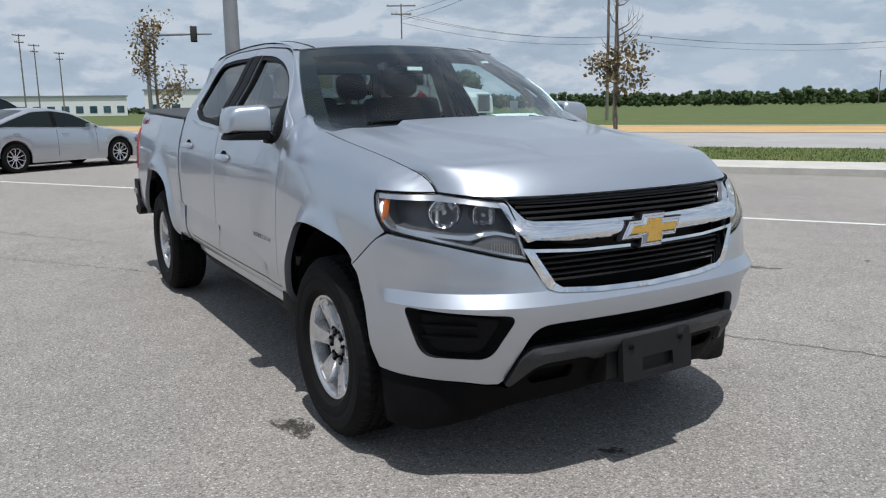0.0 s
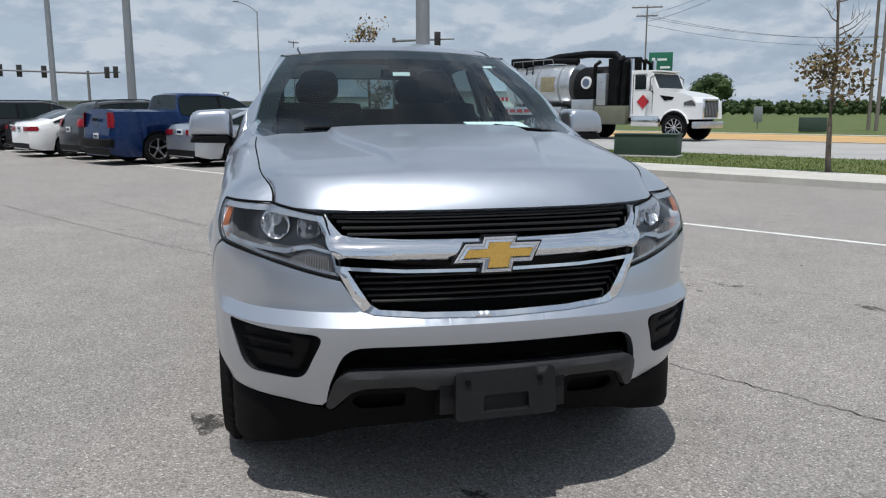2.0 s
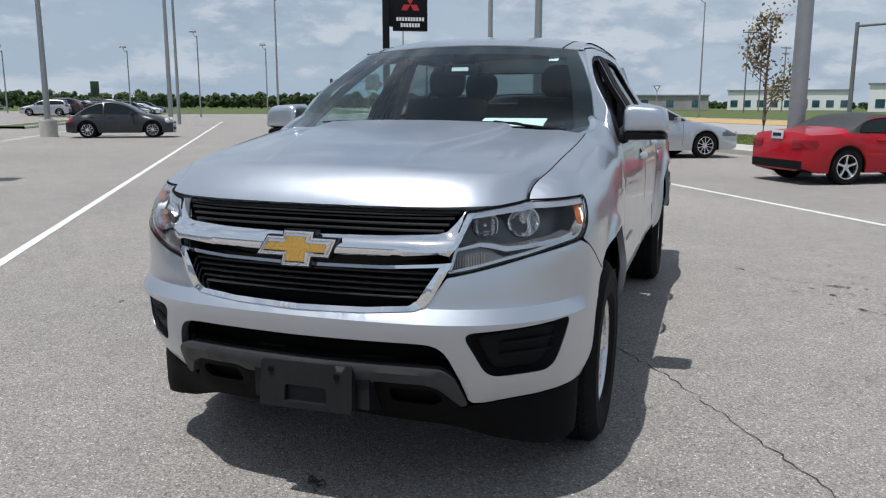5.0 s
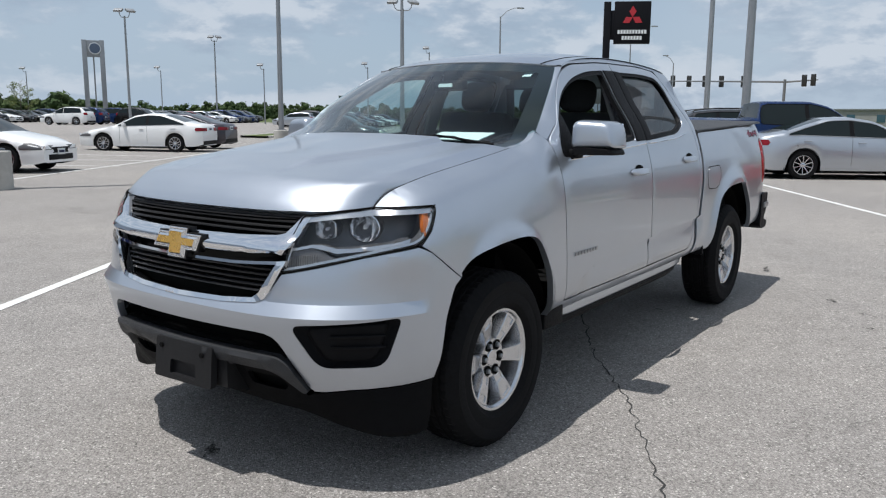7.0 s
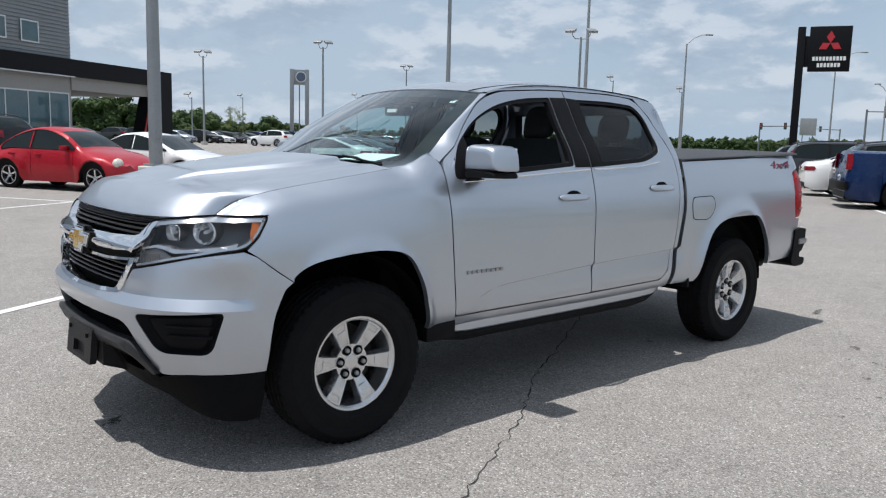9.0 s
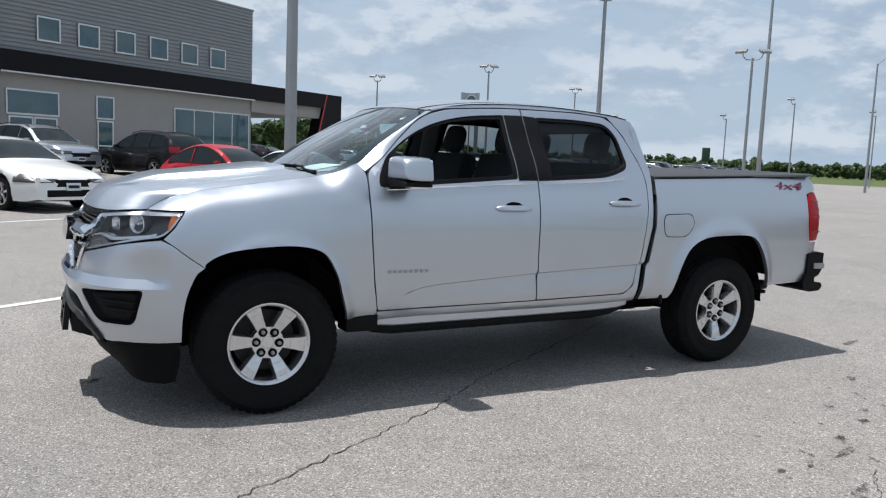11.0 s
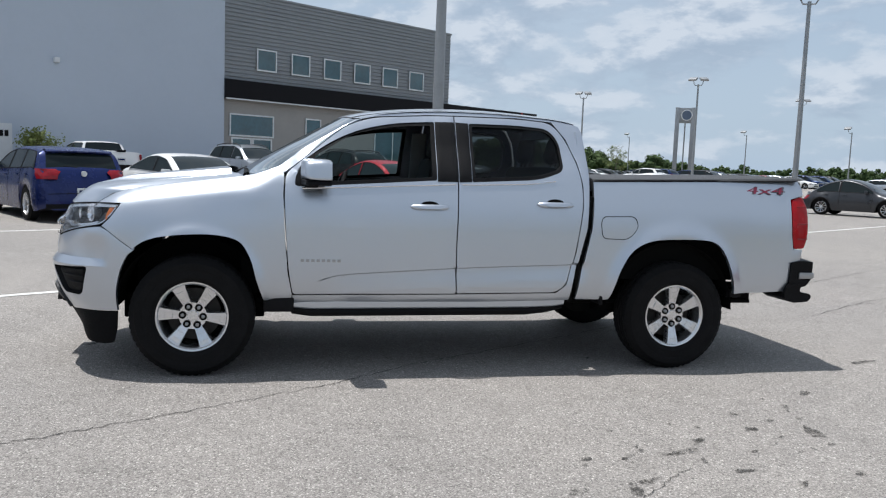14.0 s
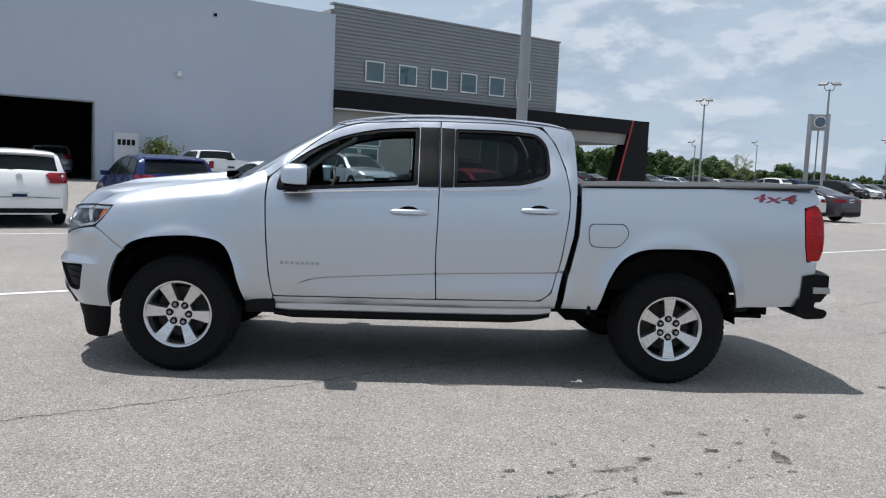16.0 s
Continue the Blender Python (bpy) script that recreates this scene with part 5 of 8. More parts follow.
def cabin(truck):
    seat(truck, -.37, -.28)
    seat(truck, .37, -.28)
    seat(truck, 0, .48, True)
    bm = bmesh.new()
    rows = []
    for t in np.linspace(0, 1, 10):
        y = -.74 + 1.48 * t
        bow = .10 * (1 - (y / .74) ** 2)
        hoodup = .045 * math.exp(-((y + .37) / .16) ** 2)
        rows.append([(-1.42 + .0, y, 1.20), (-1.25 - bow * .4, y, 1.215 + hoodup * .3), (-1.02 - bow * .3, y, 1.215 + hoodup), (-.93, y, 1.17 + hoodup), (-.90, y, 1.05), (-1.0, y, .80)])
    add_grid(bm, rows)
    part("dashboard", bm, TRIMDARK, truck, "dark grey dashboard", 50)
    bm = bmesh.new()
    for k in range(24):
        a0, a1 = k * math.tau / 24, (k + 1) * math.tau / 24
        m = Matrix.Translation((-.74, -.37, 1.13)) @ pose(0, 0, 0, 0, -65)
        add_rod(bm, m @ Vector((.185 * math.cos(a0), .185 * math.sin(a0), 0)), m @ Vector((.185 * math.cos(a1), .185 * math.sin(a1), 0)), .014, seg=8)
    for a in (0.1, math.pi - .1, -math.pi / 2):
        add_rod(bm, m @ Vector((0, 0, -.03)), m @ Vector((.18 * math.cos(a), .18 * math.sin(a), 0)), .016, seg=8)
    add_rod(bm, m @ Vector((0, 0, -.04)), m @ Vector((0, 0, .015)), .07, .06, 20)
    part("steering_wheel", bm, BLACKP, truck, "black steering wheel")
    bm = bmesh.new()
    add_box(bm, -.085, -.15, 0, .085, .15, .004, m=Matrix.Translation((-1.215, -.40, 1.300)) @ pose(0, 0, 0, 0, -11, 4))
    part("dash_paper", bm, PAPER, truck, "white paper on the dashboard")
    for sgn in (-1, 1):
        for x0, x1 in ((-1.0, .02), (.08, .80)):
            bm = bmesh.new()
            add_box(bm, x0, sgn * .80, .55, x1, sgn * .84, 1.20, .015)
            add_box(bm, x0 + .2, sgn * .74, .98, x1 - .1, sgn * .81, 1.03, .015)
            part("door_card", bm, TRIMDARK, truck)
        bm = bmesh.new()
        add_box(bm, -.06, -.015, 0, .06, .015, .46, .012, m=Matrix.Translation((.02, sgn * .738, 1.20)) @ pose(0, 0, 0, sgn * 20))
        add_tube(bm, [(.0, sgn * .65, 1.52), (.02, sgn * .735, 1.2), (.06, sgn * .78, .9)], .018, 6)
        part("inner_pillar", bm, TRIMLIGHT, truck)
        bm = bmesh.new()
        add_tube(bm, [(e.x + .055, sgn * (e.y - .05), e.z - .035) for e in (screen_edge(b) for b in (.2, .4, .6, .8, 1.0))], .022, 8)
        part("inner_pillar", bm, TRIMLIGHT, truck)
    # floor in near-black, the footwell's shade put into its colour
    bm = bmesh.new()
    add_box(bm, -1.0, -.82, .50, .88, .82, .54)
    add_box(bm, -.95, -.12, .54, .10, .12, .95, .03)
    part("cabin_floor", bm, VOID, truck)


TRIMDARK = material("dash plastic", (0.020, 0.021, 0.023), 0.75, vary=0.15, bump=0.3, bump_scale=300)


def build_truck():
    truck = thing("pickup_truck", "silver crew-cab pickup truck parked on the asphalt lot", "pickup truck")
    hood(truck)
    wings_and_bed(truck)
    doors(truck)
    cab_shell(truck)
    front_face(truck)
    headlamp(truck, 1)
    headlamp(truck, -1)
    mirrors(truck)
    bed_and_tail(truck)
    cabin(truck)
    for x in (-1.629, 1.629):
        for out in (-1, 1):
            tyre_and_rim(truck, x, out * .80, out)
    return truck


build_truck()

# ---- the lot: u runs along its painted lines, v across them ----
LOTTURN = 32.0
UU = Vector((math.cos(radians(LOTTURN)), math.sin(radians(LOTTURN)), 0))
VV = Vector((-UU.y, UU.x, 0))


def rise(v):
    """The lot climbs a little towards the showroom."""
    t = min(1.0, max(0.0, (v - 12) / 18))
    return .42 * t * t * (3 - 2 * t)


def lot(u, v, z=None):
    p = UU * u + VV * v
    return Vector((p.x, p.y, rise(v) if z is None else z))


def bearing(ex, ey, degrees, d, z=0.0):
    a = radians(degrees)
    return Vector((ex + d * math.cos(a), ey + d * math.sin(a), z))


ASPHALT = asphalt()
ROADM = material("road surface", (0.30, 0.295, 0.285), 0.85, vary=0.16, scale=0.35, bump=0.4, bump_scale=60)
TANM = material("tan shoulder", (0.44, 0.28, 0.115), 0.9, vary=0.14, scale=0.4, bump=0.4, bump_scale=40)
CONCRETE = material("concrete", (0.44, 0.425, 0.39), 0.85, vary=0.12, scale=1.2, bump=0.4, bump_scale=90)
PAINTW = material("worn white line paint", (0.62, 0.62, 0.60), 0.75, vary=0.16, scale=5, bump=0.4, bump_scale=150)
GRASSM = material("mown grass", (0.046, 0.080, 0.014), 0.95, second=(0.095, 0.112, 0.026), scale=0.35, bump=0.6, bump_scale=25)
BLADEM = material("grass blades", (0.085, 0.130, 0.022), 0.9, second=(0.16, 0.165, 0.045), scale=0.7)
CRACKM = material("crack", (0.035, 0.034, 0.032), 0.95)


def stain_material():
    """Soaked-in oil: dark between the grains, bare where the stones stand out."""
    m = material("oil stain", (0.055, 0.052, 0.048), 0.85, spec=0.2)
    nt = m.node_tree
    tc = nt.nodes.new("ShaderNodeTexCoord")
    g = node(nt, "ShaderNodeTexNoise", Scale=85.0, Detail=5.0, Roughness=0.7)
    w = node(nt, "ShaderNodeTexNoise", Scale=14.0, Detail=4.0, Roughness=0.6)
    for n in (g, w):
        link(nt, tc.outputs["Object"], n.inputs["Vector"])
    f = maths(nt, "ADD", maths(nt, "MULTIPLY", g.outputs["Fac"], 0.6), maths(nt, "MULTIPLY", w.outputs["Fac"], 0.4))
    link(nt, ramp(nt, f, [(0.44, 0.0), (0.56, 0.85)]), nt.nodes["Principled BSDF"].inputs["Alpha"])
    return m


STAINM = stain_material()



def strip_sheet(name, u0, u1, v0, v1, z, mat, label, category, nu=40, nv=6, follow=True):
    bm = bmesh.new()
    add_grid(bm, [[lot(u0 + (u1 - u0) * i / nu, v, (rise(v) if follow else 0) + z) for i in range(nu + 1)] for v in np.linspace(v0, v1, nv + 1)])
    bmesh.ops.recalc_face_normals(bm, faces=bm.faces)
    return tagged(finish(bm, name, mat), label, category, kind="structure")


# larger oil marks: place and half sizes
MARKS = [(.85, -2.48, .10, .022), (1.03, -2.34, .055, .018), (1.75, -2.27, .09, .04), (.52, -2.80, .06, .022), (2.21, -1.57, .07, .022), (1.88, -1.85, .06, .02), (1.62, -2.06, .05, .018), (1.42, -2.19, .05, .02),
         (.91, -2.60, .03, .015), (1.03, -2.74, .05, .018), (.16, -2.88, .05, .025), (.42, -2.88, .07, .03), (3.25, -.83, .12, .03), (.53, -2.53, .02, .012)]


def build_ground():
    bm = bmesh.new()
    R = [0, 20, 60, 150, 400, 1200, 4000]
    rows = [[(r * math.cos(k * math.tau / 48), r * math.sin(k * math.tau / 48), -.06) for k in range(48)] for r in R[1:]]
    add_grid(bm, rows, closed=True)
    bm.faces.new([bm.verts.new(p) for p in rows[0]])
    bmesh.ops.recalc_face_normals(bm, faces=bm.faces)
    tagged(finish(bm, "ground", GRASSM), "flat green and tan grassland reaching the horizon", "grassland", kind="structure")
    strip_sheet("parking_lot", -70, 110, -11.75, 62, 0.0, ASPHALT, "worn light grey asphalt parking lot with cracks", "parking lot", 60, 40)
    # kerb step and pavement beside the road
    bm = bmesh.new()
    sec = [(-11.75, -.02), (-11.75, .13), (-11.78, .15), (-11.91, .15), (-11.915, .145), (-13.85, .12), (-13.90, -.04)]
    add_grid(bm, [[lot(u, v, z) for v, z in sec] for u in np.linspace(-70, 110, 61)])
    bmesh.ops.recalc_face_normals(bm, faces=bm.faces)
    tagged(finish(bm, "pavement", CONCRETE), "pale concrete kerb and pavement along the lot", "pavement", kind="structure")
    strip_sheet("verge", -90, 130, -20.0, -13.86, .06, GRASSM, "green grass verge beside the road", "verge", 40, 3, False)
    strip_sheet("road", -160, 260, -33.0, -20.0, .0, ROADM, "pale grey worn concrete road", "road", 40, 4, False)
    strip_sheet("shoulder", -160, 260, -43.0, -33.0, .01, TANM, "tan gravel road shoulder", "shoulder", 40, 3, False)
    for v, w in ((-33.3, .35), (-43.2, 1.1)):
        strip_sheet("road_edge", -160, 260, v - w, v, .03, CONCRETE, "pale concrete road edge", "kerb", 30, 1, False)
    # grass blades on the verge near the lot
    rng = random.Random(5)
    verts, faces = [], []
    for _ in range(34000):
        u, v = rng.uniform(-12, 34), rng.uniform(-19.9, -13.95)
        p = lot(u, v, .06)
        a, h, w = rng.uniform(0, math.tau), rng.uniform(.025, .07), .012
        dx, dy = math.cos(a) * w, math.sin(a) * w
        lx, ly = rng.uniform(-.03, .03), rng.uniform(-.03, .03)
        n = len(verts)
        verts += [(p.x - dx, p.y - dy, p.z), (p.x + dx, p.y + dy, p.z), (p.x + lx, p.y + ly, p.z + h)]
        faces.append((n, n + 1, n + 2))
    me = bpy.data.meshes.new("grass")
    me.from_pydata(verts, [], faces)
    me.materials.append(BLADEM)
    tagged(new("grass", me), "short green grass on the verge", "grass", kind="stuff")
    # a raised grass island in the far part of the lot
    bm = bmesh.new()
    sec = [(0, -.02), (0, .13), (.03, .15), (.16, .15), (.17, .13), (1.6, .13), (1.61, .15), (1.74, .15), (1.77, .13), (1.77, -.02)]
    add_grid(bm, [[lot(u, 14.1 + v, rise(14.1 + v) + z) for v, z in sec] for u in np.linspace(43, 70, 12)])
    bmesh.ops.recalc_face_normals(bm, faces=bm.faces)
    for f in bm.faces:
        c = f.calc_center_median()
        if .3 < c.dot(VV) - 14.1 < 1.5:
            f.material_index = 1
    tagged(finish(bm, "traffic_island", [CONCRETE, GRASSM]), "long grass island with a pale concrete kerb", "island", kind="structure")
    # painted lines
    def line(u0, v0, u1, v1, w=.10):
        a, b = lot(u0, v0), lot(u1, v1)
        side = (b - a).cross(Vector((0, 0, 1))).normalized() * w / 2
        bm = bmesh.new()
        n = max(2, int((b - a).length / 1.0))
        rows = []
        for i in range(n + 1):
            p = a.lerp(b, i / n)
            vv = v0 + (v1 - v0) * i / n
            p.z = rise(vv) + .004
            rows.append([p - side, p + side])
        add_grid(bm, rows)
        bmesh.ops.recalc_face_normals(bm, faces=bm.faces)
        tagged(finish(bm, "lot_line", PAINTW), "worn white painted parking line", "marking", "painted lot lines", "structure")
    line(-30, -5.62, 60, -5.62)
    line(-30, 3.38, 60, 4.35)
    line(-30, 9.75, 60, 11.5)
    for k in range(-3, 20):
        u = 6.35 + 2.72 * k
        if u > 14:
            line(u, -5.7, u, -11.5)
    for k in range(-2, 14):
        line(-.45 + 2.72 * k, 10.4, -.45 + 2.72 * k, 15.6)

    # cracks along the paving joints: thin crooked dark strips
    def crack(pts, w, seed):
        rng = random.Random(seed)
        fine = [Vector((*p, 0)) for p in spline(pts, 14)]
        rows = []
        for i, p in enumerate(fine):
            way = (fine[min(i + 1, len(fine) - 1)] - fine[max(0, i - 1)]).normalized()
            side = Vector((-way.y, way.x, 0))
            p = p + side * rng.gauss(0, .010)
            ww = w * rng.uniform(.35, 1.3)
            rows.append([(p.x - side.x * ww / 2, p.y - side.y * ww / 2, .004), (p.x + side.x * ww / 2, p.y + side.y * ww / 2, .004)])
        bm = bmesh.new()
        add_grid(bm, rows)
        bmesh.ops.recalc_face_normals(bm, faces=bm.faces)
        tagged(finish(bm, "crack", CRACKM), "dark crooked crack in the asphalt", "crack", "asphalt cracks", "structure")
    crack([(-4.2, -3.22), (-3.4, -2.72), (-2.5, -2.12), (-2.2, -1.95), (-1.7, -1.68), (-1.18, -1.38), (-.67, -1.06), (-.2, -.70), (.6, -.22), (1.6, .40), (2.5, 1.02), (3.8, 1.95), (5.9, 3.32), (8.5, 5.0)], .008, 1)
    crack([(-.25, -3.52), (-.02, -3.35), (.2, -3.14), (.5, -2.9), (.8, -2.68)], .004, 2)
    crack([(4.2, 1.0), (5.2, 1.65), (6.4, 2.3), (8.0, 3.2)], .008, 3)

    def stain(x, y, a, b, seed, turn=0.0):
        rng = random.Random(seed)
        lift = .004 + .00005 * (seed % 40)
        bm = bmesh.new()
        ph = [rng.uniform(0, 6.28) for _ in range(4)]
        out = []
        for k in range(28):
            t = k * math.tau / 28
            r = 1 + .22 * math.sin(2 * t + ph[0]) + .16 * math.sin(3 * t + ph[1]) + .12 * math.sin(5 * t + ph[2]) + rng.uniform(-.08, .08)
            px, py = a * r * math.cos(t), b * r * math.sin(t)
            out.append(bm.verts.new((x + px * math.cos(turn) - py * math.sin(turn), y + px * math.sin(turn) + py * math.cos(turn), lift)))
        bm.faces.new(out)
        bmesh.ops.recalc_face_normals(bm, faces=bm.faces)
        tagged(finish(bm, "stain", STAINM), "dark oil stain on the asphalt", "stain", "asphalt stains", "structure")
    stain(-1.49, 1.02, .105, .085, 1)
    stain(-1.49, 1.02, .07, .055, 4)
    stain(-2.42, .02, .06, .030, 2, .6)
    stain(-.44, -3.43, .12, .06, 3, .5)
    for k, (x, y, a, b) in enumerate(MARKS):
        stain(x, y, a, b, 20 + k, .2 + .5 * (k % 3))
    rng = random.Random(8)
    for k in range(34):
        sz = rng.uniform(.006, .020)
        stain(rng.gauss(1.2, .55), rng.gauss(-2.5, .35), sz * rng.uniform(1, 2.2), sz, 120 + k, rng.uniform(0, 3))
    for k in range(18):
        sz = rng.uniform(.01, .03)
        stain(rng.uniform(-4, 8), rng.uniform(-5, 4), sz * 1.4, sz, 60 + k, rng.uniform(0, 3))


build_ground()

# ---- showroom ----
WALLBLUE = material("pale blue-grey wall panel", (0.43, 0.485, 0.565), 0.7, vary=0.02, scale=0.5, bump=0.3, bump_scale=200)
SIDING = material("grey metal siding", (0.235, 0.25, 0.265), 0.5, 0.25, vary=0.06, scale=0.6)
STUCCO = material("taupe render", (0.31, 0.30, 0.285), 0.85, vary=0.05, scale=0.7, bump=0.4, bump_scale=120)
BANDBLK = material("black fascia panel", (0.006, 0.006, 0.008), 0.5, vary=0.1, spec=0.15)
REDTRIM = material("red trim", (0.35, 0.02, 0.02), 0.4)
ALUFRAME = material("bright window frame", (0.62, 0.64, 0.65), 0.4, 0.6)
WINGLASS = material("window glass", (0.022, 0.075, 0.095), 0.04, 0.0, 1.0, vary=0.25, scale=0.8)
DOORW = material("pale door", (0.60, 0.62, 0.64), 0.6, vary=0.04)
# workshop inside: the gloom behind the gateway is put into this dark colour
ROOMSHADE = material("workshop wall", (0.09, 0.09, 0.092), 0.9, vary=0.2)


def lot_box(bm, u0, u1, v0, v1, z0, z1, mat=0, bevel=0.0):
    """A box square to the lot."""
    add_box(bm, u0, v0, z0, u1, v1, z1, bevel, m=pose(0, 0, 0, 0, 0, LOTTURN), mat=mat)


def build_showroom():
    F = 30.8
    house = thing("showroom", "grey car showroom with blue-grey workshop wing and black canopy", "building", at=None)
    bm = bmesh.new()
    lot_box(bm, 14.6, 29.75, F + .25, F + 22, .3, 9.2)
    part("core", bm, STUCCO, house)
    bm = bmesh.new()
    lot_box(bm, 14.62, 29.75, F, F + .24, .3, 4.30)
    part("lower_wall", bm, STUCCO, house, "taupe rendered lower wall")
    # corrugated siding: one board for each course
    n = 22
    for k in range(n):
        z0 = 5.2 + (9.40 - 5.2) * k / n
        h = (9.40 - 5.2) / n
        bm = bmesh.new()
        pr = [(0, 0), (-.05, .012), (-.05, h * .62), (-.012, h * .74), (-.012, h - .004), (0, h - .004)]
        add_grid(bm, [[lot(u, F + .02 + dv, z0 + dz) for dv, dz in pr] for u in (14.64, 29.78)])
        add_grid(bm, [[lot(29.78 + dv2, vv, z0 + dz) for dv2, dz in [(-a, b) for a, b in pr]] for vv in (F + .02, F + 21)])
        bmesh.ops.recalc_face_normals(bm, faces=bm.faces)
        part("siding_board", bm, SIDING, house)
    bm = bmesh.new()
    lot_box(bm, 14.55, 29.85, F - .06, F + .3, 9.38, 9.48)
    part("parapet_cap", bm, SIDING, house)
    # black canopy band and its raked leg
    bm = bmesh.new()
    lot_box(bm, 14.62, 37.9, F - .35, F + .2, 4.32, 5.22)
    band = part("canopy_fascia", bm, BANDBLK, house, "black canopy fascia")
    bm = bmesh.new()
    lot_box(bm, 29.7, 36.2, F - .1, F + 8, 3.62, 4.34)
    part("canopy_soffit", bm, STUCCO, house)
    bm = bmesh.new()
    leg = [(36.35, 5.22), (37.9, 5.22), (37.9, .35), (34.9, .35), (35.6, 2.6)]
    mm = Matrix.Translation(lot(0, F - .36, 0)) @ pose(0, 0, 0, 90, 0, LOTTURN)
    add_prism(bm, leg, mm, -.9)
    bmesh.ops.recalc_face_normals(bm, faces=bm.faces)
    part("canopy_leg", bm, BANDBLK, house, "black raked canopy leg")
    bm = bmesh.new()
    add_prism(bm, [(36.30, 5.22), (36.42, 5.22), (35.02, .5), (34.90, .5)], Matrix.Translation(lot(0, F - .375, 0)) @ pose(0, 0, 0, 90, 0, LOTTURN), -.05)
    bmesh.ops.recalc_face_normals(bm, faces=bm.faces)
    part("red_edge", bm, REDTRIM, house)

    def window(u0, u1, z0, z1, bars=(), base=F, cross=()):
        win = part("window", boxes([(u0, u1, base - .06, base + .02, z0, z0 + .07), (u0, u1, base - .06, base + .02, z1 - .07, z1), (u0, u0 + .07, base - .06, base + .02, z0 + .07, z1 - .07), (u1 - .07, u1, base - .06, base + .02, z0 + .07, z1 - .07)]
                    + [(b - .03, b + .03, base - .055, base + .02, z0 + .07, z1 - .07) for b in bars] + [(u0 + .07, u1 - .07, base - .05, base + .02, c - .03, c + .03) for c in cross]), ALUFRAME, house)
        edges = [u0 + .07] + list(bars) + [u1 - .07]
        for a, b in zip(edges, edges[1:]):
            part("pane", boxes([(a, b, base - .03, base - .02, z0 + .07, z1 - .07)]), WINGLASS, win)

    for k in range(6):
        u = 16.45 + 2.005 * k
        window(u, u + 1.14, 5.80, 6.88, (), F - .05)
    window(15.02, 17.5, 2.52, 3.62, (), F)
    window(15.12, 16.24, .45, 2.46, (), F, (1.3,))
    window(16.28, 17.4, .45, 2.46, (), F, (1.3,))
    window(19.4, 20.4, 2.56, 3.66, (), F)
    window(19.45, 20.35, .45, 2.50, (), F, (1.3,))
    part("drip_edge", boxes([(14.66, 29.7, F - .37, F - .36, 4.27, 4.33)]), ALUFRAME, house)
    window(24.05, 29.55, .6, 3.45, (25.4, 26.8, 28.2))
    # workshop wing with its open gateway
    wing = thing("workshop_wing", "pale blue-grey workshop wing with an open dark gateway", "building")
    W = 30.55
    bm = bmesh.new()
    lot_box(bm, 3.55, 14.62, W, W + .3, .2, 8.85)
    lot_box(bm, -34, -3.0, W, W + .3, .2, 8.85)
    lot_box(bm, -3.0, 3.55, W, W + .3, 3.68, 8.85)
    part("front_wall", bm, WALLBLUE, wing, "pale blue-grey panel wall")
    bm = bmesh.new()
    lot_box(bm, -34, 14.62, W + .3, W + 22, 8.6, 8.8)
    lot_box(bm, 14.35, 14.6, W + .3, W + 22, .2, 8.6)
    lot_box(bm, -34, -33.7, W + .3, W + 22, .2, 8.6)
    part("roof", bm, STUCCO, wing)
    # walls and floor inside, painted dark to stand for the unlit room
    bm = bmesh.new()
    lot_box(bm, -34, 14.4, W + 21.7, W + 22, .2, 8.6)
    part("rear_wall", bm, ROOMSHADE, wing)
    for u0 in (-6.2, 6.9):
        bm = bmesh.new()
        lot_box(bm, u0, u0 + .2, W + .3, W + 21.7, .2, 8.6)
        part("inner_wall", bm, ROOMSHADE, wing, "workshop wall with shade put into its colour")
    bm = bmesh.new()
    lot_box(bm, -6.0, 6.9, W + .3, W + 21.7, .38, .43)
    part("workshop_floor", bm, ROOMSHADE, wing, "workshop floor with shade put into its colour")
    bm = bmesh.new()
    lot_box(bm, 3.50, 3.58, W - .03, W + .3, .4, 3.72)
    lot_box(bm, -3.06, -2.98, W - .03, W + .3, .4, 3.72)
    lot_box(bm, -2.98, 3.50, W - .03, W + .3, 3.66, 3.72)
    part("gate_frame", bm, SIDING, wing)
    door = part("side_door", boxes([(4.35, 5.32, W - .04, W + .01, .42, 2.47)]), DOORW, wing, "pale grey steel door")
    part("door_frame", boxes([(4.27, 4.35, W - .05, W + .01, .42, 2.55), (5.32, 5.40, W - .05, W + .01, .42, 2.55), (4.35, 5.32, W - .05, W + .01, 2.47, 2.55)]), WALLBLUE, door)
    for k in range(4):
        part("number_bar", boxes([(4.47 + k * .19, 4.61 + k * .19, W - .052, W - .038, 1.96, 2.20)]), BANDBLK, door)
    bm = bmesh.new()
    lot_box(bm, 6.9, 7.12, W - .25, W, 5.05, 5.28, bevel=.05)
    part("wall_lamp", bm, DOORW, wing)
    bm = bmesh.new()
    lot_box(bm, 8.55, 8.68, W - .12, W, 7.9, 8.02, bevel=.03)
    part("wall_sensor", bm, BANDBLK, wing)


def boxes(lst):
    bm = bmesh.new()
    for b in lst:
        lot_box(bm, *b)
    return bm


build_showroom()

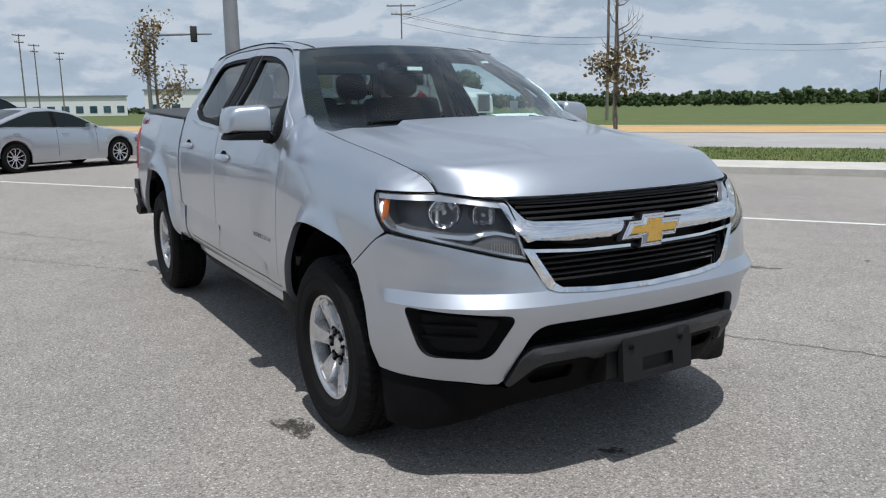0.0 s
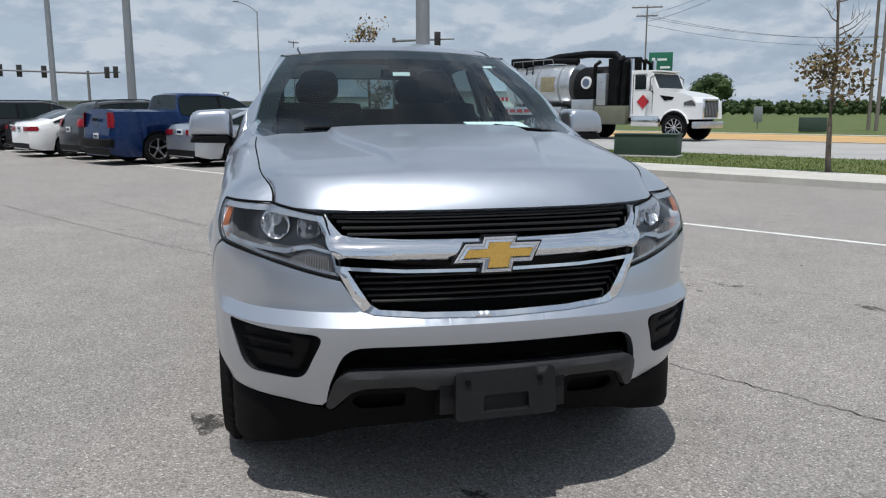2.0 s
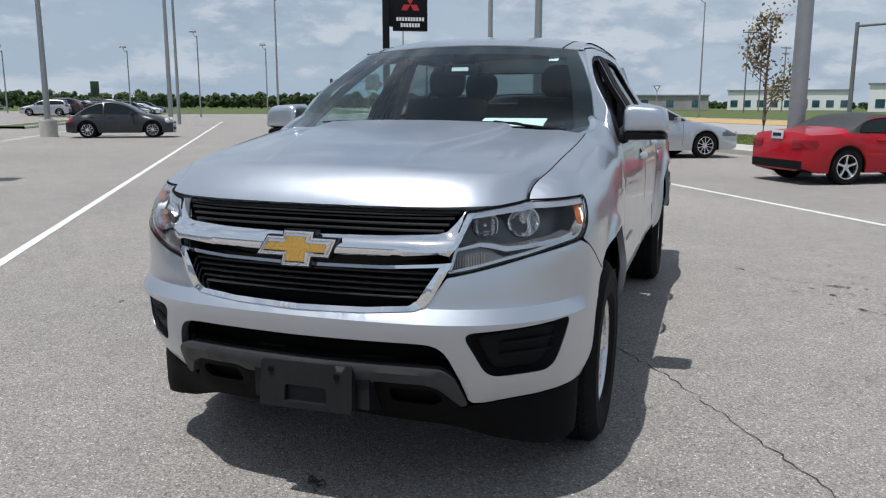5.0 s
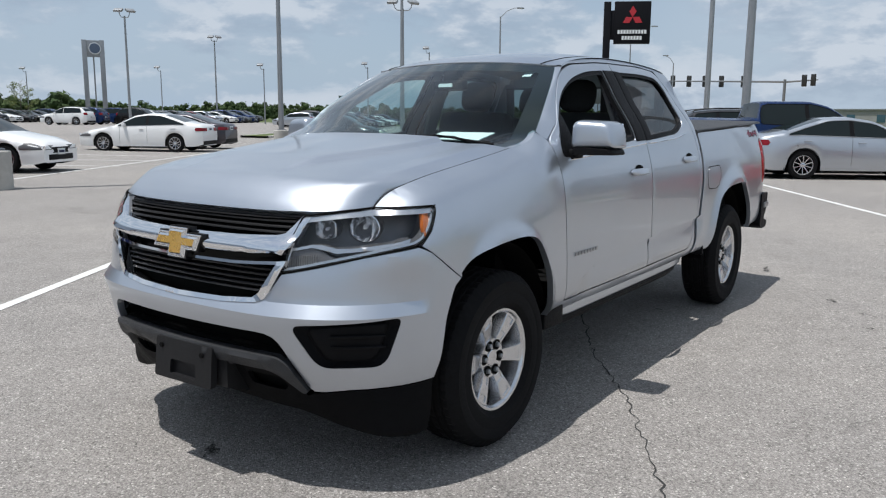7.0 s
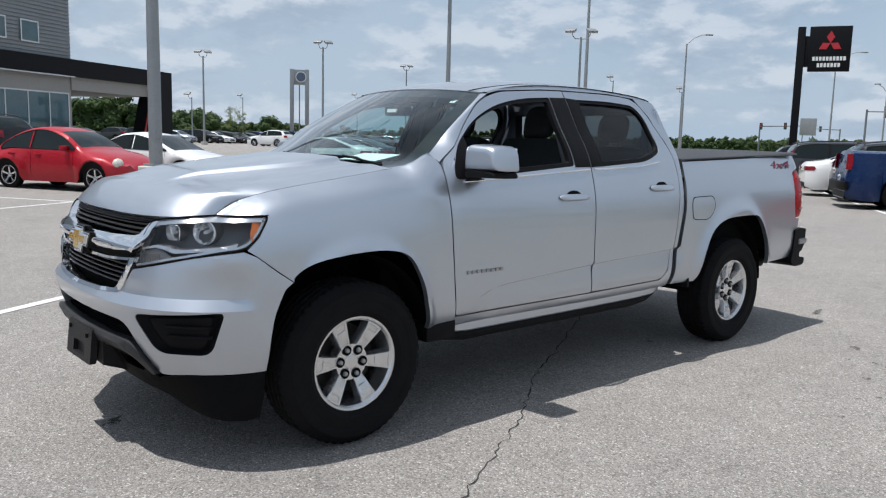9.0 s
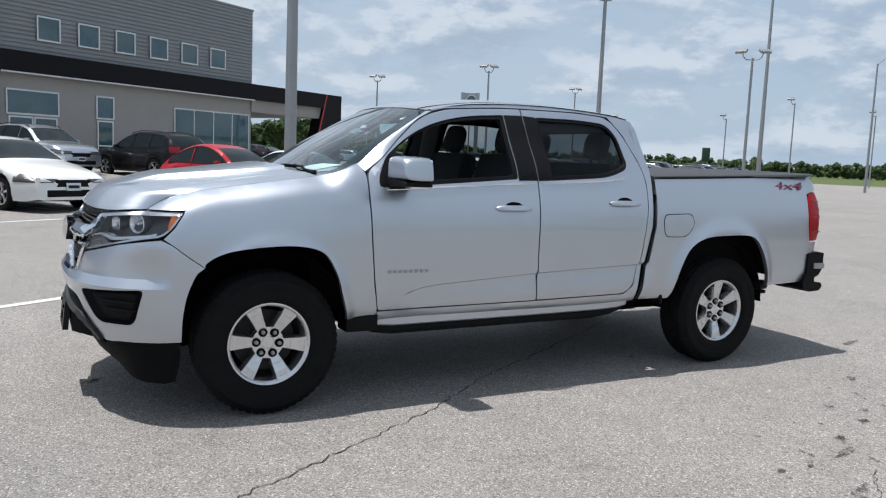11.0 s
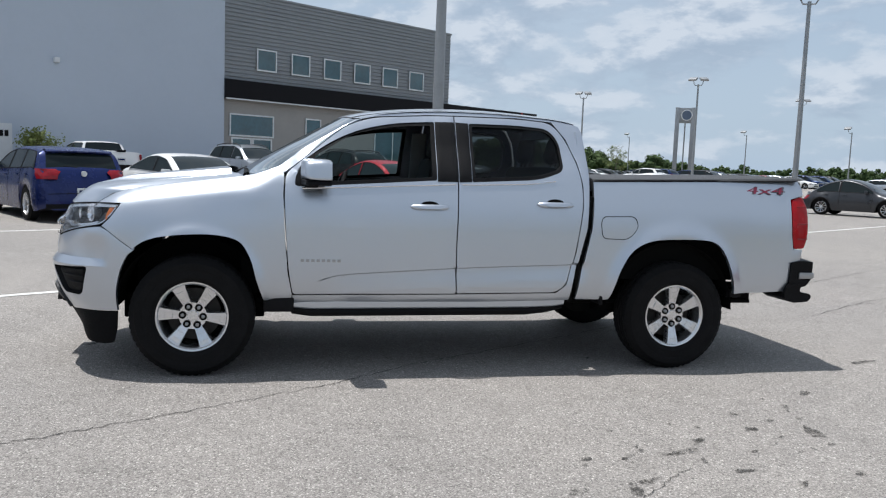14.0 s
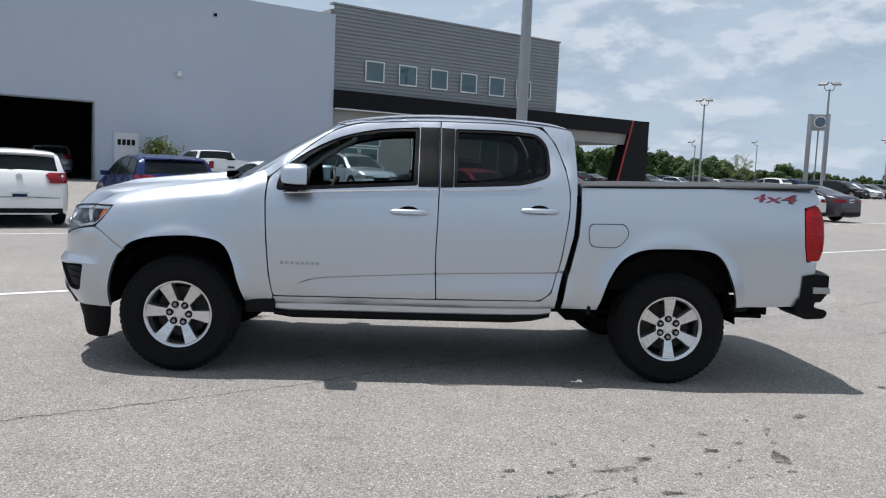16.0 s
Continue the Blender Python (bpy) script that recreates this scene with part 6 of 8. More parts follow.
# ---- parked cars ----
WHITEP = car_paint("white paint", (0.78, 0.78, 0.77), 0.0, 0.4, 0.01)
BLACKC = car_paint("black paint", (0.006, 0.006, 0.007), 0.1, 0.3, 0.05, 0.45, 0.2)
GREYC = car_paint("dark grey paint", (0.038, 0.040, 0.045), 0.35, 0.3, 0.05, 0.45, 0.25)
SILVERC = car_paint("light silver paint", (0.50, 0.53, 0.57), 0.78, 0.30)
REDC = car_paint("red paint", (0.36, 0.003, 0.013), 0.1, 0.35, 0.03, 0.5, 0.25)
DKREDC = car_paint("dark red paint", (0.10, 0.006, 0.010), 0.3, 0.3, 0.05, 0.5, 0.3)
DUSKC = car_paint("dusky grey paint", (0.055, 0.050, 0.060), 0.5, 0.3, 0.05, 0.4, 0.3)
BLUEC = car_paint("dark blue paint", (0.008, 0.018, 0.095), 0.35, 0.26, 0.05, 0.3, 0.25)
NAVYC = car_paint("navy paint", (0.005, 0.022, 0.085), 0.3, 0.26, 0.05, 0.3, 0.22)
PALELENS = material("pale round lens", (0.62, 0.60, 0.52), 0.25, 0.1, 0.6)
CARGLASS = material("car window glass", (0.010, 0.015, 0.016), 0.06, 0.0, 0.0, spec=0.25)
CARLAMP = material("dark red car lens", (0.20, 0.004, 0.010), 0.22, 0.0, 0.2, spec=0.3, vary=0.25, scale=14)
PLATE = material("number plate", (0.60, 0.62, 0.62), 0.5)
WHEELS = {}

SEDAN = dict(bright=True, tail=(.79, .92, .42, .28), L=4.85, W=1.86, prof=[(0, .55), (.03, .68), (.35, .80), (.9, .91), (1.25, .97), (1.45, 1.01), (2.2, 1.375), (2.75, 1.455), (3.25, 1.435), (3.75, 1.28), (4.25, 1.105), (4.55, 1.07), (4.80, 1.03), (4.85, .90)],
             belt=[(0, .62), (1.2, .92), (3.9, 1.00), (4.85, .96)], ws=(1.42, 2.28), rw=(3.35, 4.15), side=(1.75, 3.95), pil=(2.72,), axles=(.98, 3.79), r=.335)
SUV = dict(rails=True, tail=(.94, 1.16, .22, .22), L=4.65, W=1.88, prof=[(0, .62), (.04, .82), (.4, .98), (1.0, 1.05), (1.25, 1.09), (1.95, 1.53), (2.5, 1.67), (3.4, 1.67), (4.1, 1.60), (4.45, 1.28), (4.60, 1.08), (4.65, .80)],
           belt=[(0, .7), (1.2, 1.03), (4.3, 1.12), (4.65, 1.0)], ws=(1.24, 2.0), rw=(4.12, 4.46), side=(1.55, 4.0), pil=(2.45, 3.35), axles=(.92, 3.62), r=.36)
VAN = dict(rails=True, tail=(.96, 1.38, .10, .12), L=5.15, W=1.98, prof=[(0, .6), (.05, .82), (.5, .98), (.95, 1.08), (1.1, 1.13), (2.0, 1.60), (2.6, 1.73), (4.2, 1.72), (4.75, 1.64), (5.0, 1.20), (5.12, .95), (5.15, .75)],
           belt=[(0, .7), (1.0, 1.05), (4.8, 1.10), (5.15, 1.0)], ws=(1.1, 2.05), rw=(4.78, 5.0), side=(1.5, 4.72), pil=(2.45, 3.6), axles=(1.0, 4.05), r=.35)
HATCH = dict(plate=.60, valance=.36, hatch=True, tail=(.84, 1.04, .25, .22), L=4.25, W=1.79, prof=[(0, .55), (.04, .72), (.4, .86), (.95, .97), (1.12, 1.01), (1.85, 1.39), (2.35, 1.48), (3.2, 1.475), (3.72, 1.445), (3.90, 1.41), (4.08, 1.06), (4.19, .98), (4.235, .86), (4.25, .6)],
             belt=[(0, .62), (1.1, .94), (3.8, 1.03), (4.25, .88)], ws=(1.1, 1.95), rw=(3.91, 4.08), side=(1.42, 3.70), pil=(2.3, 3.1), axles=(.88, 3.46), r=.325)
BEETLE = dict(round=True, tail=(.62, .80, .22, .2), L=4.15, W=1.70, prof=spline([(0, .46), (.05, .58), (.28, .76), (.62, .89), (.98, .965), (1.22, 1.01), (1.62, 1.27), (2.05, 1.44), (2.45, 1.50), (2.85, 1.45), (3.25, 1.30), (3.62, 1.07), (3.92, .84), (4.10, .66), (4.15, .52)], 4),
              belt=[(0, .50), (.5, .80), (1.2, .93), (3.2, .96), (3.6, .90), (4.15, .58)], ws=(1.26, 1.92), rw=(2.95, 3.5), side=(1.48, 3.35), pil=(2.62,), axles=(.80, 3.32), r=.335)
CABRIO = dict(tail=(.72, .88, .35, .25), L=4.45, W=1.79, prof=[(0, .52), (.04, .68), (.4, .82), (1.0, .93), (1.2, .97), (1.95, 1.34), (2.45, 1.44), (2.9, 1.40), (3.5, 1.12), (4.0, 1.04), (4.38, .98), (4.45, .8)],
              belt=[(0, .6), (1.1, .90), (3.4, .97), (4.45, .92)], ws=(1.18, 2.02), rw=(2.95, 3.45), side=(1.5, 3.2), pil=(2.5,), axles=(.90, 3.48), r=.335)
ROADSTER = dict(soft=True, tail=(.64, .78, .3, .22), L=4.0, W=1.72, prof=[(0, .48), (.05, .62), (.5, .76), (1.2, .86), (1.45, .89), (2.0, 1.20), (2.4, 1.245), (2.75, 1.20), (3.15, .98), (3.5, .94), (3.92, .90), (4.0, .75)],
                belt=[(0, .56), (1.3, .83), (3.1, .90), (4.0, .86)], ws=(1.42, 2.05), rw=(2.76, 3.12), side=(1.68, 2.75), pil=(), axles=(.84, 3.17), r=.315)
PICKUP = dict(bumper=True, tail=(.96, 1.34, .10, .12), L=5.85, W=2.03, prof=[(0, .7), (.05, .98), (.4, 1.14), (1.2, 1.20), (1.45, 1.24), (2.1, 1.72), (2.6, 1.86), (3.75, 1.86), (3.95, 1.80), (4.02, 1.42), (4.05, 1.40), (5.75, 1.42), (5.83, 1.38), (5.85, .80)],
              belt=[(0, .8), (1.3, 1.16), (3.9, 1.24), (4.05, 1.36), (5.85, 1.36)], ws=(1.44, 2.2), rw=(3.93, 4.02), side=(1.75, 3.78), pil=(2.75,), axles=(1.0, 4.64), r=.40)

COMPACT = dict(PICKUP, L=5.2, W=1.78, r=.34, axles=(.9, 4.1), tail=(.80, 1.06, .10, .12), prof=[(x * .889, z * .80) for x, z in PICKUP["prof"]], belt=[(x * .889, z * .80) for x, z in PICKUP["belt"]],
               ws=(1.28, 1.96), rw=(3.49, 3.57), side=(1.55, 3.36), pil=(2.44,))


def wheel_mesh(r, kind):
    """Shared tyre and rim meshes; own z points outwards."""
    key = (r, kind)
    if key in WHEELS:
        return WHEELS[key]
    bm = bmesh.new()
    rr = r * .67
    add_open_lathe(bm, [(rr, -.09), (rr + .02, -.10), (r - .03, -.10), (r, -.075), (r, .075), (r - .03, .10), (rr + .02, .10), (rr, .085)], 36)
    ty = bpy.data.meshes.new("tyre")
    fix_mesh(bm, ty, RUBBER)
    bm = bmesh.new()
    add_open_lathe(bm, [(rr - .012, -.08), (rr, .06), (rr + .004, .088), (rr - .012, .088), (rr - .022, .05), (rr - .03, -.08)], 36)
    n = {"five": 5, "ten": 10, "seven": 7}[kind]
    for k in range(n):
        m = pose(0, 0, 0, 0, 0, 360 * k / n)
        w = .30 * rr * 5 / n
        add_grid(bm, [[m @ Vector(p) for p in ((q, -hw, z - .03), (q, -hw * .8, z), (q, hw * .8, z), (q, hw, z - .03))] for q, hw, z in ((.03, w * .45, .055), (rr * .5, w * .36, .066), (rr - .015, w * .46, .076))])
    add_open_lathe(bm, [(.055, .0), (.055, .058), (.03, .066), (.001, .067)], 20)
    ri = bpy.data.meshes.new("rim")
    fix_mesh(bm, ri, ALLOY)
    # near-black disc that paints the shade behind the spokes
    bm = bmesh.new()
    add_open_lathe(bm, [(rr - .02, -.02), (.001, -.02)], 24)
    ba = bpy.data.meshes.new("brake_disc")
    fix_mesh(bm, ba, VOID)
    WHEELS[key] = (ty, ri, ba)
    return WHEELS[key]


def add_open_lathe(bm, profile, seg):
    rows = [[(r * math.cos(k * math.tau / seg), r * math.sin(k * math.tau / seg), h) for k in range(seg)] for r, h in profile]
    add_grid(bm, rows, closed=True)


def fix_mesh(bm, me, mat):
    bmesh.ops.remove_doubles(bm, verts=bm.verts, dist=1e-5)
    bmesh.ops.recalc_face_normals(bm, faces=bm.faces)
    for f in bm.faces:
        f.smooth = True
    for e in bm.edges:
        if len(e.link_faces) == 2 and e.calc_face_angle(0) > radians(35):
            e.smooth = False
    bm.to_mesh(me)
    bm.free()
    me.materials.append(mat)


def car(name, label, spec, paint, at, category="car", group="parked cars", rims="five", lamps="wide", under=BLACKP):
    """A parked car: lofted body, its panes, lamps, mirrors, plate and wheels. It faces -y of its pose."""
    th = thing(name, label, category, group, at)
    L, W, axles, r = spec["L"], spec["W"], spec["axles"], spec["r"]
    ra = r + .055
    # the roofline, its corners eased
    tx = np.linspace(0, L, 241)
    raw = np.interp(tx, *np.array(spec["prof"]).T)
    n = 14
    kern = np.exp(-.5 * (np.arange(-n, n + 1) * (L / 240) / .085) ** 2)
    even = np.convolve(np.concatenate([np.full(n, raw[0]), raw, np.full(n, raw[-1])]), kern / kern.sum(), "valid")
    stop = spec["side"][1] if spec.get("bumper") else L
    ease = smoothstep(tx, .05, .3) * (1 - smoothstep(tx, stop - .35, stop - .1))
    tz = raw + (even - raw) * ease
    roofline = lambda x: float(np.interp(x, tx, tz))
    xs = set(np.linspace(0, L, 46).round(3))
    for ax in axles:
        xs |= {round(ax + ra * math.cos(math.pi * k / 12), 3) for k in range(13)}
    for k in (*spec["ws"], *spec["rw"], *spec["side"], *(p + d for p in spec["pil"] for d in (-.06, .06))):
        xs.add(round(k, 3))
    xs = sorted(x for x in xs if 0 <= x <= L)
    clean = [xs[0]]
    for x in xs[1:]:
        if x - clean[-1] > .012:
            clean.append(x)
    xs = clean

    def ring(x):
        zt = roofline(x)
        zb = min(float(np.interp(x, *np.array(spec["belt"]).T)), zt - .04)
        e0, e1 = x / L, 1 - x / L
        w = W / 2 * (1 - .16 * max(0, 1 - e0 / .13) ** 2.2 - .17 * max(0, 1 - e1 / .10) ** 2.4)
        sill = .21 + .05 * max(0, 1 - e0 / .05) + .08 * max(0, 1 - e1 / .06)
        for ax in axles:
            if abs(x - ax) < ra:
                sill = max(sill, r + math.sqrt(max(0, ra * ra - (x - ax) ** 2)))
        flare = [max(0, 1 - ((x - ax) / .56) ** 2) ** .7 * .09 if spec.get("round") else 0 for ax in axles]
        fl = max(flare)
        tall = max(0, zt - zb)
        wg = w * .90 + (w * .065 - .42 * max(0, tall - .05)) * float(smoothstep(tall, .05, .16))
        z1, z2 = max(sill + .01, .34), max(sill + .03, .60)
        zb = max(zb, z2 + .03)
        return [(0, .20), (w * .80, min(sill, .24)), (w * .955 + fl, sill), (w * .985 + fl, z1), (w + fl, z2), (w * .985 + fl * .7, (z2 + zb) / 2 + .02), (w * .955, zb), (wg, max(zt - .055, zb + .01)), (wg * .86, max(zt - .012, zb + .015)), (wg * .45, zt + .008), (0, zt + .014)]

    rings = [ring(x) for x in xs]
    body, panes = bmesh.new(), {"windscreen": bmesh.new(), "rear_window": bmesh.new()}
    n = len(rings[0])
    for i in range(len(xs) - 1):
        xm = (xs[i] + xs[i + 1]) / 2
        for k in range(n - 1):
            for sgn in (1, -1):
                q = [(sgn * rings[i][k][0], xs[i], rings[i][k][1]), (sgn * rings[i][k + 1][0], xs[i], rings[i][k + 1][1]), (sgn * rings[i + 1][k + 1][0], xs[i + 1], rings[i + 1][k + 1][1]), (sgn * rings[i + 1][k][0], xs[i + 1], rings[i + 1][k][1])]
                target, mi = body, 0
                if k <= 1:
                    mi = 1
                elif spec.get("soft") and k >= 6 and spec["ws"][1] - .06 < xm < spec["rw"][1] + .05 and not (k == 6 and spec["side"][0] < xm < spec["side"][1]):
                    mi = 2
                elif k >= 7 and spec["ws"][0] < xm < spec["ws"][1]:
                    target = panes["windscreen"] if k >= 8 else body
                elif k >= 7 and spec["rw"][0] < xm < spec["rw"][1]:
                    target = panes["rear_window"] if k >= 8 else body
                vs = [target.verts.new(p) for p in (q if sgn < 0 else q[::-1])]
                f = target.faces.new(vs)
                f.material_index = mi
    for ring_, x in ((rings[0], xs[0]), (rings[-1], xs[-1])):
        body.faces.new([body.verts.new((p[0], x, p[1])) for p in ring_[1:]] + [body.verts.new((-p[0], x, p[1])) for p in reversed(ring_[1:-1])])
    bmesh.ops.remove_doubles(body, verts=body.verts, dist=1e-4)
    bmesh.ops.recalc_face_normals(body, faces=body.faces)
    part("body", body, [paint, under, TONNEAU], th, "", 48)
    for nm, bm in panes.items():
        part(nm, bm, CARGLASS, th)
    # seams, mirrors, lamps, plates
    rear = [p for p in reversed(spec["prof"]) if p[0] > L * .6]
    back_x = lambda z: float(np.interp(z, [p[1] for p in rear], [p[0] for p in rear]))

    def half_w(x, z):
        pts = ring(min(x, L))[2:9]
        return float(np.interp(z, [p[1] for p in pts], [p[0] for p in pts]))
    # side glass: from the belt to the roof rail, drawn to a point at the windscreen pillar
    end = spec["side"][1] + .10
    rake = 9.0 if spec.get("bumper") else 1.7
    span = []
    for x in np.arange(spec["ws"][0] + .10, end + .3, .035):
        tilt = abs(roofline(x + .05) - roofline(x - .05)) / .1
        lo = float(np.interp(x, *np.array(spec["belt"]).T)) + .03
        hi = min(roofline(x) - .062 * math.sqrt(1 + tilt * tilt) - .012, lo + (end + .12 - x) * rake)
        if hi - lo > .025:
            span.append((x, lo, hi))
    for sgn in (1, -1):
        at = lambda x, z, off: (sgn * (half_w(x, z) + off), x, z)
        cuts = [-1.0] + list(spec["pil"]) + [99.0]
        for c0, c1 in zip(cuts, cuts[1:]):
            bay = [q for q in span if c0 + .035 < q[0] < c1 - .035]
            if len(bay) > 1:
                bm = bmesh.new()
                add_grid(bm, [[at(x, lo + (hi - lo) * f, .006) for f in (0, .33, .67, 1)] for x, lo, hi in bay], flip=sgn > 0)
                part("side_window", bm, CARGLASS, th, "", 60)
        for p in spec["pil"]:
            near = [q for q in span if abs(q[0] - p) < .06]
            if len(near) > 1:
                bm = bmesh.new()
                add_grid(bm, [[at(x, lo + (hi - lo) * f, .004) for f in (0, .5, 1)] for x, lo, hi in near], flip=sgn > 0)
                part("pillar_trim", bm, BLACKP, th, "", 60)
        if len(span) > 2:
            bm = bmesh.new()
            loop = [at(x, lo, .007) for x, lo, hi in span] + [at(x, hi, .007) for x, lo, hi in reversed(span)]
            add_tube(bm, loop + loop[:1], .0085, 5)
            part("window_trim", bm, BADGEGREY if spec.get("bright") else BLACKP, th)
    fore = [p for p in spec["prof"] if p[0] < L * .25]
    front_x = lambda z: float(np.interp(z, [p[1] for p in fore], [p[0] for p in fore]))
    top_z = lambda x: float(np.interp(x, [p[0] for p in fore], [p[1] for p in fore]))
    lamp_z = spec["prof"][0][1] + .03
    bm = bmesh.new()
    wv = ring(L - .03)[4][0]
    add_grid(bm, [[(c * (wv - .03), L + .012 - .01 * abs(c) ** 3, z) for c in np.linspace(-1, 1, 9)] for z in (.27, .31, spec.get("valance", .42))], flip=True)
    add_grid(bm, [[(c * (wv - .03), L + .012 - .01 * abs(c) ** 3, .27) for c in np.linspace(-1, 1, 9)], [(c * (wv - .06), L - .12, .24) for c in np.linspace(-1, 1, 9)]])
    part("rear_valance", bm, BLACKP, th)
    for sgn in (1, -1):
        for p in (spec["side"][0] - .1, *spec["pil"]):
            bm = bmesh.new()
            rr_ = ring(p)
            add_tube(bm, [(sgn * (rr_[k][0] + .001), p, rr_[k][1]) for k in (3, 4, 5, 6)], .004, 4)
            part("door_seam", bm, VOID, th)
        bm = bmesh.new()
        m0 = ring(spec["side"][0] + .12)[6]
        add_box(bm, -.10, -.06, -.055, .10, .06, .06, .03, m=Matrix.Translation((sgn * (m0[0] + .07), spec["side"][0] + .10, m0[1] + .07)))
        part("door_mirror", bm, paint, th)
        zt, zh = spec["prof"][-1][1], float(np.interp(.12, *np.array(spec["prof"]).T))
        t0, t1, inn, along = spec["tail"]
        bm = bmesh.new()
        rows = []
        for z in np.linspace(t0, t1, 5):
            xb = back_x(z)
            taper = along * (1 - .35 * abs(z - (t0 + t1) / 2) / (t1 - t0))
            row = [(sgn * (half_w(x, z) + .009), x, z) for x in (xb - taper, xb - taper * .7, xb - taper * .4, xb - .05)]
            wz = half_w(xb - .04, z)
            row += [(sgn * (wz - .012), xb - .012, z)] + [(sgn * (wz - k), xb + .012, z) for k in (.05, inn * .6, inn)]
            rows.append(row)
        add_grid(bm, rows, flip=sgn > 0)
        part("tail_lamp", bm, CARLAMP, th, "", 50)
        # headlamp wraps the front corner and follows the bonnet's edge
        if spec.get("round"):
            bm = bmesh.new()
            p0 = Vector((sgn * (half_w(.34, .70) - .085), .185, .70))
            mm = Matrix.Translation(p0) @ Vector((sgn * .42, -1, .45)).to_track_quat("Z", "Y").to_matrix().to_4x4()
            add_lathe(bm, [(.125, -.06), (.122, -.01), (.108, .022), (.07, .045), (.0005, .054)], mm, 24, caps=False)
            part("headlamp", bm, PALELENS, th, "", 60)
        bm = bmesh.new()
        rows = []
        for f in np.linspace(0, 1, 5):
            row = []
            for x in (.52, .40, .28, .16, .08):
                z = lamp_z + (min(top_z(x) - .05, lamp_z + .17) - lamp_z) * f * (1 if x < .45 else .55)
                row.append((sgn * (half_w(x, z) + .008), x, z))
            z = lamp_z + (min(top_z(.05) - .03, lamp_z + .12) - lamp_z) * f
            wz = half_w(.06, z)
            row += [(sgn * (wz - k), front_x(z) - .012 + .02 * (k < .05), z) for k in (.02, .10, .24, .40)]
            rows.append(row)
        if not spec.get("round"):
            add_grid(bm, rows, flip=sgn < 0)
            part("headlamp", bm, GREYLENS, th, "", 50)
        bm = bmesh.new()
        if not spec.get("round"):
            p0 = half_w(.30, lamp_z + .05)
            add_rod(bm, (sgn * (p0 - .16), .02 + front_x(lamp_z + .05), lamp_z + .05), (sgn * (p0 - .16), front_x(lamp_z + .05) - .022, lamp_z + .05), .05, seg=14)
            part("lamp_reflector", bm, CHROME, th)
        # door handles
        for p in (*spec["pil"], spec["side"][1]):
            if p - spec["side"][0] > .5:
                hx = p - .22
                hb = ring(hx)
                hz = hb[6][1] - .10
                bm = bmesh.new()
                add_box(bm, -.012, -.09, -.014, .016, .09, .014, .008, m=Matrix.Translation((sgn * (half_w(hx, hz) + .012), hx, hz)))
                part("door_handle", bm, paint, th)
        for ax in axles:
            hub = new("wheel")
            hub.empty_display_size = .1
            hub.parent = th
            hub.matrix_basis = Matrix.Translation((sgn * (W / 2 - .115), ax, r)) @ pose(0, 0, 0, 0, 90 * sgn)
            for me, nm in zip(wheel_mesh(r, rims), ("tyre", "rim", "brake_disc")):
                o = new(nm, me)
                o.parent = hub
    for y0, zz in ((-.012, .50), (L + .004, spec.get("plate", .86) if lamps != "tall" else .74)):
        bm = bmesh.new()
        add_box(bm, -.155, y0 - .012, zz - .075, .155, y0 + .012, zz + .075, .005)
        pl = part("number_plate", bm, PLATE, th)
        bm = bmesh.new()
        yy = y0 + (-.014 if y0 < 1 else .014)
        add_box(bm, -.12, yy - .002, zz - .028, .12, yy + .002, zz + .032)
        part("plate_bar", bm, NAVYC, pl)
    bm = bmesh.new()
    add_box(bm, -W * .30, -.012, .30, W * .30, .03, .44, .02)
    part("lower_grille", bm, BLACKP, th)
    if spec.get("rails"):
        for sgn in (1, -1):
            bm = bmesh.new()
            line = []
            for x in np.linspace(spec["ws"][1] + .15, spec["rw"][0] - .1, 9):
                q = ring(x)[8]
                line.append((sgn * q[0], x, q[1] + .05))
            ends = [(line[0][0], line[0][1] - .05, line[0][2] - .05)], [(line[-1][0], line[-1][1] + .05, line[-1][2] - .05)]
            add_tube(bm, ends[0] + line + ends[1], .02, 6)
            part("roof_rail", bm, GREYP, th)
    if spec.get("hatch"):
        # roof-edge spoiler, round tailgate emblem, wiper, dark lower bumper
        xr = spec["rw"][0]
        bm = bmesh.new()
        rows = []
        for c in np.linspace(-1, 1, 13):
            q = ring(xr - .14)
            wy = c * (q[8][0] + .02)
            zt = float(np.interp(xr - .14, *np.array(spec["prof"]).T)) - .02 * c * c
            rows.append([(wy, xr - .16, zt + .006), (wy, xr - .02, zt + .004), (wy, xr + .085 - .05 * c * c, zt - .035), (wy, xr + .075 - .05 * c * c, zt - .060), (wy, xr - .02, zt - .055)])
        add_grid(bm, rows, flip=True)
        bmesh.ops.recalc_face_normals(bm, faces=bm.faces)
        part("roof_spoiler", bm, paint, th, "", 40)
        bm = bmesh.new()
        xe = back_x(.955)
        add_rod(bm, (0, xe - .03, .955), (0, xe + .003, .955), .055, seg=20)
        part("tailgate_emblem", bm, ALUFRAME, th)
        bm = bmesh.new()
        add_tube(bm, [(0, back_x(1.05) + .01, 1.05), (.20, back_x(1.10) + .012, 1.085), (.36, back_x(1.11) + .012, 1.10)], .010, 5)
        part("rear_wiper", bm, BLACKP, th)
        for sgn in (1, -1):
            bm = bmesh.new()
            add_tube(bm, [(sgn * c * (wv - .03), L + .016 - .02 * c ** 4, .575 - .02 * c) for c in (.15, .4, .7, .95)], .006, 5)
            part("bumper_seam", bm, VOID, th)
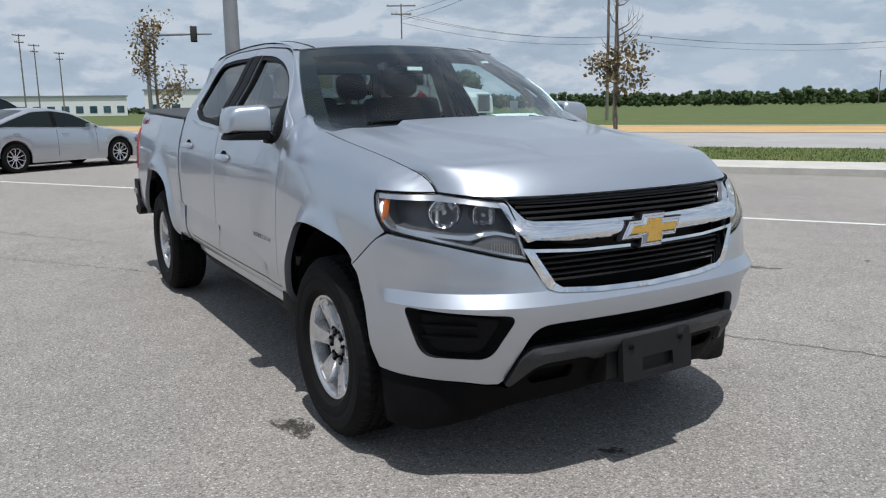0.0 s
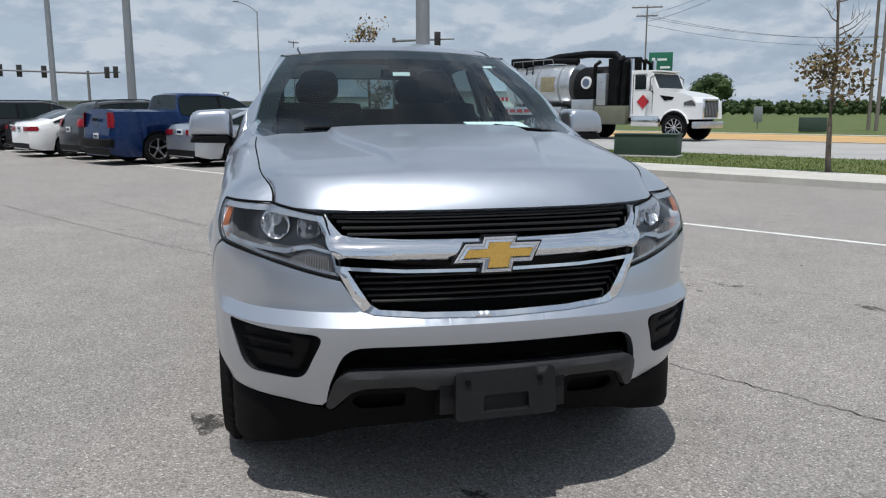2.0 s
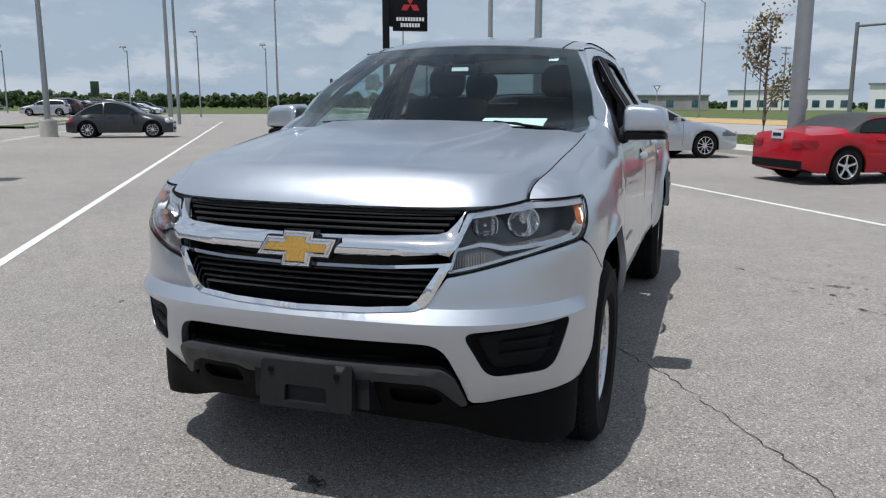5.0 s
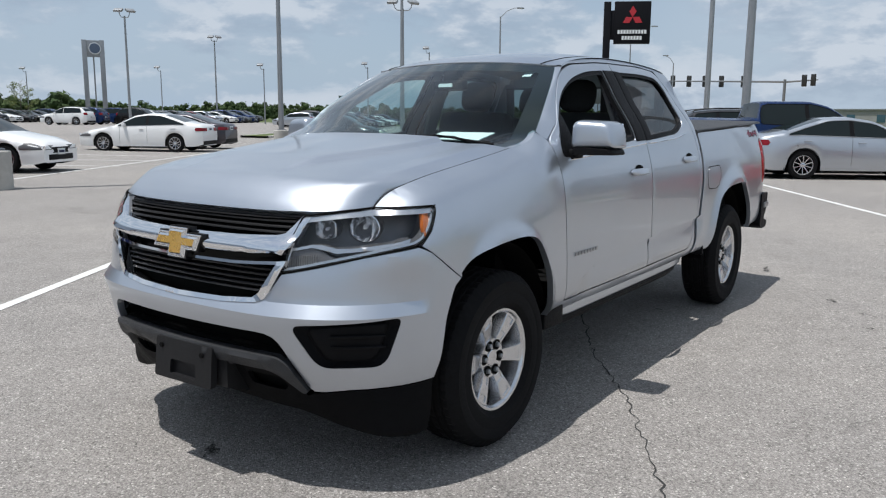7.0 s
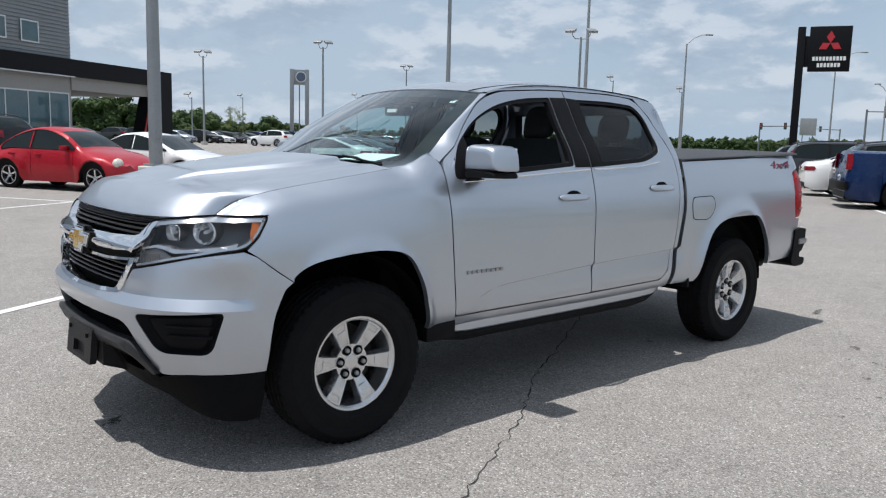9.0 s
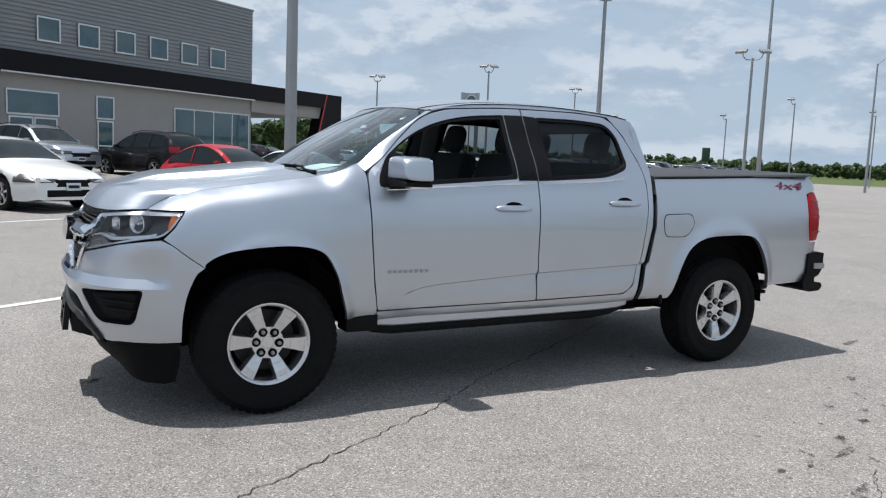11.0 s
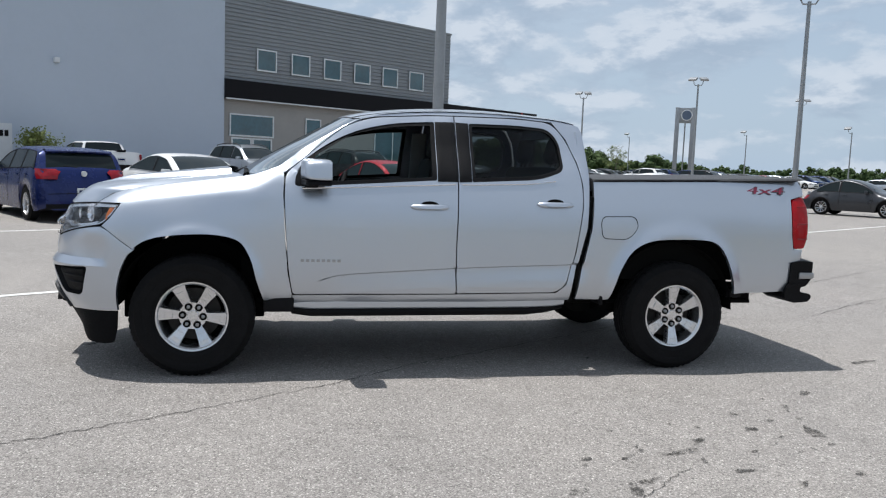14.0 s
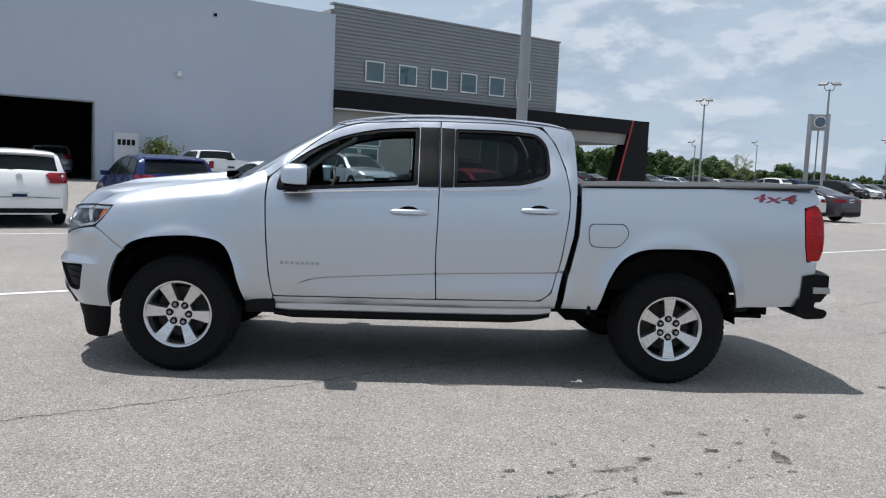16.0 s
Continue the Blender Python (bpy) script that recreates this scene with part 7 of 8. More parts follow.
    if spec.get("bumper"):
        bm = bmesh.new()
        rows = []
        for c in np.linspace(-1, 1, 15):
            xb = L + .16 - .12 * c ** 4
            rows.append([(c * (W / 2 - .02), L - .04, .66), (c * (W / 2 - .02), xb - .03, .685), (c * (W / 2 - .02), xb, .66), (c * (W / 2 - .02), xb, .54), (c * (W / 2 - .03), xb - .05, .46), (c * (W / 2 - .03), L - .04, .46)])
        add_grid(bm, rows)
        for row in (rows[0], rows[-1]):
            bm.faces.new([bm.verts.new(p) for p in row])
        bmesh.ops.recalc_face_normals(bm, faces=bm.faces)
        part("rear_bumper", bm, BLACKP, th, "", 40)
        bm = bmesh.new()
        add_box(bm, -.16, L - .01, 1.12, .16, L + .016, 1.20, .012)
        part("tailgate_handle", bm, BLACKP, th)
    if not spec.get("round"):
        bm = bmesh.new()
        z0 = spec["prof"][0][1]
        add_grid(bm, [[(c * W * .24, front_x(z) - .012 + .02 * abs(c) ** 3, z) for c in np.linspace(-1, 1, 7)] for z in (z0 - .05, z0 + .02, z0 + .09)], flip=True)
        part("grille", bm, BLACKP, th)
    return th


def park(name, label, spec, paint, u, v, away, skew=0.0, **kw):
    """away: its tail stands at v and it faces +v; else its nose stands at v and it faces -v."""
    if away == "row":      # tail at v, facing -v
        p = lot(u, v - spec["L"] / 2)
        return car(name, label, spec, paint, pose(p.x, p.y, p.z, 0, 0, LOTTURN + skew) @ pose(0, -spec["L"] / 2, 0), **kw)
    if away:
        p = lot(u, v + spec["L"])
        return car(name, label, spec, paint, pose(p.x, p.y, rise(v + 2), 0, 0, LOTTURN + 180), **kw)
    p = lot(u, v)
    return car(name, label, spec, paint, pose(p.x, p.y, rise(v + 2), 0, 0, LOTTURN), **kw)


def build_cars():
    row = "row"
    park("sedan", "light silver sedan parked nose to the kerb", SEDAN, SILVERC, 14.75, -6.05, row, rims="ten", skew=-1)
    park("pickup", "dark blue crew-cab pickup parked nose to the kerb", PICKUP, NAVYC, 17.1, -4.9, row, category="pickup truck", lamps="tall")
    park("suv", "dark grey compact suv parked in the row", SUV, GREYC, 19.85, -5.2, row, lamps="wide")
    park("sedan", "white sedan parked in the row", SEDAN, WHITEP, 22.3, -4.65, row)
    park("minivan", "dark grey minivan parked in the row", VAN, GREYC, 28.1, -4.6, row, lamps="tall")
    park("suv", "white suv parked in the row", SUV, WHITEP, 31.0, -4.85, row, lamps="tall")
    park("sedan", "silver sedan parked in the row", SEDAN, SILVERC, 33.8, -5.0, row)
    park("sedan", "black sedan parked in the row", SEDAN, BLACKC, 25.2, -5.3, row)
    park("sedan", "white sedan parked in the row", SEDAN, WHITEP, 36.6, -5.2, row)
    park("sedan", "red sedan parked in the row", SEDAN, DKREDC, 39.4, -5.3, row)
    park("sedan", "black sedan parked in the row", SEDAN, BLACKC, 42.2, -5.3, row)
    park("suv", "black suv parked in the row", SUV, BLACKC, 46.8, -5.9, row)
    park("roadster", "bright red roadster parked nose to the kerb", ROADSTER, REDC, 7.85, -7.7, row)
    park("hatchback", "bright red rounded hatchback parked beside the lamp post", BEETLE, REDC, 10.7, 11.1, False)
    park("convertible", "white coupe-cabriolet parked beside the lamp post", CABRIO, WHITEP, 13.7, 10.8, False, rims="ten")
    park("sedan", "white sedan parked tail to the aisle", SEDAN, WHITEP, 25.1, 11.2, True, rims="ten")
    park("sedan", "dusky grey sedan parked tail to the aisle", SEDAN, DUSKC, 27.9, 11.3, True)
    park("sedan", "white sedan parked nose to the aisle", SEDAN, WHITEP, 4.95, 11.6, False)
    park("hatchback", "dark blue hatchback parked tail to the aisle", HATCH, BLUEC, 1.58, 11.75, True)
    park("hatchback", "white hatchback parked tail to the aisle", HATCH, WHITEP, -1.43, 11.6, True)
    park("coupe", "grey rounded coupe parked on the open lot", BEETLE, GREYC, 30.8, 5.0, False, rims="ten")
    park("suv", "black suv parked before the showroom", SUV, BLACKC, 15.2, 19.5, True)
    park("suv", "silver grey suv parked before the showroom", SUV, SILVERC, 12.8, 22.5, False)
    park("pickup", "white pickup parked before the workshop", COMPACT, WHITEP, 6.95, 23.6, True, category="pickup truck")
    park("hatchback", "grey hatchback inside the dark workshop", HATCH, SILVERC, 2.4, 33.5, True)
    # far rows
    rng = random.Random(11)
    base = {}
    kinds = [(SEDAN, WHITEP, "white sedan"), (SUV, BLACKC, "black suv"), (SEDAN, GREYC, "dark grey sedan"), (SUV, WHITEP, "white suv"), (HATCH, SILVERC, "silver hatchback"), (SEDAN, BLACKC, "black sedan"), (SEDAN, DKREDC, "dark red sedan"), (SUV, GREYC, "grey suv"), (HATCH, BLACKC, "black hatchback"), (SUV, NAVYC, "navy suv")]
    for v, u0, u1, away in ((14.0, 80, 112, False), (23.0, 76, 114, True), (33.0, 72, 106, False), (43.0, 68, 104, True), (55.0, 64, 100, False), (68.0, 60, 96, True)):
        u = u0
        while u < u1:
            if rng.random() < .82:
                k = rng.randrange(len(kinds))
                spec, paint, lab = kinds[k]
                p = lot(u, v)
                m = pose(p.x, p.y, rise(v), 0, 0, LOTTURN + (180 if away else 0) + rng.uniform(-1.5, 1.5))
                if k in base:
                    copy_thing(base[k], m)
                else:
                    base[k] = car(lab.split()[-1], lab + " in the far rows of the lot", spec, paint, m, group="cars in the far rows", lamps="wide" if spec is not SUV else "tall")
            u += 2.75


build_cars()

# ---- poles, lamps, signs ----
POLEM = material("grey steel pole", (0.30, 0.31, 0.32), 0.45, 0.6, vary=0.08, scale=2)
# galvanised steel with its backlit shade put into a darker colour
MASTM = material("galvanised mast painted as backlit", (0.16, 0.17, 0.18), 0.7, 0.3, vary=0.12, scale=2)
WOODP = material("weathered wood pole", (0.17, 0.15, 0.13), 0.9, vary=0.2, scale=3, bump=0.4, bump_scale=40)
SIGNGRN = material("sign green", (0.010, 0.13, 0.075), 0.5)
SIGNWH = material("sign white", (0.75, 0.76, 0.76), 0.5)
SIGNRED = material("sign red", (0.45, 0.02, 0.03), 0.45)
LAMPGLASS = material("lamp glass", (0.7, 0.72, 0.74), 0.2)
BOXGRN = material("green cabinet paint", (0.030, 0.055, 0.040), 0.6, vary=0.15, scale=2)
DISCBLUE = material("slate blue enamel", (0.10, 0.135, 0.20), 0.4, vary=0.1, scale=3)
SIGYEL = material("signal black", (0.02, 0.02, 0.02), 0.6)


def lamp_post(x, y, h, r=.13, heads=2, base=True, turn=0.0, spread=.75, z=0.0):
    p = thing("lamp_post", "tall grey steel lamp post" + (" on a round concrete base" if base else "") + " with floodlights", "lamp post", "lot lamp posts", pose(x, y, z, 0, 0, turn))
    bm = bmesh.new()
    add_rod(bm, (0, 0, .0 if not base else .74), (0, 0, h), r, r * .62, 16)
    add_box(bm, -r * .35, -r - .02, 1.3, r * .35, -r + .03, 1.5, .008)
    part("pole", bm, POLEM, p)
    if base:
        bm = bmesh.new()
        add_lathe(bm, [(.36, 0), (.36, .70), (.345, .72), (.25, .725)], Matrix.Identity(4), 32)
        part("concrete_base", bm, CONCRETE, p)
        bm = bmesh.new()
        add_box(bm, -.19, -.19, .725, .19, .19, .77, .01)
        part("base_plate", bm, POLEM, p)
    for k in range(heads):
        s = -1 if k == 0 else 1
        bm = bmesh.new()
        add_tube(bm, [(0, 0, h - .12), (s * spread * .35, 0, h - .10), (s * spread * .5, 0, h + .1), (s * spread * .55, 0, h + .35)], .035, 8)
        head = part("lamp_arm", bm, POLEM, p)
        bm = bmesh.new()
        add_box(bm, -.36, -.27, -.09, .36, .27, .09, .04, m=Matrix.Translation((s * spread * .62, -.12, h + .45)) @ pose(0, 0, 0, 26, 0, s * 22))
        part("floodlight", bm, POLEM, head)
        bm = bmesh.new()
        add_box(bm, -.31, -.22, -.10, .31, .22, -.088, m=Matrix.Translation((s * spread * .62, -.12, h + .45)) @ pose(0, 0, 0, 26, 0, s * 22))
        part("lamp_glass", bm, LAMPGLASS, head)
    return p


def street_light(x, y, h, arm, turn):
    p = thing("street_light", "slim grey street light with a curved arm", "street light", "street lights", pose(x, y, 0, 0, 0, turn))
    bm = bmesh.new()
    add_rod(bm, (0, 0, 0), (0, 0, h), .11, .06, 10)
    part("pole", bm, POLEM, p)
    bm = bmesh.new()
    add_tube(bm, [(0, 0, h - .1), (arm * .35, 0, h + .5), (arm * .75, 0, h + .8), (arm, 0, h + .85)], .035, 6)
    part("arm", bm, POLEM, p)
    bm = bmesh.new()
    add_box(bm, arm - .1, -.12, h + .78, arm + .55, .12, h + .90, .04)
    part("lamp_head", bm, POLEM, p)


def utility_pole(pos, h, turn, arms=2, lean=0.0, half=1.25):
    p = thing("utility_pole", "weathered wooden utility pole with crossarms", "utility pole", "utility poles", pose(pos.x, pos.y, 0, 0, lean, turn))
    bm = bmesh.new()
    add_rod(bm, (0, 0, 0), (0, 0, h), .135, .09, 10)
    part("pole", bm, WOODP, p)
    for k in range(arms):
        z = h - .25 - k * 1.1
        bm = bmesh.new()
        reach = half * (1 - .3 * k)
        add_box(bm, -reach, -.07, z - .08, reach, .07, z + .08, .01)
        arm = part("crossarm", bm, WOODP, p)
        for xx in (-reach * .92, -reach * .48, reach * .48, reach * .92):
            bm = bmesh.new()
            add_rod(bm, (xx, 0, z + .05), (xx, 0, z + .28), .05, .03, 6)
            part("insulator", bm, POLEM, arm)
    return p


def wires(pts, n=3, sag=.8, gap=.6):
    """Cables that hang from pole to pole."""
    for k in range(n):
        bm = bmesh.new()
        line = []
        for a, b in zip(pts, pts[1:]):
            for i in range(8):
                t = i / 8
                q = a.lerp(b, t)
                line.append((q.x, q.y + (k - 1) * gap, q.z - sag * 4 * t * (1 - t) - (k % 2) * 1.1))
        line.append((pts[-1].x, pts[-1].y + (k - 1) * gap, pts[-1].z - (k % 2) * 1.1))
        add_tube(bm, line, .022, 4)
        tagged(finish(bm, "power_line", SIGYEL), "black overhead power line", "power line", "power lines")


def signal(parent, x, z, y=-.18, face=-1):
    bm = bmesh.new()
    add_box(bm, x - .20, y - .12, z - .62, x + .20, y + .12, z + .62, .03)
    add_box(bm, x - .31, y + .04, z - .74, x + .31, y + .07, z + .74, .01)
    s = part("traffic_signal", bm, SIGYEL, parent)
    for k, m in enumerate((SIGNRED, AMBER, SIGNGRN)):
        bm = bmesh.new()
        add_rod(bm, (x, y + face * .12, z + .4 - .4 * k), (x, y + face * .15, z + .4 - .4 * k), .13, seg=14)
        part("signal_lens", bm, m, s)


def signal_mast(pos, turn, h, arm, spots, second=None, face=-1):
    p = thing("signal_mast", "steel mast arm carrying black traffic signals", "traffic signal", "traffic signals", pose(pos.x, pos.y, 0, 0, 0, turn))
    bm = bmesh.new()
    add_rod(bm, (0, 0, 0), (0, 0, h + .3), .20, .16, 12)
    part("post", bm, MASTM, p)
    bm = bmesh.new()
    add_rod(bm, (0, 0, h), (arm, 0, h + .25), .13, .07, 10)
    part("mast_arm", bm, MASTM, p)
    for s in spots:
        signal(p, arm * s, h + .25 * s, face=face)
    if second:
        bm = bmesh.new()
        add_rod(bm, (arm, 0, 0), (arm, 0, h + .5), .14, .12, 10)
        part("post", bm, MASTM, p)


def build_street():
    lamp_post(12.35, -2.80, 12.5, .165, turn=30)
    lamp_post(23.7, 4.92, 12.5, .15, turn=20)
    lamp_post(36.7, 10.34, 12.5, .15, turn=30)
    lamp_post(2.58, 12.81, 12.0, .14, turn=10, z=rise(9.5))
    lamp_post(21.5, 25.45, 9.2, .13, turn=-28, z=.0)
    bm = bmesh.new()
    add_rod(bm, (67.1, 54.7, 0), (67.1, 54.7, 24), .26, .10, 12)
    tagged(finish(bm, "flagpole", POLEM), "tall tapered grey steel pole with no flag", "pole")
    lamp_post(41, 33.7, 9.0, .12, base=False, turn=-45, spread=1.2)
    for x, y, h in ((35.3, 59.1, 9.6), (30.6, 74.5, 9.4), (61.9, 81.1, 10.8)):
        lamp_post(x, y, h, .12, base=True, turn=-30)
    for x, y, h in ((56.1, 117.5, 7.7), (63.0, 94.3, 7.5), (61.6, 71.7, 7.0), (70.8, 63.1, 7.4), (34.8, 87.5, 5.8), (67.6, 51.2, 8.5), (80.3, 50.7, 8.0)):
        lamp_post(x, y, h, .09, 1, False, -30)
    q = bearing(-3.6, -3.8, 32.9, 72)
    street_light(q.x, q.y, 10.2, 1.8, -30)
    q = bearing(-3.6, -3.8, 23.6, 90)
    street_light(q.x, q.y, 10.5, 2.6, -40)
    street_light(88.7, .6, 12.4, -2.8, -60)
    q = bearing(-4.98, .4, 18.04, 100)
    street_light(q.x, q.y, 8.0, -1.2, -60)
    # dealer sign: black panel with plain red diamonds and bars for words
    q = bearing(-3.59, -3.79, 25.75, 58.5)
    sg = thing("pylon_sign", "tall black pylon sign with red diamonds and white bars", "sign", at=pose(q.x, q.y, 0, 0, 0, -62))
    bm = bmesh.new()
    add_box(bm, -.24, -.2, 0, .24, .2, 9.5, .02)
    part("post", bm, BANDBLK, sg)
    bm = bmesh.new()
    add_box(bm, .24, -.12, 6.9, .8, .12, 8.9, .01)
    add_box(bm, .5, -.2, 6.6, 3.0, .2, 9.5, .03)
    pn = part("panel", bm, BANDBLK, sg)
    dia = [(0, .0), (.33, .52), (0, 1.04), (-.33, .52)]
    for a in (0, 120, 240):
        bm = bmesh.new()
        add_prism(bm, dia, Matrix.Translation((1.75, -.205, 8.42)) @ pose(0, 0, 0, 90) @ pose(0, 0, 0, 0, 0, a) @ Matrix.Scale(.74, 4), .02)
        bmesh.ops.recalc_face_normals(bm, faces=bm.faces)
        part("diamond", bm, SIGNRED, pn)
    for x0, n, z in ((.74, 10, 7.42), (1.04, 7, 7.0)):
        for k in range(n):
            bm = bmesh.new()
            add_box(bm, x0 + k * .205, -.225, z - .13, x0 + k * .205 + .15, -.2, z + .13)
            part("word_bar", bm, SIGNWH, pn)
    # distant two-legged dealer sign with a plain disc
    q = bearing(-3.6, -3.8, 59.9, 118)
    sg = thing("gate_sign", "tall pale grey two-legged sign with a round disc", "sign", at=pose(q.x, q.y, 0, 0, 0, -30))
    bm = bmesh.new()
    for x in (-1.08, 1.08):
        bm = bmesh.new()
        add_box(bm, x - .30, -.3, 0, x + .30, .3, 11.2, .03)
        part("leg", bm, POLEM, sg)
    bm = bmesh.new()
    add_rod(bm, (0, .9, 0), (0, .9, 9.2), .10, seg=10)
    part("rear_strut", bm, POLEM, sg)
    bm = bmesh.new()
    add_box(bm, -.78, -.26, 9.0, .78, .26, 11.15, .04)
    pn = part("head", bm, POLEM, sg)
    bm = bmesh.new()
    add_rod(bm, (.2, -.36, 10.1), (.2, -.42, 10.1), .78, seg=28)
    part("disc", bm, SIGNWH, pn)
    bm = bmesh.new()
    add_rod(bm, (.2, -.41, 10.1), (.2, -.45, 10.1), .66, seg=28)
    part("disc_face", bm, DISCBLUE, pn)
    # junction masts
    signal_mast(bearing(-4.98, .4, 11.08, 112), 105.2, 6.15, 16.1, (.31, .48, .61, .735, .865), True)
    signal_mast(bearing(-4.98, .4, 11.08, 112.5), -75, 6.15, 3.9, (.58, .85), face=1)
    signal_mast(bearing(-4.59, 2.09, -10.5, 80), 262, 8.2, 6.0, (.72,), face=1)
    signal_mast(bearing(-3.6, -3.8, 27.84, 190), -64, 6.5, 11.5, (.02, .45, .75))
    signal_mast(bearing(-3.6, -3.8, 23.0, 230), 114, 6.9, 7.5, (.62,))
    q = bearing(-3.6, -3.8, 24.9, 186)
    sg = thing("sign_board", "large pale grey back of a road sign", "road sign", at=pose(q.x, q.y, 0, 0, 0, -65))
    bm = bmesh.new()
    add_box(bm, -1.6, -.05, 4.6, 1.6, .05, 8.2, .02)
    part("panel", bm, POLEM, sg)
    for x in (-1.0, 1.0):
        bm = bmesh.new()
        add_rod(bm, (x, .12, 0), (x, .12, 8.0), .09, seg=8)
        part("post", bm, MASTM, sg)
    # big road sign
    q = bearing(-4.91, 1.11, -28.4, 78)
    sg = thing("road_sign", "large green road sign on two posts", "road sign", at=pose(q.x, q.y, 0, 0, 0, -118))
    for x in (-.8, .8):
        bm = bmesh.new()
        add_rod(bm, (x, .08, 0), (x, .08, 6.5), .07, seg=8)
        part("post", bm, POLEM, sg)
    for z0, z1, n in ((4.85, 6.75, 2), (2.75, 4.75, 2)):
        bm = bmesh.new()
        add_box(bm, -1.08, -.04, z0, 1.08, .04, z1, .01)
        pn = part("panel", bm, SIGNGRN, sg)
        for k in range(2):
            bm = bmesh.new()
            add_box(bm, -.05 - .25 * k, -.055, z0 + .42 + k * .72, .85 - .3 * k, -.04, z0 + .62 + k * .72)
            add_box(bm, -.80, -.055, z0 + .36 + k * .72, -.62 + .10 * k, -.04, z0 + .68 + k * .72)
            part("word_bar", bm, SIGNWH, pn)
    # utility poles and their wires
    far = [bearing(-4.59, 2.09, -27.8, 112), bearing(-4.59, 2.09, -42.8, 62), bearing(-4.59, 2.09, -75, 60)]
    utility_pole(far[0], 15.2, -118, 2, 0, 2.0)
    utility_pole(far[1], 17.0, -60, 1, .6)
    b2 = bearing(-4.59, 2.09, -42.3, 66)
    utility_pole(b2, 15.0, -60, 0, -1.0)
    for a, d, h in ((-3.0, 150, 14), (-3.8, 165, 13.5), (-5.2, 170, 12.5), (-20.8, 190, 11.5), (-59.3, 260, 9.5), (-12.8, 200, 12), (-16.5, 260, 12)):
        utility_pole(bearing(-4.59, 2.09, a, d), h, -50)
    wires([far[0] + Vector((0, 0, 13.8)), bearing(-4.59, 2.09, -44, 150, 13.5), bearing(-4.59, 2.09, -62, 190, 13.5)], 3, 1.6, .9)
    wires([far[0] + Vector((0, 0, 14.2)), far[1] + Vector((0, 0, 16.4)), bearing(-4.59, 2.09, -70, 80, 16)], 2, 1.2, .9)
    # green cabinet on the verge, small signs and boxes beyond the road
    p = lot(8.16, -17.1, .06)
    cab = thing("utility_cabinet", "dark green steel utility cabinet on the grass verge", "cabinet", at=pose(p.x, p.y, .06, 0, 0, LOTTURN + 17))
    bm = bmesh.new()
    add_box(bm, -.88, -.42, .05, .88, .42, .63, .02)
    part("body", bm, BOXGRN, cab)
    bm = bmesh.new()
    add_box(bm, -.92, -.46, .0, .92, .46, .06, .01)
    part("plinth", bm, CONCRETE, cab)
    bm = bmesh.new()
    add_box(bm, -.90, -.44, .63, .90, .44, .67, .01)
    part("lid", bm, BOXGRN, cab)
    p = bearing(-4.91, 1.11, -38.3, 58)
    bx = thing("field_cabinet", "dark green cabinet in the far field", "cabinet", at=pose(p.x, p.y, 0, 0, 0, -120))
    bm = bmesh.new()
    add_box(bm, -.8, -.5, 0, .8, .5, .95, .05)
    part("body", bm, BOXGRN, bx)
    p = bearing(-4.91, 1.11, -34.9, 66)
    sg = thing("field_sign", "small grey sign board on posts in the field", "sign", at=pose(p.x, p.y, 0, 0, 0, -120))
    bm = bmesh.new()
    add_box(bm, -.32, -.03, .5, .32, .03, 1.7, .01)
    part("board", bm, POLEM, sg)
    bm = bmesh.new()
    add_box(bm, -.04, .03, 0, .04, .08, 1.6)
    part("post", bm, WOODP, sg)
    # give-way sign at the road's edge, its border darkened in colour as if backlit
    q = bearing(-4.63, -1.97, 4.6, 66)
    sg = thing("yield_sign", "triangular give-way sign on a slim post", "road sign", at=pose(q.x, q.y, 0, 0, 0, -86))
    bm = bmesh.new()
    add_rod(bm, (0, .03, 0), (0, .03, 2.9), .03, seg=8)
    part("post", bm, POLEM, sg)
    for size, y, mat, nm in ((.30, 0.0, MASTM, "border"), (.17, -.012, SIGNWH, "face")):
        bm = bmesh.new()
        add_prism(bm, [(-size, size * .58), (size, size * .58), (0, -size * 1.15)], Matrix.Translation((0, y, 2.72)) @ pose(0, 0, 0, 90), .012)
        bmesh.ops.recalc_face_normals(bm, faces=bm.faces)
        part(nm, bm, mat, sg)
    # tall dark board on two posts behind the far rows
    q = bearing(-4.63, -1.97, 42.75, 170)
    sg = thing("far_board", "tall dark green board on two posts beyond the lot", "sign", at=pose(q.x, q.y, 0, 0, 0, -30))
    for x in (-.45, .45):
        bm = bmesh.new()
        add_rod(bm, (x, 0, 0), (x, 0, 3.2), .12, seg=8)
        part("post", bm, POLEM, sg)
    bm = bmesh.new()
    add_box(bm, -.75, -.3, 2.8, .75, .3, 5.7, .05)
    part("panel", bm, BOXGRN, sg)
    # long white sheds beyond the junction
    for a0, a1, d, h, m in ((-9.5, -21.5, 190, 5.6, SIGNWH), (-1.0, -8.5, 230, 5.0, SIGNWH), (-22.0, -27.5, 230, 5.0, ROADM), (15.5, 0.2, 215, 3.6, ROADM)):
        p0, p1 = bearing(-5, .07, a0, d), bearing(-5, .07, a1, d)
        mid, ln = (p0 + p1) / 2, (p1 - p0).length
        turn = math.degrees(math.atan2(p1.y - p0.y, p1.x - p0.x))
        sh = thing("shed", "long low white commercial shed in the distance", "building", "distant sheds", pose(mid.x, mid.y, 0, 0, 0, turn))
        bm = bmesh.new()
        add_box(bm, -ln / 2, 0, 0, ln / 2, 25, h)
        part("wall", bm, m, sh)
        bm = bmesh.new()
        add_box(bm, -ln / 2 - .3, -.3, h, ln / 2 + .3, 25.3, h + .35)
        part("roof", bm, POLEM, sh)
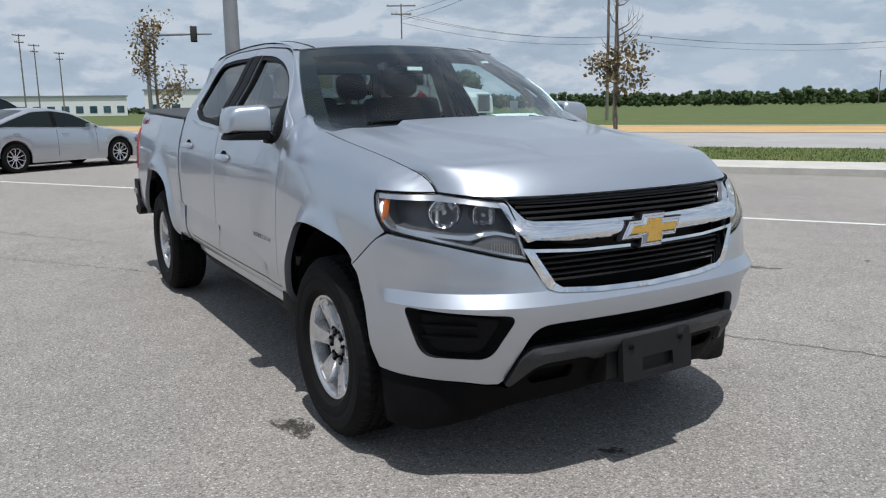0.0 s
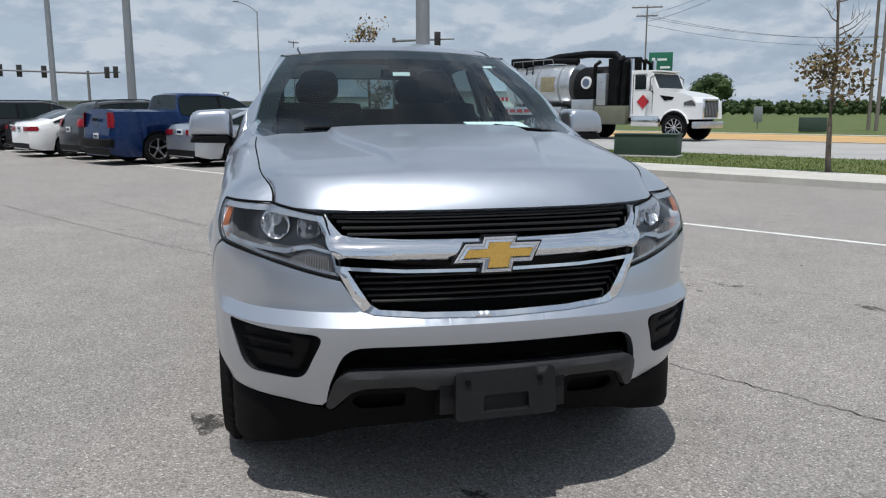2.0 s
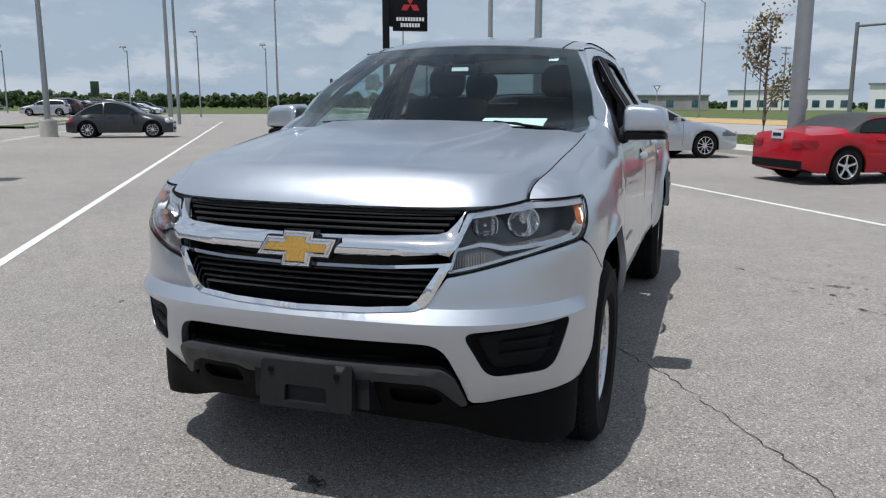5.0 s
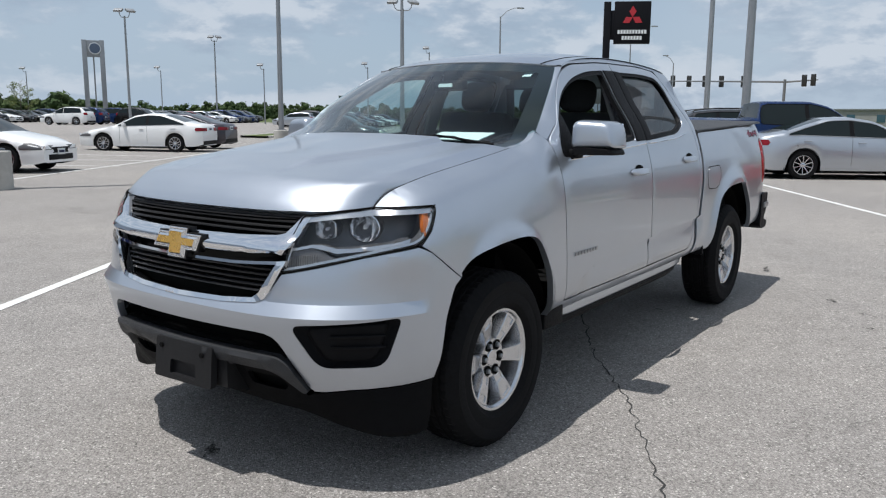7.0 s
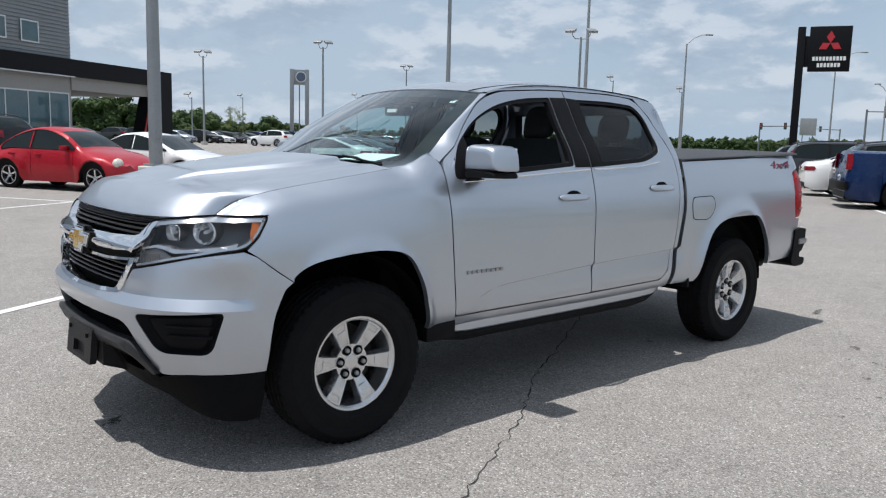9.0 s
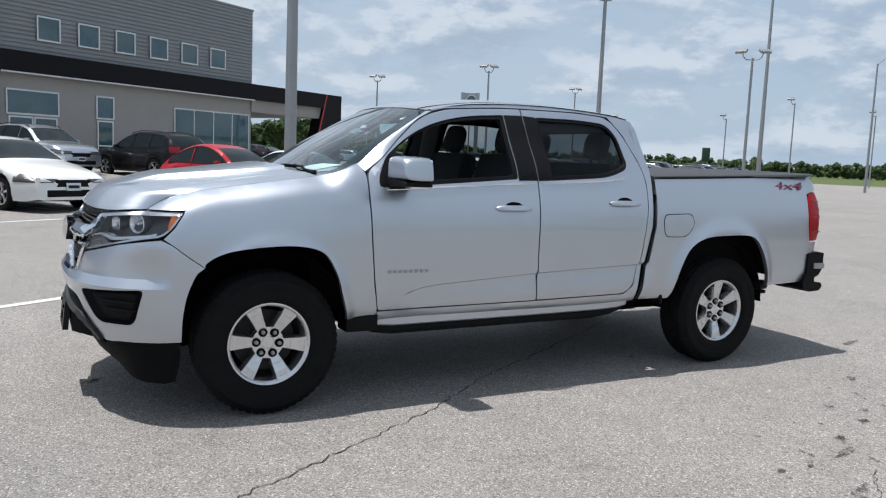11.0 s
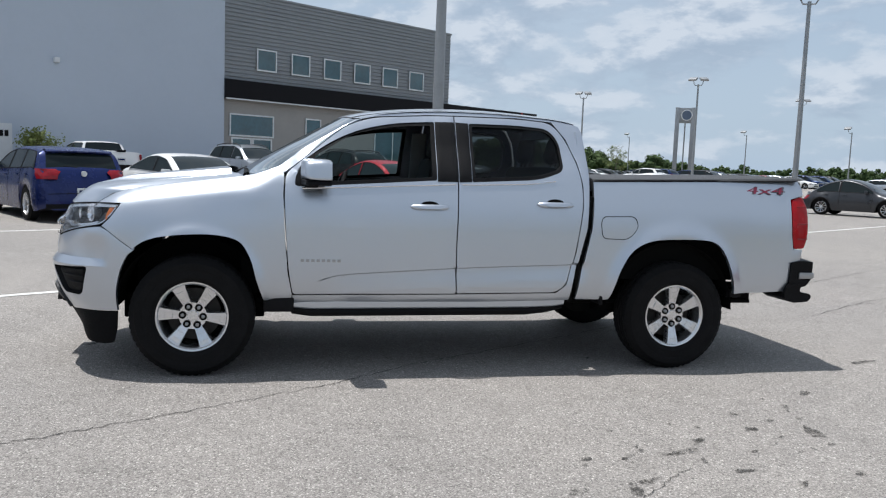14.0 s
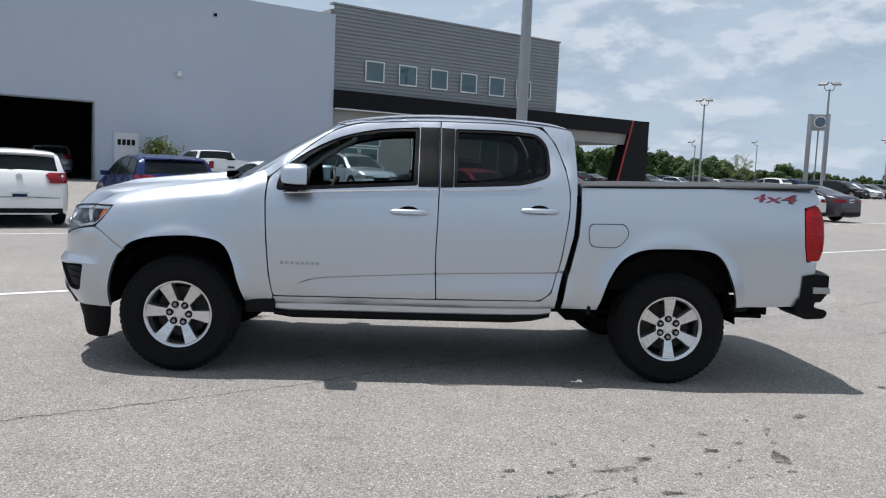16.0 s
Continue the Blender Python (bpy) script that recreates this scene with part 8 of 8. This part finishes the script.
        for k in range(9):
            bm = bmesh.new()
            x = -ln / 2 + ln * (k + .5) / 9
            add_box(bm, x - .9, -.06, .8, x + .9, .02, 2.6)
            part("window", bm, WINGLASS, sh)
        if d == 190:
            for k in range(14):
                bm = bmesh.new()
                add_box(bm, 2 + k * .95, -.10, 3.7, 2.65 + k * .95, .0, 4.6)
                part("word_bar", bm, SIGNRED, sh)


build_street()

# ---- tank truck on the road ----
TANKM = material("polished tank", (0.52, 0.54, 0.56), 0.30, 0.8, vary=0.18, scale=1.5)
OLIVE = material("olive locker paint", (0.13, 0.135, 0.095), 0.55, vary=0.12, scale=3)
BRASSY = material("tan gauge panel", (0.30, 0.26, 0.17), 0.5, 0.3, vary=0.2, scale=6)


def tank_truck():
    p = lot(18.9, -31.0, 0)
    t = thing("tank_truck", "white vacuum tank truck with black hoses on the road", "truck", at=pose(p.x, p.y, 0, 0, 0, LOTTURN + 180) @ Matrix.Scale(1.17, 4))
    bm = bmesh.new()
    add_box(bm, -5.2, -.45, .75, 4.8, .45, 1.05, .02)
    part("chassis", bm, VOID, t)
    bm = bmesh.new()
    add_lathe(bm, [(.1, -4.98), (.70, -4.92), (.90, -4.80), (.97, -4.62), (.97, -1.36), (.92, -1.25), (.1, -1.2)], pose(0, 0, 2.25, 0, 90), 36)
    part("tank", bm, TANKM, t)
    for x in (-4.3, -3.0, -1.8):
        bm = bmesh.new()
        add_lathe(bm, [(.955, x - .06), (.985, x - .05), (.985, x + .05), (.955, x + .06)], pose(0, 0, 2.25, 0, 90), 36)
        part("tank_band", bm, POLEM, t)
    for y in (-1.0, 1.0):
        bm = bmesh.new()
        add_box(bm, -4.9, y - .25, 1.0, -1.4, y + .25, 1.35, .03)
        part("side_locker", bm, TANKM, t)
        bm = bmesh.new()
        for xx in (-3.7, -3.35):
            add_rod(bm, (xx, y * .97, 1.3), (xx, y * .75, 3.2), .025, seg=6)
        for k in range(6):
            add_rod(bm, (-3.7, y * (.95 - .035 * k), 1.5 + .3 * k), (-3.35, y * (.95 - .035 * k), 1.5 + .3 * k), .02, seg=6)
        part("ladder", bm, VOID, t)
    bm = bmesh.new()
    add_lathe(bm, [(.1, -1.1), (.85, -1.05), (.9, -.9), (.9, .3), (.8, .45), (.1, .5)], pose(0, 0, 2.15, 0, 90), 30)
    part("black_tank", bm, BLACKP, t)
    bm = bmesh.new()
    add_rod(bm, (.95, -.55, 1.2), (.95, -.55, 3.3), .38, seg=20)
    add_rod(bm, (1.0, .55, 1.2), (1.0, .55, 3.4), .36, seg=20)
    add_box(bm, -.2, -1.0, .95, 1.7, 1.0, 1.4, .03)
    part("blower", bm, BLACKP, t)
    bm = bmesh.new()
    add_tube(bm, [(-4.4, .3, 3.25), (-2.6, .2, 3.55), (-.8, .0, 3.6), (.6, -.2, 3.5), (1.1, -.3, 3.1)], .16, 10)
    add_tube(bm, [(-4.4, -.4, 3.2), (-3.4, -.3, 3.4), (-1.2, -.3, 3.3)], .12, 8)
    add_box(bm, -4.9, -.5, 3.15, -3.9, .5, 3.55, .08)
    part("hose_boom", bm, BLACKP, t)
    bm = bmesh.new()
    prof = [(1.95, .95), (1.95, 2.66), (2.08, 2.78), (2.62, 2.76), (2.86, 2.66), (3.14, 2.06), (3.3, 2.0), (4.2, 1.84), (4.62, 1.70), (4.80, 1.48), (4.84, .85), (4.42, .85), (4.32, 1.05), (4.1, 1.16), (3.7, 1.16), (3.48, 1.05), (3.38, .85)]
    add_prism(bm, prof, Matrix(((1, 0, 0, 0), (0, 0, -1, 1.05), (0, 1, 0, 0), (0, 0, 0, 1))), 2.1)
    bmesh.ops.recalc_face_normals(bm, faces=bm.faces)
    cabn = part("cab", bm, WHITEP, t, "white conventional truck cab", 30)
    for y in (-1.06, 1.06):
        bm = bmesh.new()
        add_prism(bm, [(2.12, 2.02), (2.12, 2.58), (2.56, 2.58), (2.84, 2.02)], Matrix(((1, 0, 0, 0), (0, 0, -1, y + .008), (0, 1, 0, 0), (0, 0, 0, 1))), .016)
        bmesh.ops.recalc_face_normals(bm, faces=bm.faces)
        part("side_window", bm, CARGLASS, cabn)
    bm = bmesh.new()
    add_box(bm, 2.55, -.98, 2.70, 3.02, .98, 2.76, .02)
    part("sun_visor", bm, WHITEP, cabn)
    bm = bmesh.new()
    add_grid(bm, [[(2.89, -.95, 2.62), (2.89, .95, 2.62)], [(3.15, -.95, 2.07), (3.15, .95, 2.07)]])
    part("windscreen", bm, CARGLASS, cabn)
    bm = bmesh.new()
    add_box(bm, 4.80, -.55, .92, 4.87, .55, 1.56, .02)
    grl = part("grille", bm, BLACKP, cabn)
    bm = bmesh.new()
    for box in ((4.81, -.62, .88, 4.895, -.55, 1.62), (4.81, .55, .88, 4.895, .62, 1.62), (4.81, -.55, 1.56, 4.895, .55, 1.63)):
        add_box(bm, *box, .012)
    part("grille_surround", bm, CHROME, grl)
    for k in range(9):
        bm = bmesh.new()
        add_box(bm, 4.865, -.50 + k * .12, .95, 4.885, -.46 + k * .12, 1.53)
        part("grille_bar", bm, POLEM, grl)
    bm = bmesh.new()
    add_box(bm, 4.66, -1.08, .50, 4.92, 1.08, .76, .05)
    part("bumper", bm, TANKM, cabn)
    for y in (-1.0, 1.0):
        bm = bmesh.new()
        add_rod(bm, (1.82, y * .85, .9), (1.82, y * .85, 3.25), .09, seg=12)
        part("exhaust_stack", bm, CHROME, t)
        bm = bmesh.new()
        add_prism(bm, [(4.28, 1.38), (4.30, 1.50), (4.62, 1.58), (4.76, 1.46), (4.78, 1.36)], Matrix(((1, 0, 0, 0), (0, 0, -1, y * 1.055 + .012), (0, 1, 0, 0), (0, 0, 0, 1))), .024)
        bmesh.ops.recalc_face_normals(bm, faces=bm.faces)
        part("headlamp", bm, GREYLENS, cabn)
        bm = bmesh.new()
        add_tube(bm, [(3.9 + .60 * math.cos(math.radians(a)), y * 1.05, .58 + .62 * math.sin(math.radians(a))) for a in range(10, 175, 15)], .045, 6)
        part("wheel_arch", bm, WHITEP, cabn)
        bm = bmesh.new()
        add_tube(bm, [(2.03, y * 1.055, 1.05), (2.03, y * 1.055, 2.60), (2.60, y * 1.055, 2.62), (2.92, y * 1.055, 2.0), (2.92, y * 1.055, 1.10)], .012, 5)
        part("door_seam", bm, VOID, cabn)
        bm = bmesh.new()
        add_box(bm, 2.0, y - .10, .55, 3.25, y + .10, .98, .04)
        part("fuel_tank", bm, CHROME, t)
        bm = bmesh.new()
        add_box(bm, 2.78, y * 1.28 - .06, 1.95, 2.88, y * 1.28 + .06, 2.5, .03)
        part("side_mirror", bm, WHITEP, cabn)
        bm = bmesh.new()
        add_prism(bm, [(2.5, 1.25), (2.78, 1.53), (2.5, 1.81), (2.22, 1.53)], Matrix(((1, 0, 0, 0), (0, 0, -1, y * 1.06 + .01), (0, 1, 0, 0), (0, 0, 0, 1))), .02)
        bmesh.ops.recalc_face_normals(bm, faces=bm.faces)
        part("placard", bm, SIGNRED, cabn)
        bm = bmesh.new()
        add_rod(bm, (-.35, y * .86, 2.35), (-.35, y * .93, 2.35), .26, seg=20)
        part("drum_disc", bm, SIGNWH, t)
        bm = bmesh.new()
        add_rod(bm, (-.35, y * .92, 2.35), (-.35, y * .945, 2.35), .17, seg=20)
        part("disc_centre", bm, DISCBLUE, t)
        bm = bmesh.new()
        add_box(bm, .30, y * .98 - .12, 1.4, .75, y * .98 + .12, 2.7, .03)
        part("tall_locker", bm, TANKM, t)
        bm = bmesh.new()
        add_box(bm, -.9, y * .98 - .2, 1.05, .2, y * .98 + .2, 1.65, .03)
        part("tool_locker", bm, TANKM, t)
        # olive locker, hanging hoses, red word bars and a rail on the tank
        bm = bmesh.new()
        add_box(bm, .25, y - .14, .62, 1.75, y + .14, 1.38, .03)
        part("long_locker", bm, OLIVE, t)
        for xx, zz in ((.10, 3.2), (1.25, 3.35), (1.55, 3.25)):
            bm = bmesh.new()
            add_tube(bm, [(xx, y * .6, zz), (xx + .05, y * .98, zz - .15), (xx, y * 1.02, 2.2), (xx - .05, y * .98, 1.3)], .085, 8)
            part("hose", bm, BLACKP, t)
        for k in range(5):
            bm = bmesh.new()
            add_box(bm, -4.7 + k * .42, y * 1.255 - .006, 1.10, -4.38 + k * .42, y * 1.255 + .006, 1.25)
            part("word_bar", bm, REDTRIM, t)
        bm = bmesh.new()
        add_tube(bm, [(-4.7, y * .55, 3.0), (-4.65, y * .6, 3.38), (-2.4, y * .6, 3.42), (-2.3, y * .55, 3.05)], .022, 6)
        for xx in (-4.1, -3.5, -2.9):
            add_rod(bm, (xx, y * .55, 3.0), (xx, y * .6, 3.4), .018, seg=6)
        part("tank_rail", bm, POLEM, t)
        bm = bmesh.new()
        add_box(bm, -2.75, y * .93 - .05, 2.0, -2.0, y * .93 + .05, 2.65, .02)
        part("gauge_panel", bm, BRASSY, t)
        bm = bmesh.new()
        add_tube(bm, [(2.95, y * 1.0, 2.55), (2.95, y * 1.30, 2.45), (2.95, y * 1.30, 1.95), (2.95, y * 1.02, 1.90)], .018, 6)
        part("mirror_bracket", bm, VOID, cabn)
        bm = bmesh.new()
        add_tube(bm, [(3.9 + .56 * math.cos(math.radians(a)), y * 1.06, .55 + .57 * math.sin(math.radians(a))) for a in range(5, 180, 12)], .05, 6)
        part("arch_lining", bm, BLACKP, cabn)
        bm = bmesh.new()
        add_prism(bm, [(3.25, 1.78), (3.85, 1.70), (3.80, 1.60), (3.45, 1.56)], Matrix(((1, 0, 0, 0), (0, 0, -1, y * 1.055 + .008), (0, 1, 0, 0), (0, 0, 0, 1))), .016)
        bmesh.ops.recalc_face_normals(bm, faces=bm.faces)
        part("bonnet_vent", bm, VOID, cabn)
    for x in (-4.4, -3.1, -1.9, -.6, 3.9):
        for sgn in (-1, 1):
            hub = new("wheel")
            hub.parent = t
            hub.matrix_basis = Matrix.Translation((x, sgn * .98, .52)) @ pose(0, 0, 0, -90 * sgn)
            for me, nm in zip(wheel_mesh(.52, "ten"), ("tyre", "rim", "brake_disc")):
                o = new(nm, me)
                o.parent = hub


tank_truck()

# ---- trees ----
BARK = material("young tree bark", (0.13, 0.105, 0.085), 0.9, vary=0.25, scale=8, bump=0.5, bump_scale=60)
LEAFB = material("browned leaves", (0.085, 0.080, 0.030), 0.65, second=(0.19, 0.115, 0.045), scale=1.8)
LEAFY = material("light green leaves", (0.17, 0.20, 0.045), 0.6, second=(0.11, 0.15, 0.035), scale=1.2)
WOODS = material("distant woodland leaves", (0.038, 0.066, 0.028), 0.8, second=(0.078, 0.108, 0.044), scale=0.18, spec=0.1)


def leaf_cloud(name, centres, n, size, mat, parent, seed, label="", flat=1.0):
    """Many small leaves scattered through soft clumps."""
    rng = random.Random(seed)
    verts, faces = [], []
    for _ in range(n):
        c, r = centres[rng.randrange(len(centres))]
        d = Vector((rng.gauss(0, 1), rng.gauss(0, 1), rng.gauss(0, 1) * flat))
        q = Vector(c) + d * r * .55
        a = Vector((rng.uniform(-1, 1), rng.uniform(-1, 1), rng.uniform(-1, 1))).normalized()
        b = a.cross(Vector((rng.uniform(-1, 1), rng.uniform(-1, 1), rng.uniform(-1, 1)))).normalized()
        s = size * rng.uniform(.6, 1.3)
        k = len(verts)
        verts += [tuple(q - a * s), tuple(q + b * s * .75), tuple(q + a * s), tuple(q - b * s * .75)]
        faces.append((k, k + 1, k + 2, k + 3))
    me = bpy.data.meshes.new(name)
    me.from_pydata(verts, [], faces)
    me.materials.append(mat)
    ob = new(name, me)
    if parent is not None:
        ob.parent = parent
    if label:
        tagged(ob, label)
    return ob


def sapling(x, y, h, crown0, crown1, spread, mat, seed, label, bare=0.0, z=0.0, n=900):
    rng = random.Random(seed)
    t = thing("tree", label, "tree", "young street trees", pose(x, y, z))
    bm = bmesh.new()
    pts, lean = [], Vector((0, 0, 0))
    for k in range(9):
        lean += Vector((rng.gauss(0, .02), rng.gauss(0, .02), 0))
        pts.append(Vector((lean.x, lean.y, h * k / 8)))
    add_tube(bm, pts, [.055 * (1 - .86 * k / 8) + .006 for k in range(9)], 8)
    part("trunk", bm, BARK, t)
    cents = []
    bm = bmesh.new()
    for k in range(20):
        f = k / 19
        zz = crown0 + (h * .97 - crown0) * f
        base = Vector((lean.x * zz / h, lean.y * zz / h, zz))
        a = rng.uniform(0, math.tau)
        ln = spread * (1 - .55 * f) * rng.uniform(.55, 1.1)
        tip = base + Vector((math.cos(a) * ln, math.sin(a) * ln, ln * rng.uniform(.35, .9)))
        mid = base.lerp(tip, .5) + Vector((0, 0, -.06))
        add_tube(bm, [base, mid, tip], [.018, .012, .004], 5)
        for _ in range(3):
            b0 = base.lerp(tip, rng.uniform(.4, .95))
            b1 = b0 + Vector((rng.gauss(0, .16), rng.gauss(0, .16), rng.uniform(.05, .35)))
            add_tube(bm, [b0, b0.lerp(b1, .5), b1], [.007, .005, .002], 4)
            if b1.z < crown1:
                cents.append((b1, .20))
        if tip.z < crown1:
            cents += [(tip, .22), (base.lerp(tip, .6), .2)]
    part("branchwork", bm, BARK, t)
    leaf_cloud("crown", cents, n, .050, mat, t, seed + 1)
    return t


BALL = bmesh.new()
bmesh.ops.create_icosphere(BALL, subdivisions=2, radius=1.0)
BALL_V, BALL_F = np.array([v.co[:] for v in BALL.verts]), [[v.index for v in f.verts] for f in BALL.faces]
BALL.free()


def woods(name, label, ex, ey, a0, a1, d, h, seed, mat, count, per=170, depth=25.0, size=.75, low=1.0):
    """A belt of woodland: uneven crowns, each of rough lumps thick with leaves."""
    rng = np.random.default_rng(seed)
    verts, faces, base = [], [], 0
    for k in range(count):
        a = a0 + (a1 - a0) * (k + rng.random()) / count
        dd = d + rng.uniform(0, depth)
        hh = h * rng.choice((.7, .8, .88, .95, 1.0, 1.1)) * rng.uniform(.88, 1.08) * min(1, low + (1 - low) * k / count / .55)
        p = np.array(bearing(ex, ey, a, dd))
        w = hh * rng.uniform(.36, .55)
        lumps = 9
        for j in range(lumps):
            f = .18 + .70 * (j + rng.random()) / lumps
            r = w * (1.0 - .75 * abs(f - .42)) * rng.uniform(.40, .58)
            c = p + np.array([rng.normal(0, w * .36), rng.normal(0, w * .36), hh * f])
            c[2] = min(c[2], hh - r * .6)
            ball = BALL_V * (r * .74) * (1 + rng.normal(0, .10, (len(BALL_V), 1))) * np.array([1, 1, .85]) + c
            verts.append(ball)
            faces += [[base + i for i in fc] for fc in BALL_F]
            base += len(ball)
            n = per // lumps
            way = rng.normal(0, 1, (n, 3))
            way[:, 2] += .35
            way /= np.linalg.norm(way, axis=1)[:, None]
            q = c + way * (r * rng.uniform(.66, 1.20, (n, 1))) * np.array([1, 1, .88])
            u = rng.normal(0, 1, (n, 3))
            u -= way * (u * way).sum(axis=1)[:, None] * rng.uniform(.3, 1, (n, 1))
            u /= np.linalg.norm(u, axis=1)[:, None]
            v = np.cross(way, u)
            sz = size * rng.uniform(.6, 1.4, (n, 1))
            quad = np.stack([q - u * sz, q + v * sz * .7, q + u * sz, q - v * sz * .7], axis=1).reshape(-1, 3)
            verts.append(quad)
            faces += [[base + 4 * i, base + 4 * i + 1, base + 4 * i + 2, base + 4 * i + 3] for i in range(n)]
            base += len(quad)
    me = bpy.data.meshes.new(name)
    me.from_pydata(np.concatenate(verts).tolist(), [], faces)
    me.materials.append(mat)
    tagged(new(name, me), label, "trees", kind="stuff")


def build_trees():
    sapling(19.45, -2.62, 3.75, 1.15, 4.2, .95, LEAFB, 3, "young street tree with sparse browning leaves", n=950)
    sapling(9.15, -10.80, 4.2, 1.5, 2.65, .74, LEAFB, 8, "young street tree with a bare top", n=750)
    p = lot(5.9, 29.4)
    sapling(p.x, p.y, 1.45, .7, 1.8, .75, LEAFY, 15, "small light green tree by the workshop wall", z=.4, n=1500)
    q = bearing(-.2, -6, 66.4, 112)
    sapling(q.x, q.y, 5.2, 1.2, 5.2, 2.2, LEAFY, 17, "light green tree before the woods", n=2600)
    woods("woodland", "dense dark green woodland behind the showroom", -.2, -6, 61, 84, 135, 6.9, 4, WOODS, 150, 990, 30, .27, .5)
    woods("far_trees", "low distant green trees and shrubs", -.2, -6, 22, 61, 240, 5.0, 5, WOODS, 190, 360, 60, .38)
    woods("field_trees", "line of dark green trees across the field", -4.6, 2.1, -26, -78, 260, 5.0, 6, WOODS, 300, 360, 90, .38)
    woods("shrubs", "low green shrubs beyond the junction", -4.6, 2.1, -24, 20, 262, 2.6, 7, WOODS, 220, 200, 60, .36)
    woods("roadside_trees", "pair of rounded green trees beyond the road", -4.91, 1.11, -30.6, -32.0, 150, 7.6, 9, WOODS, 4, 1800, 8, .24)


build_trees()
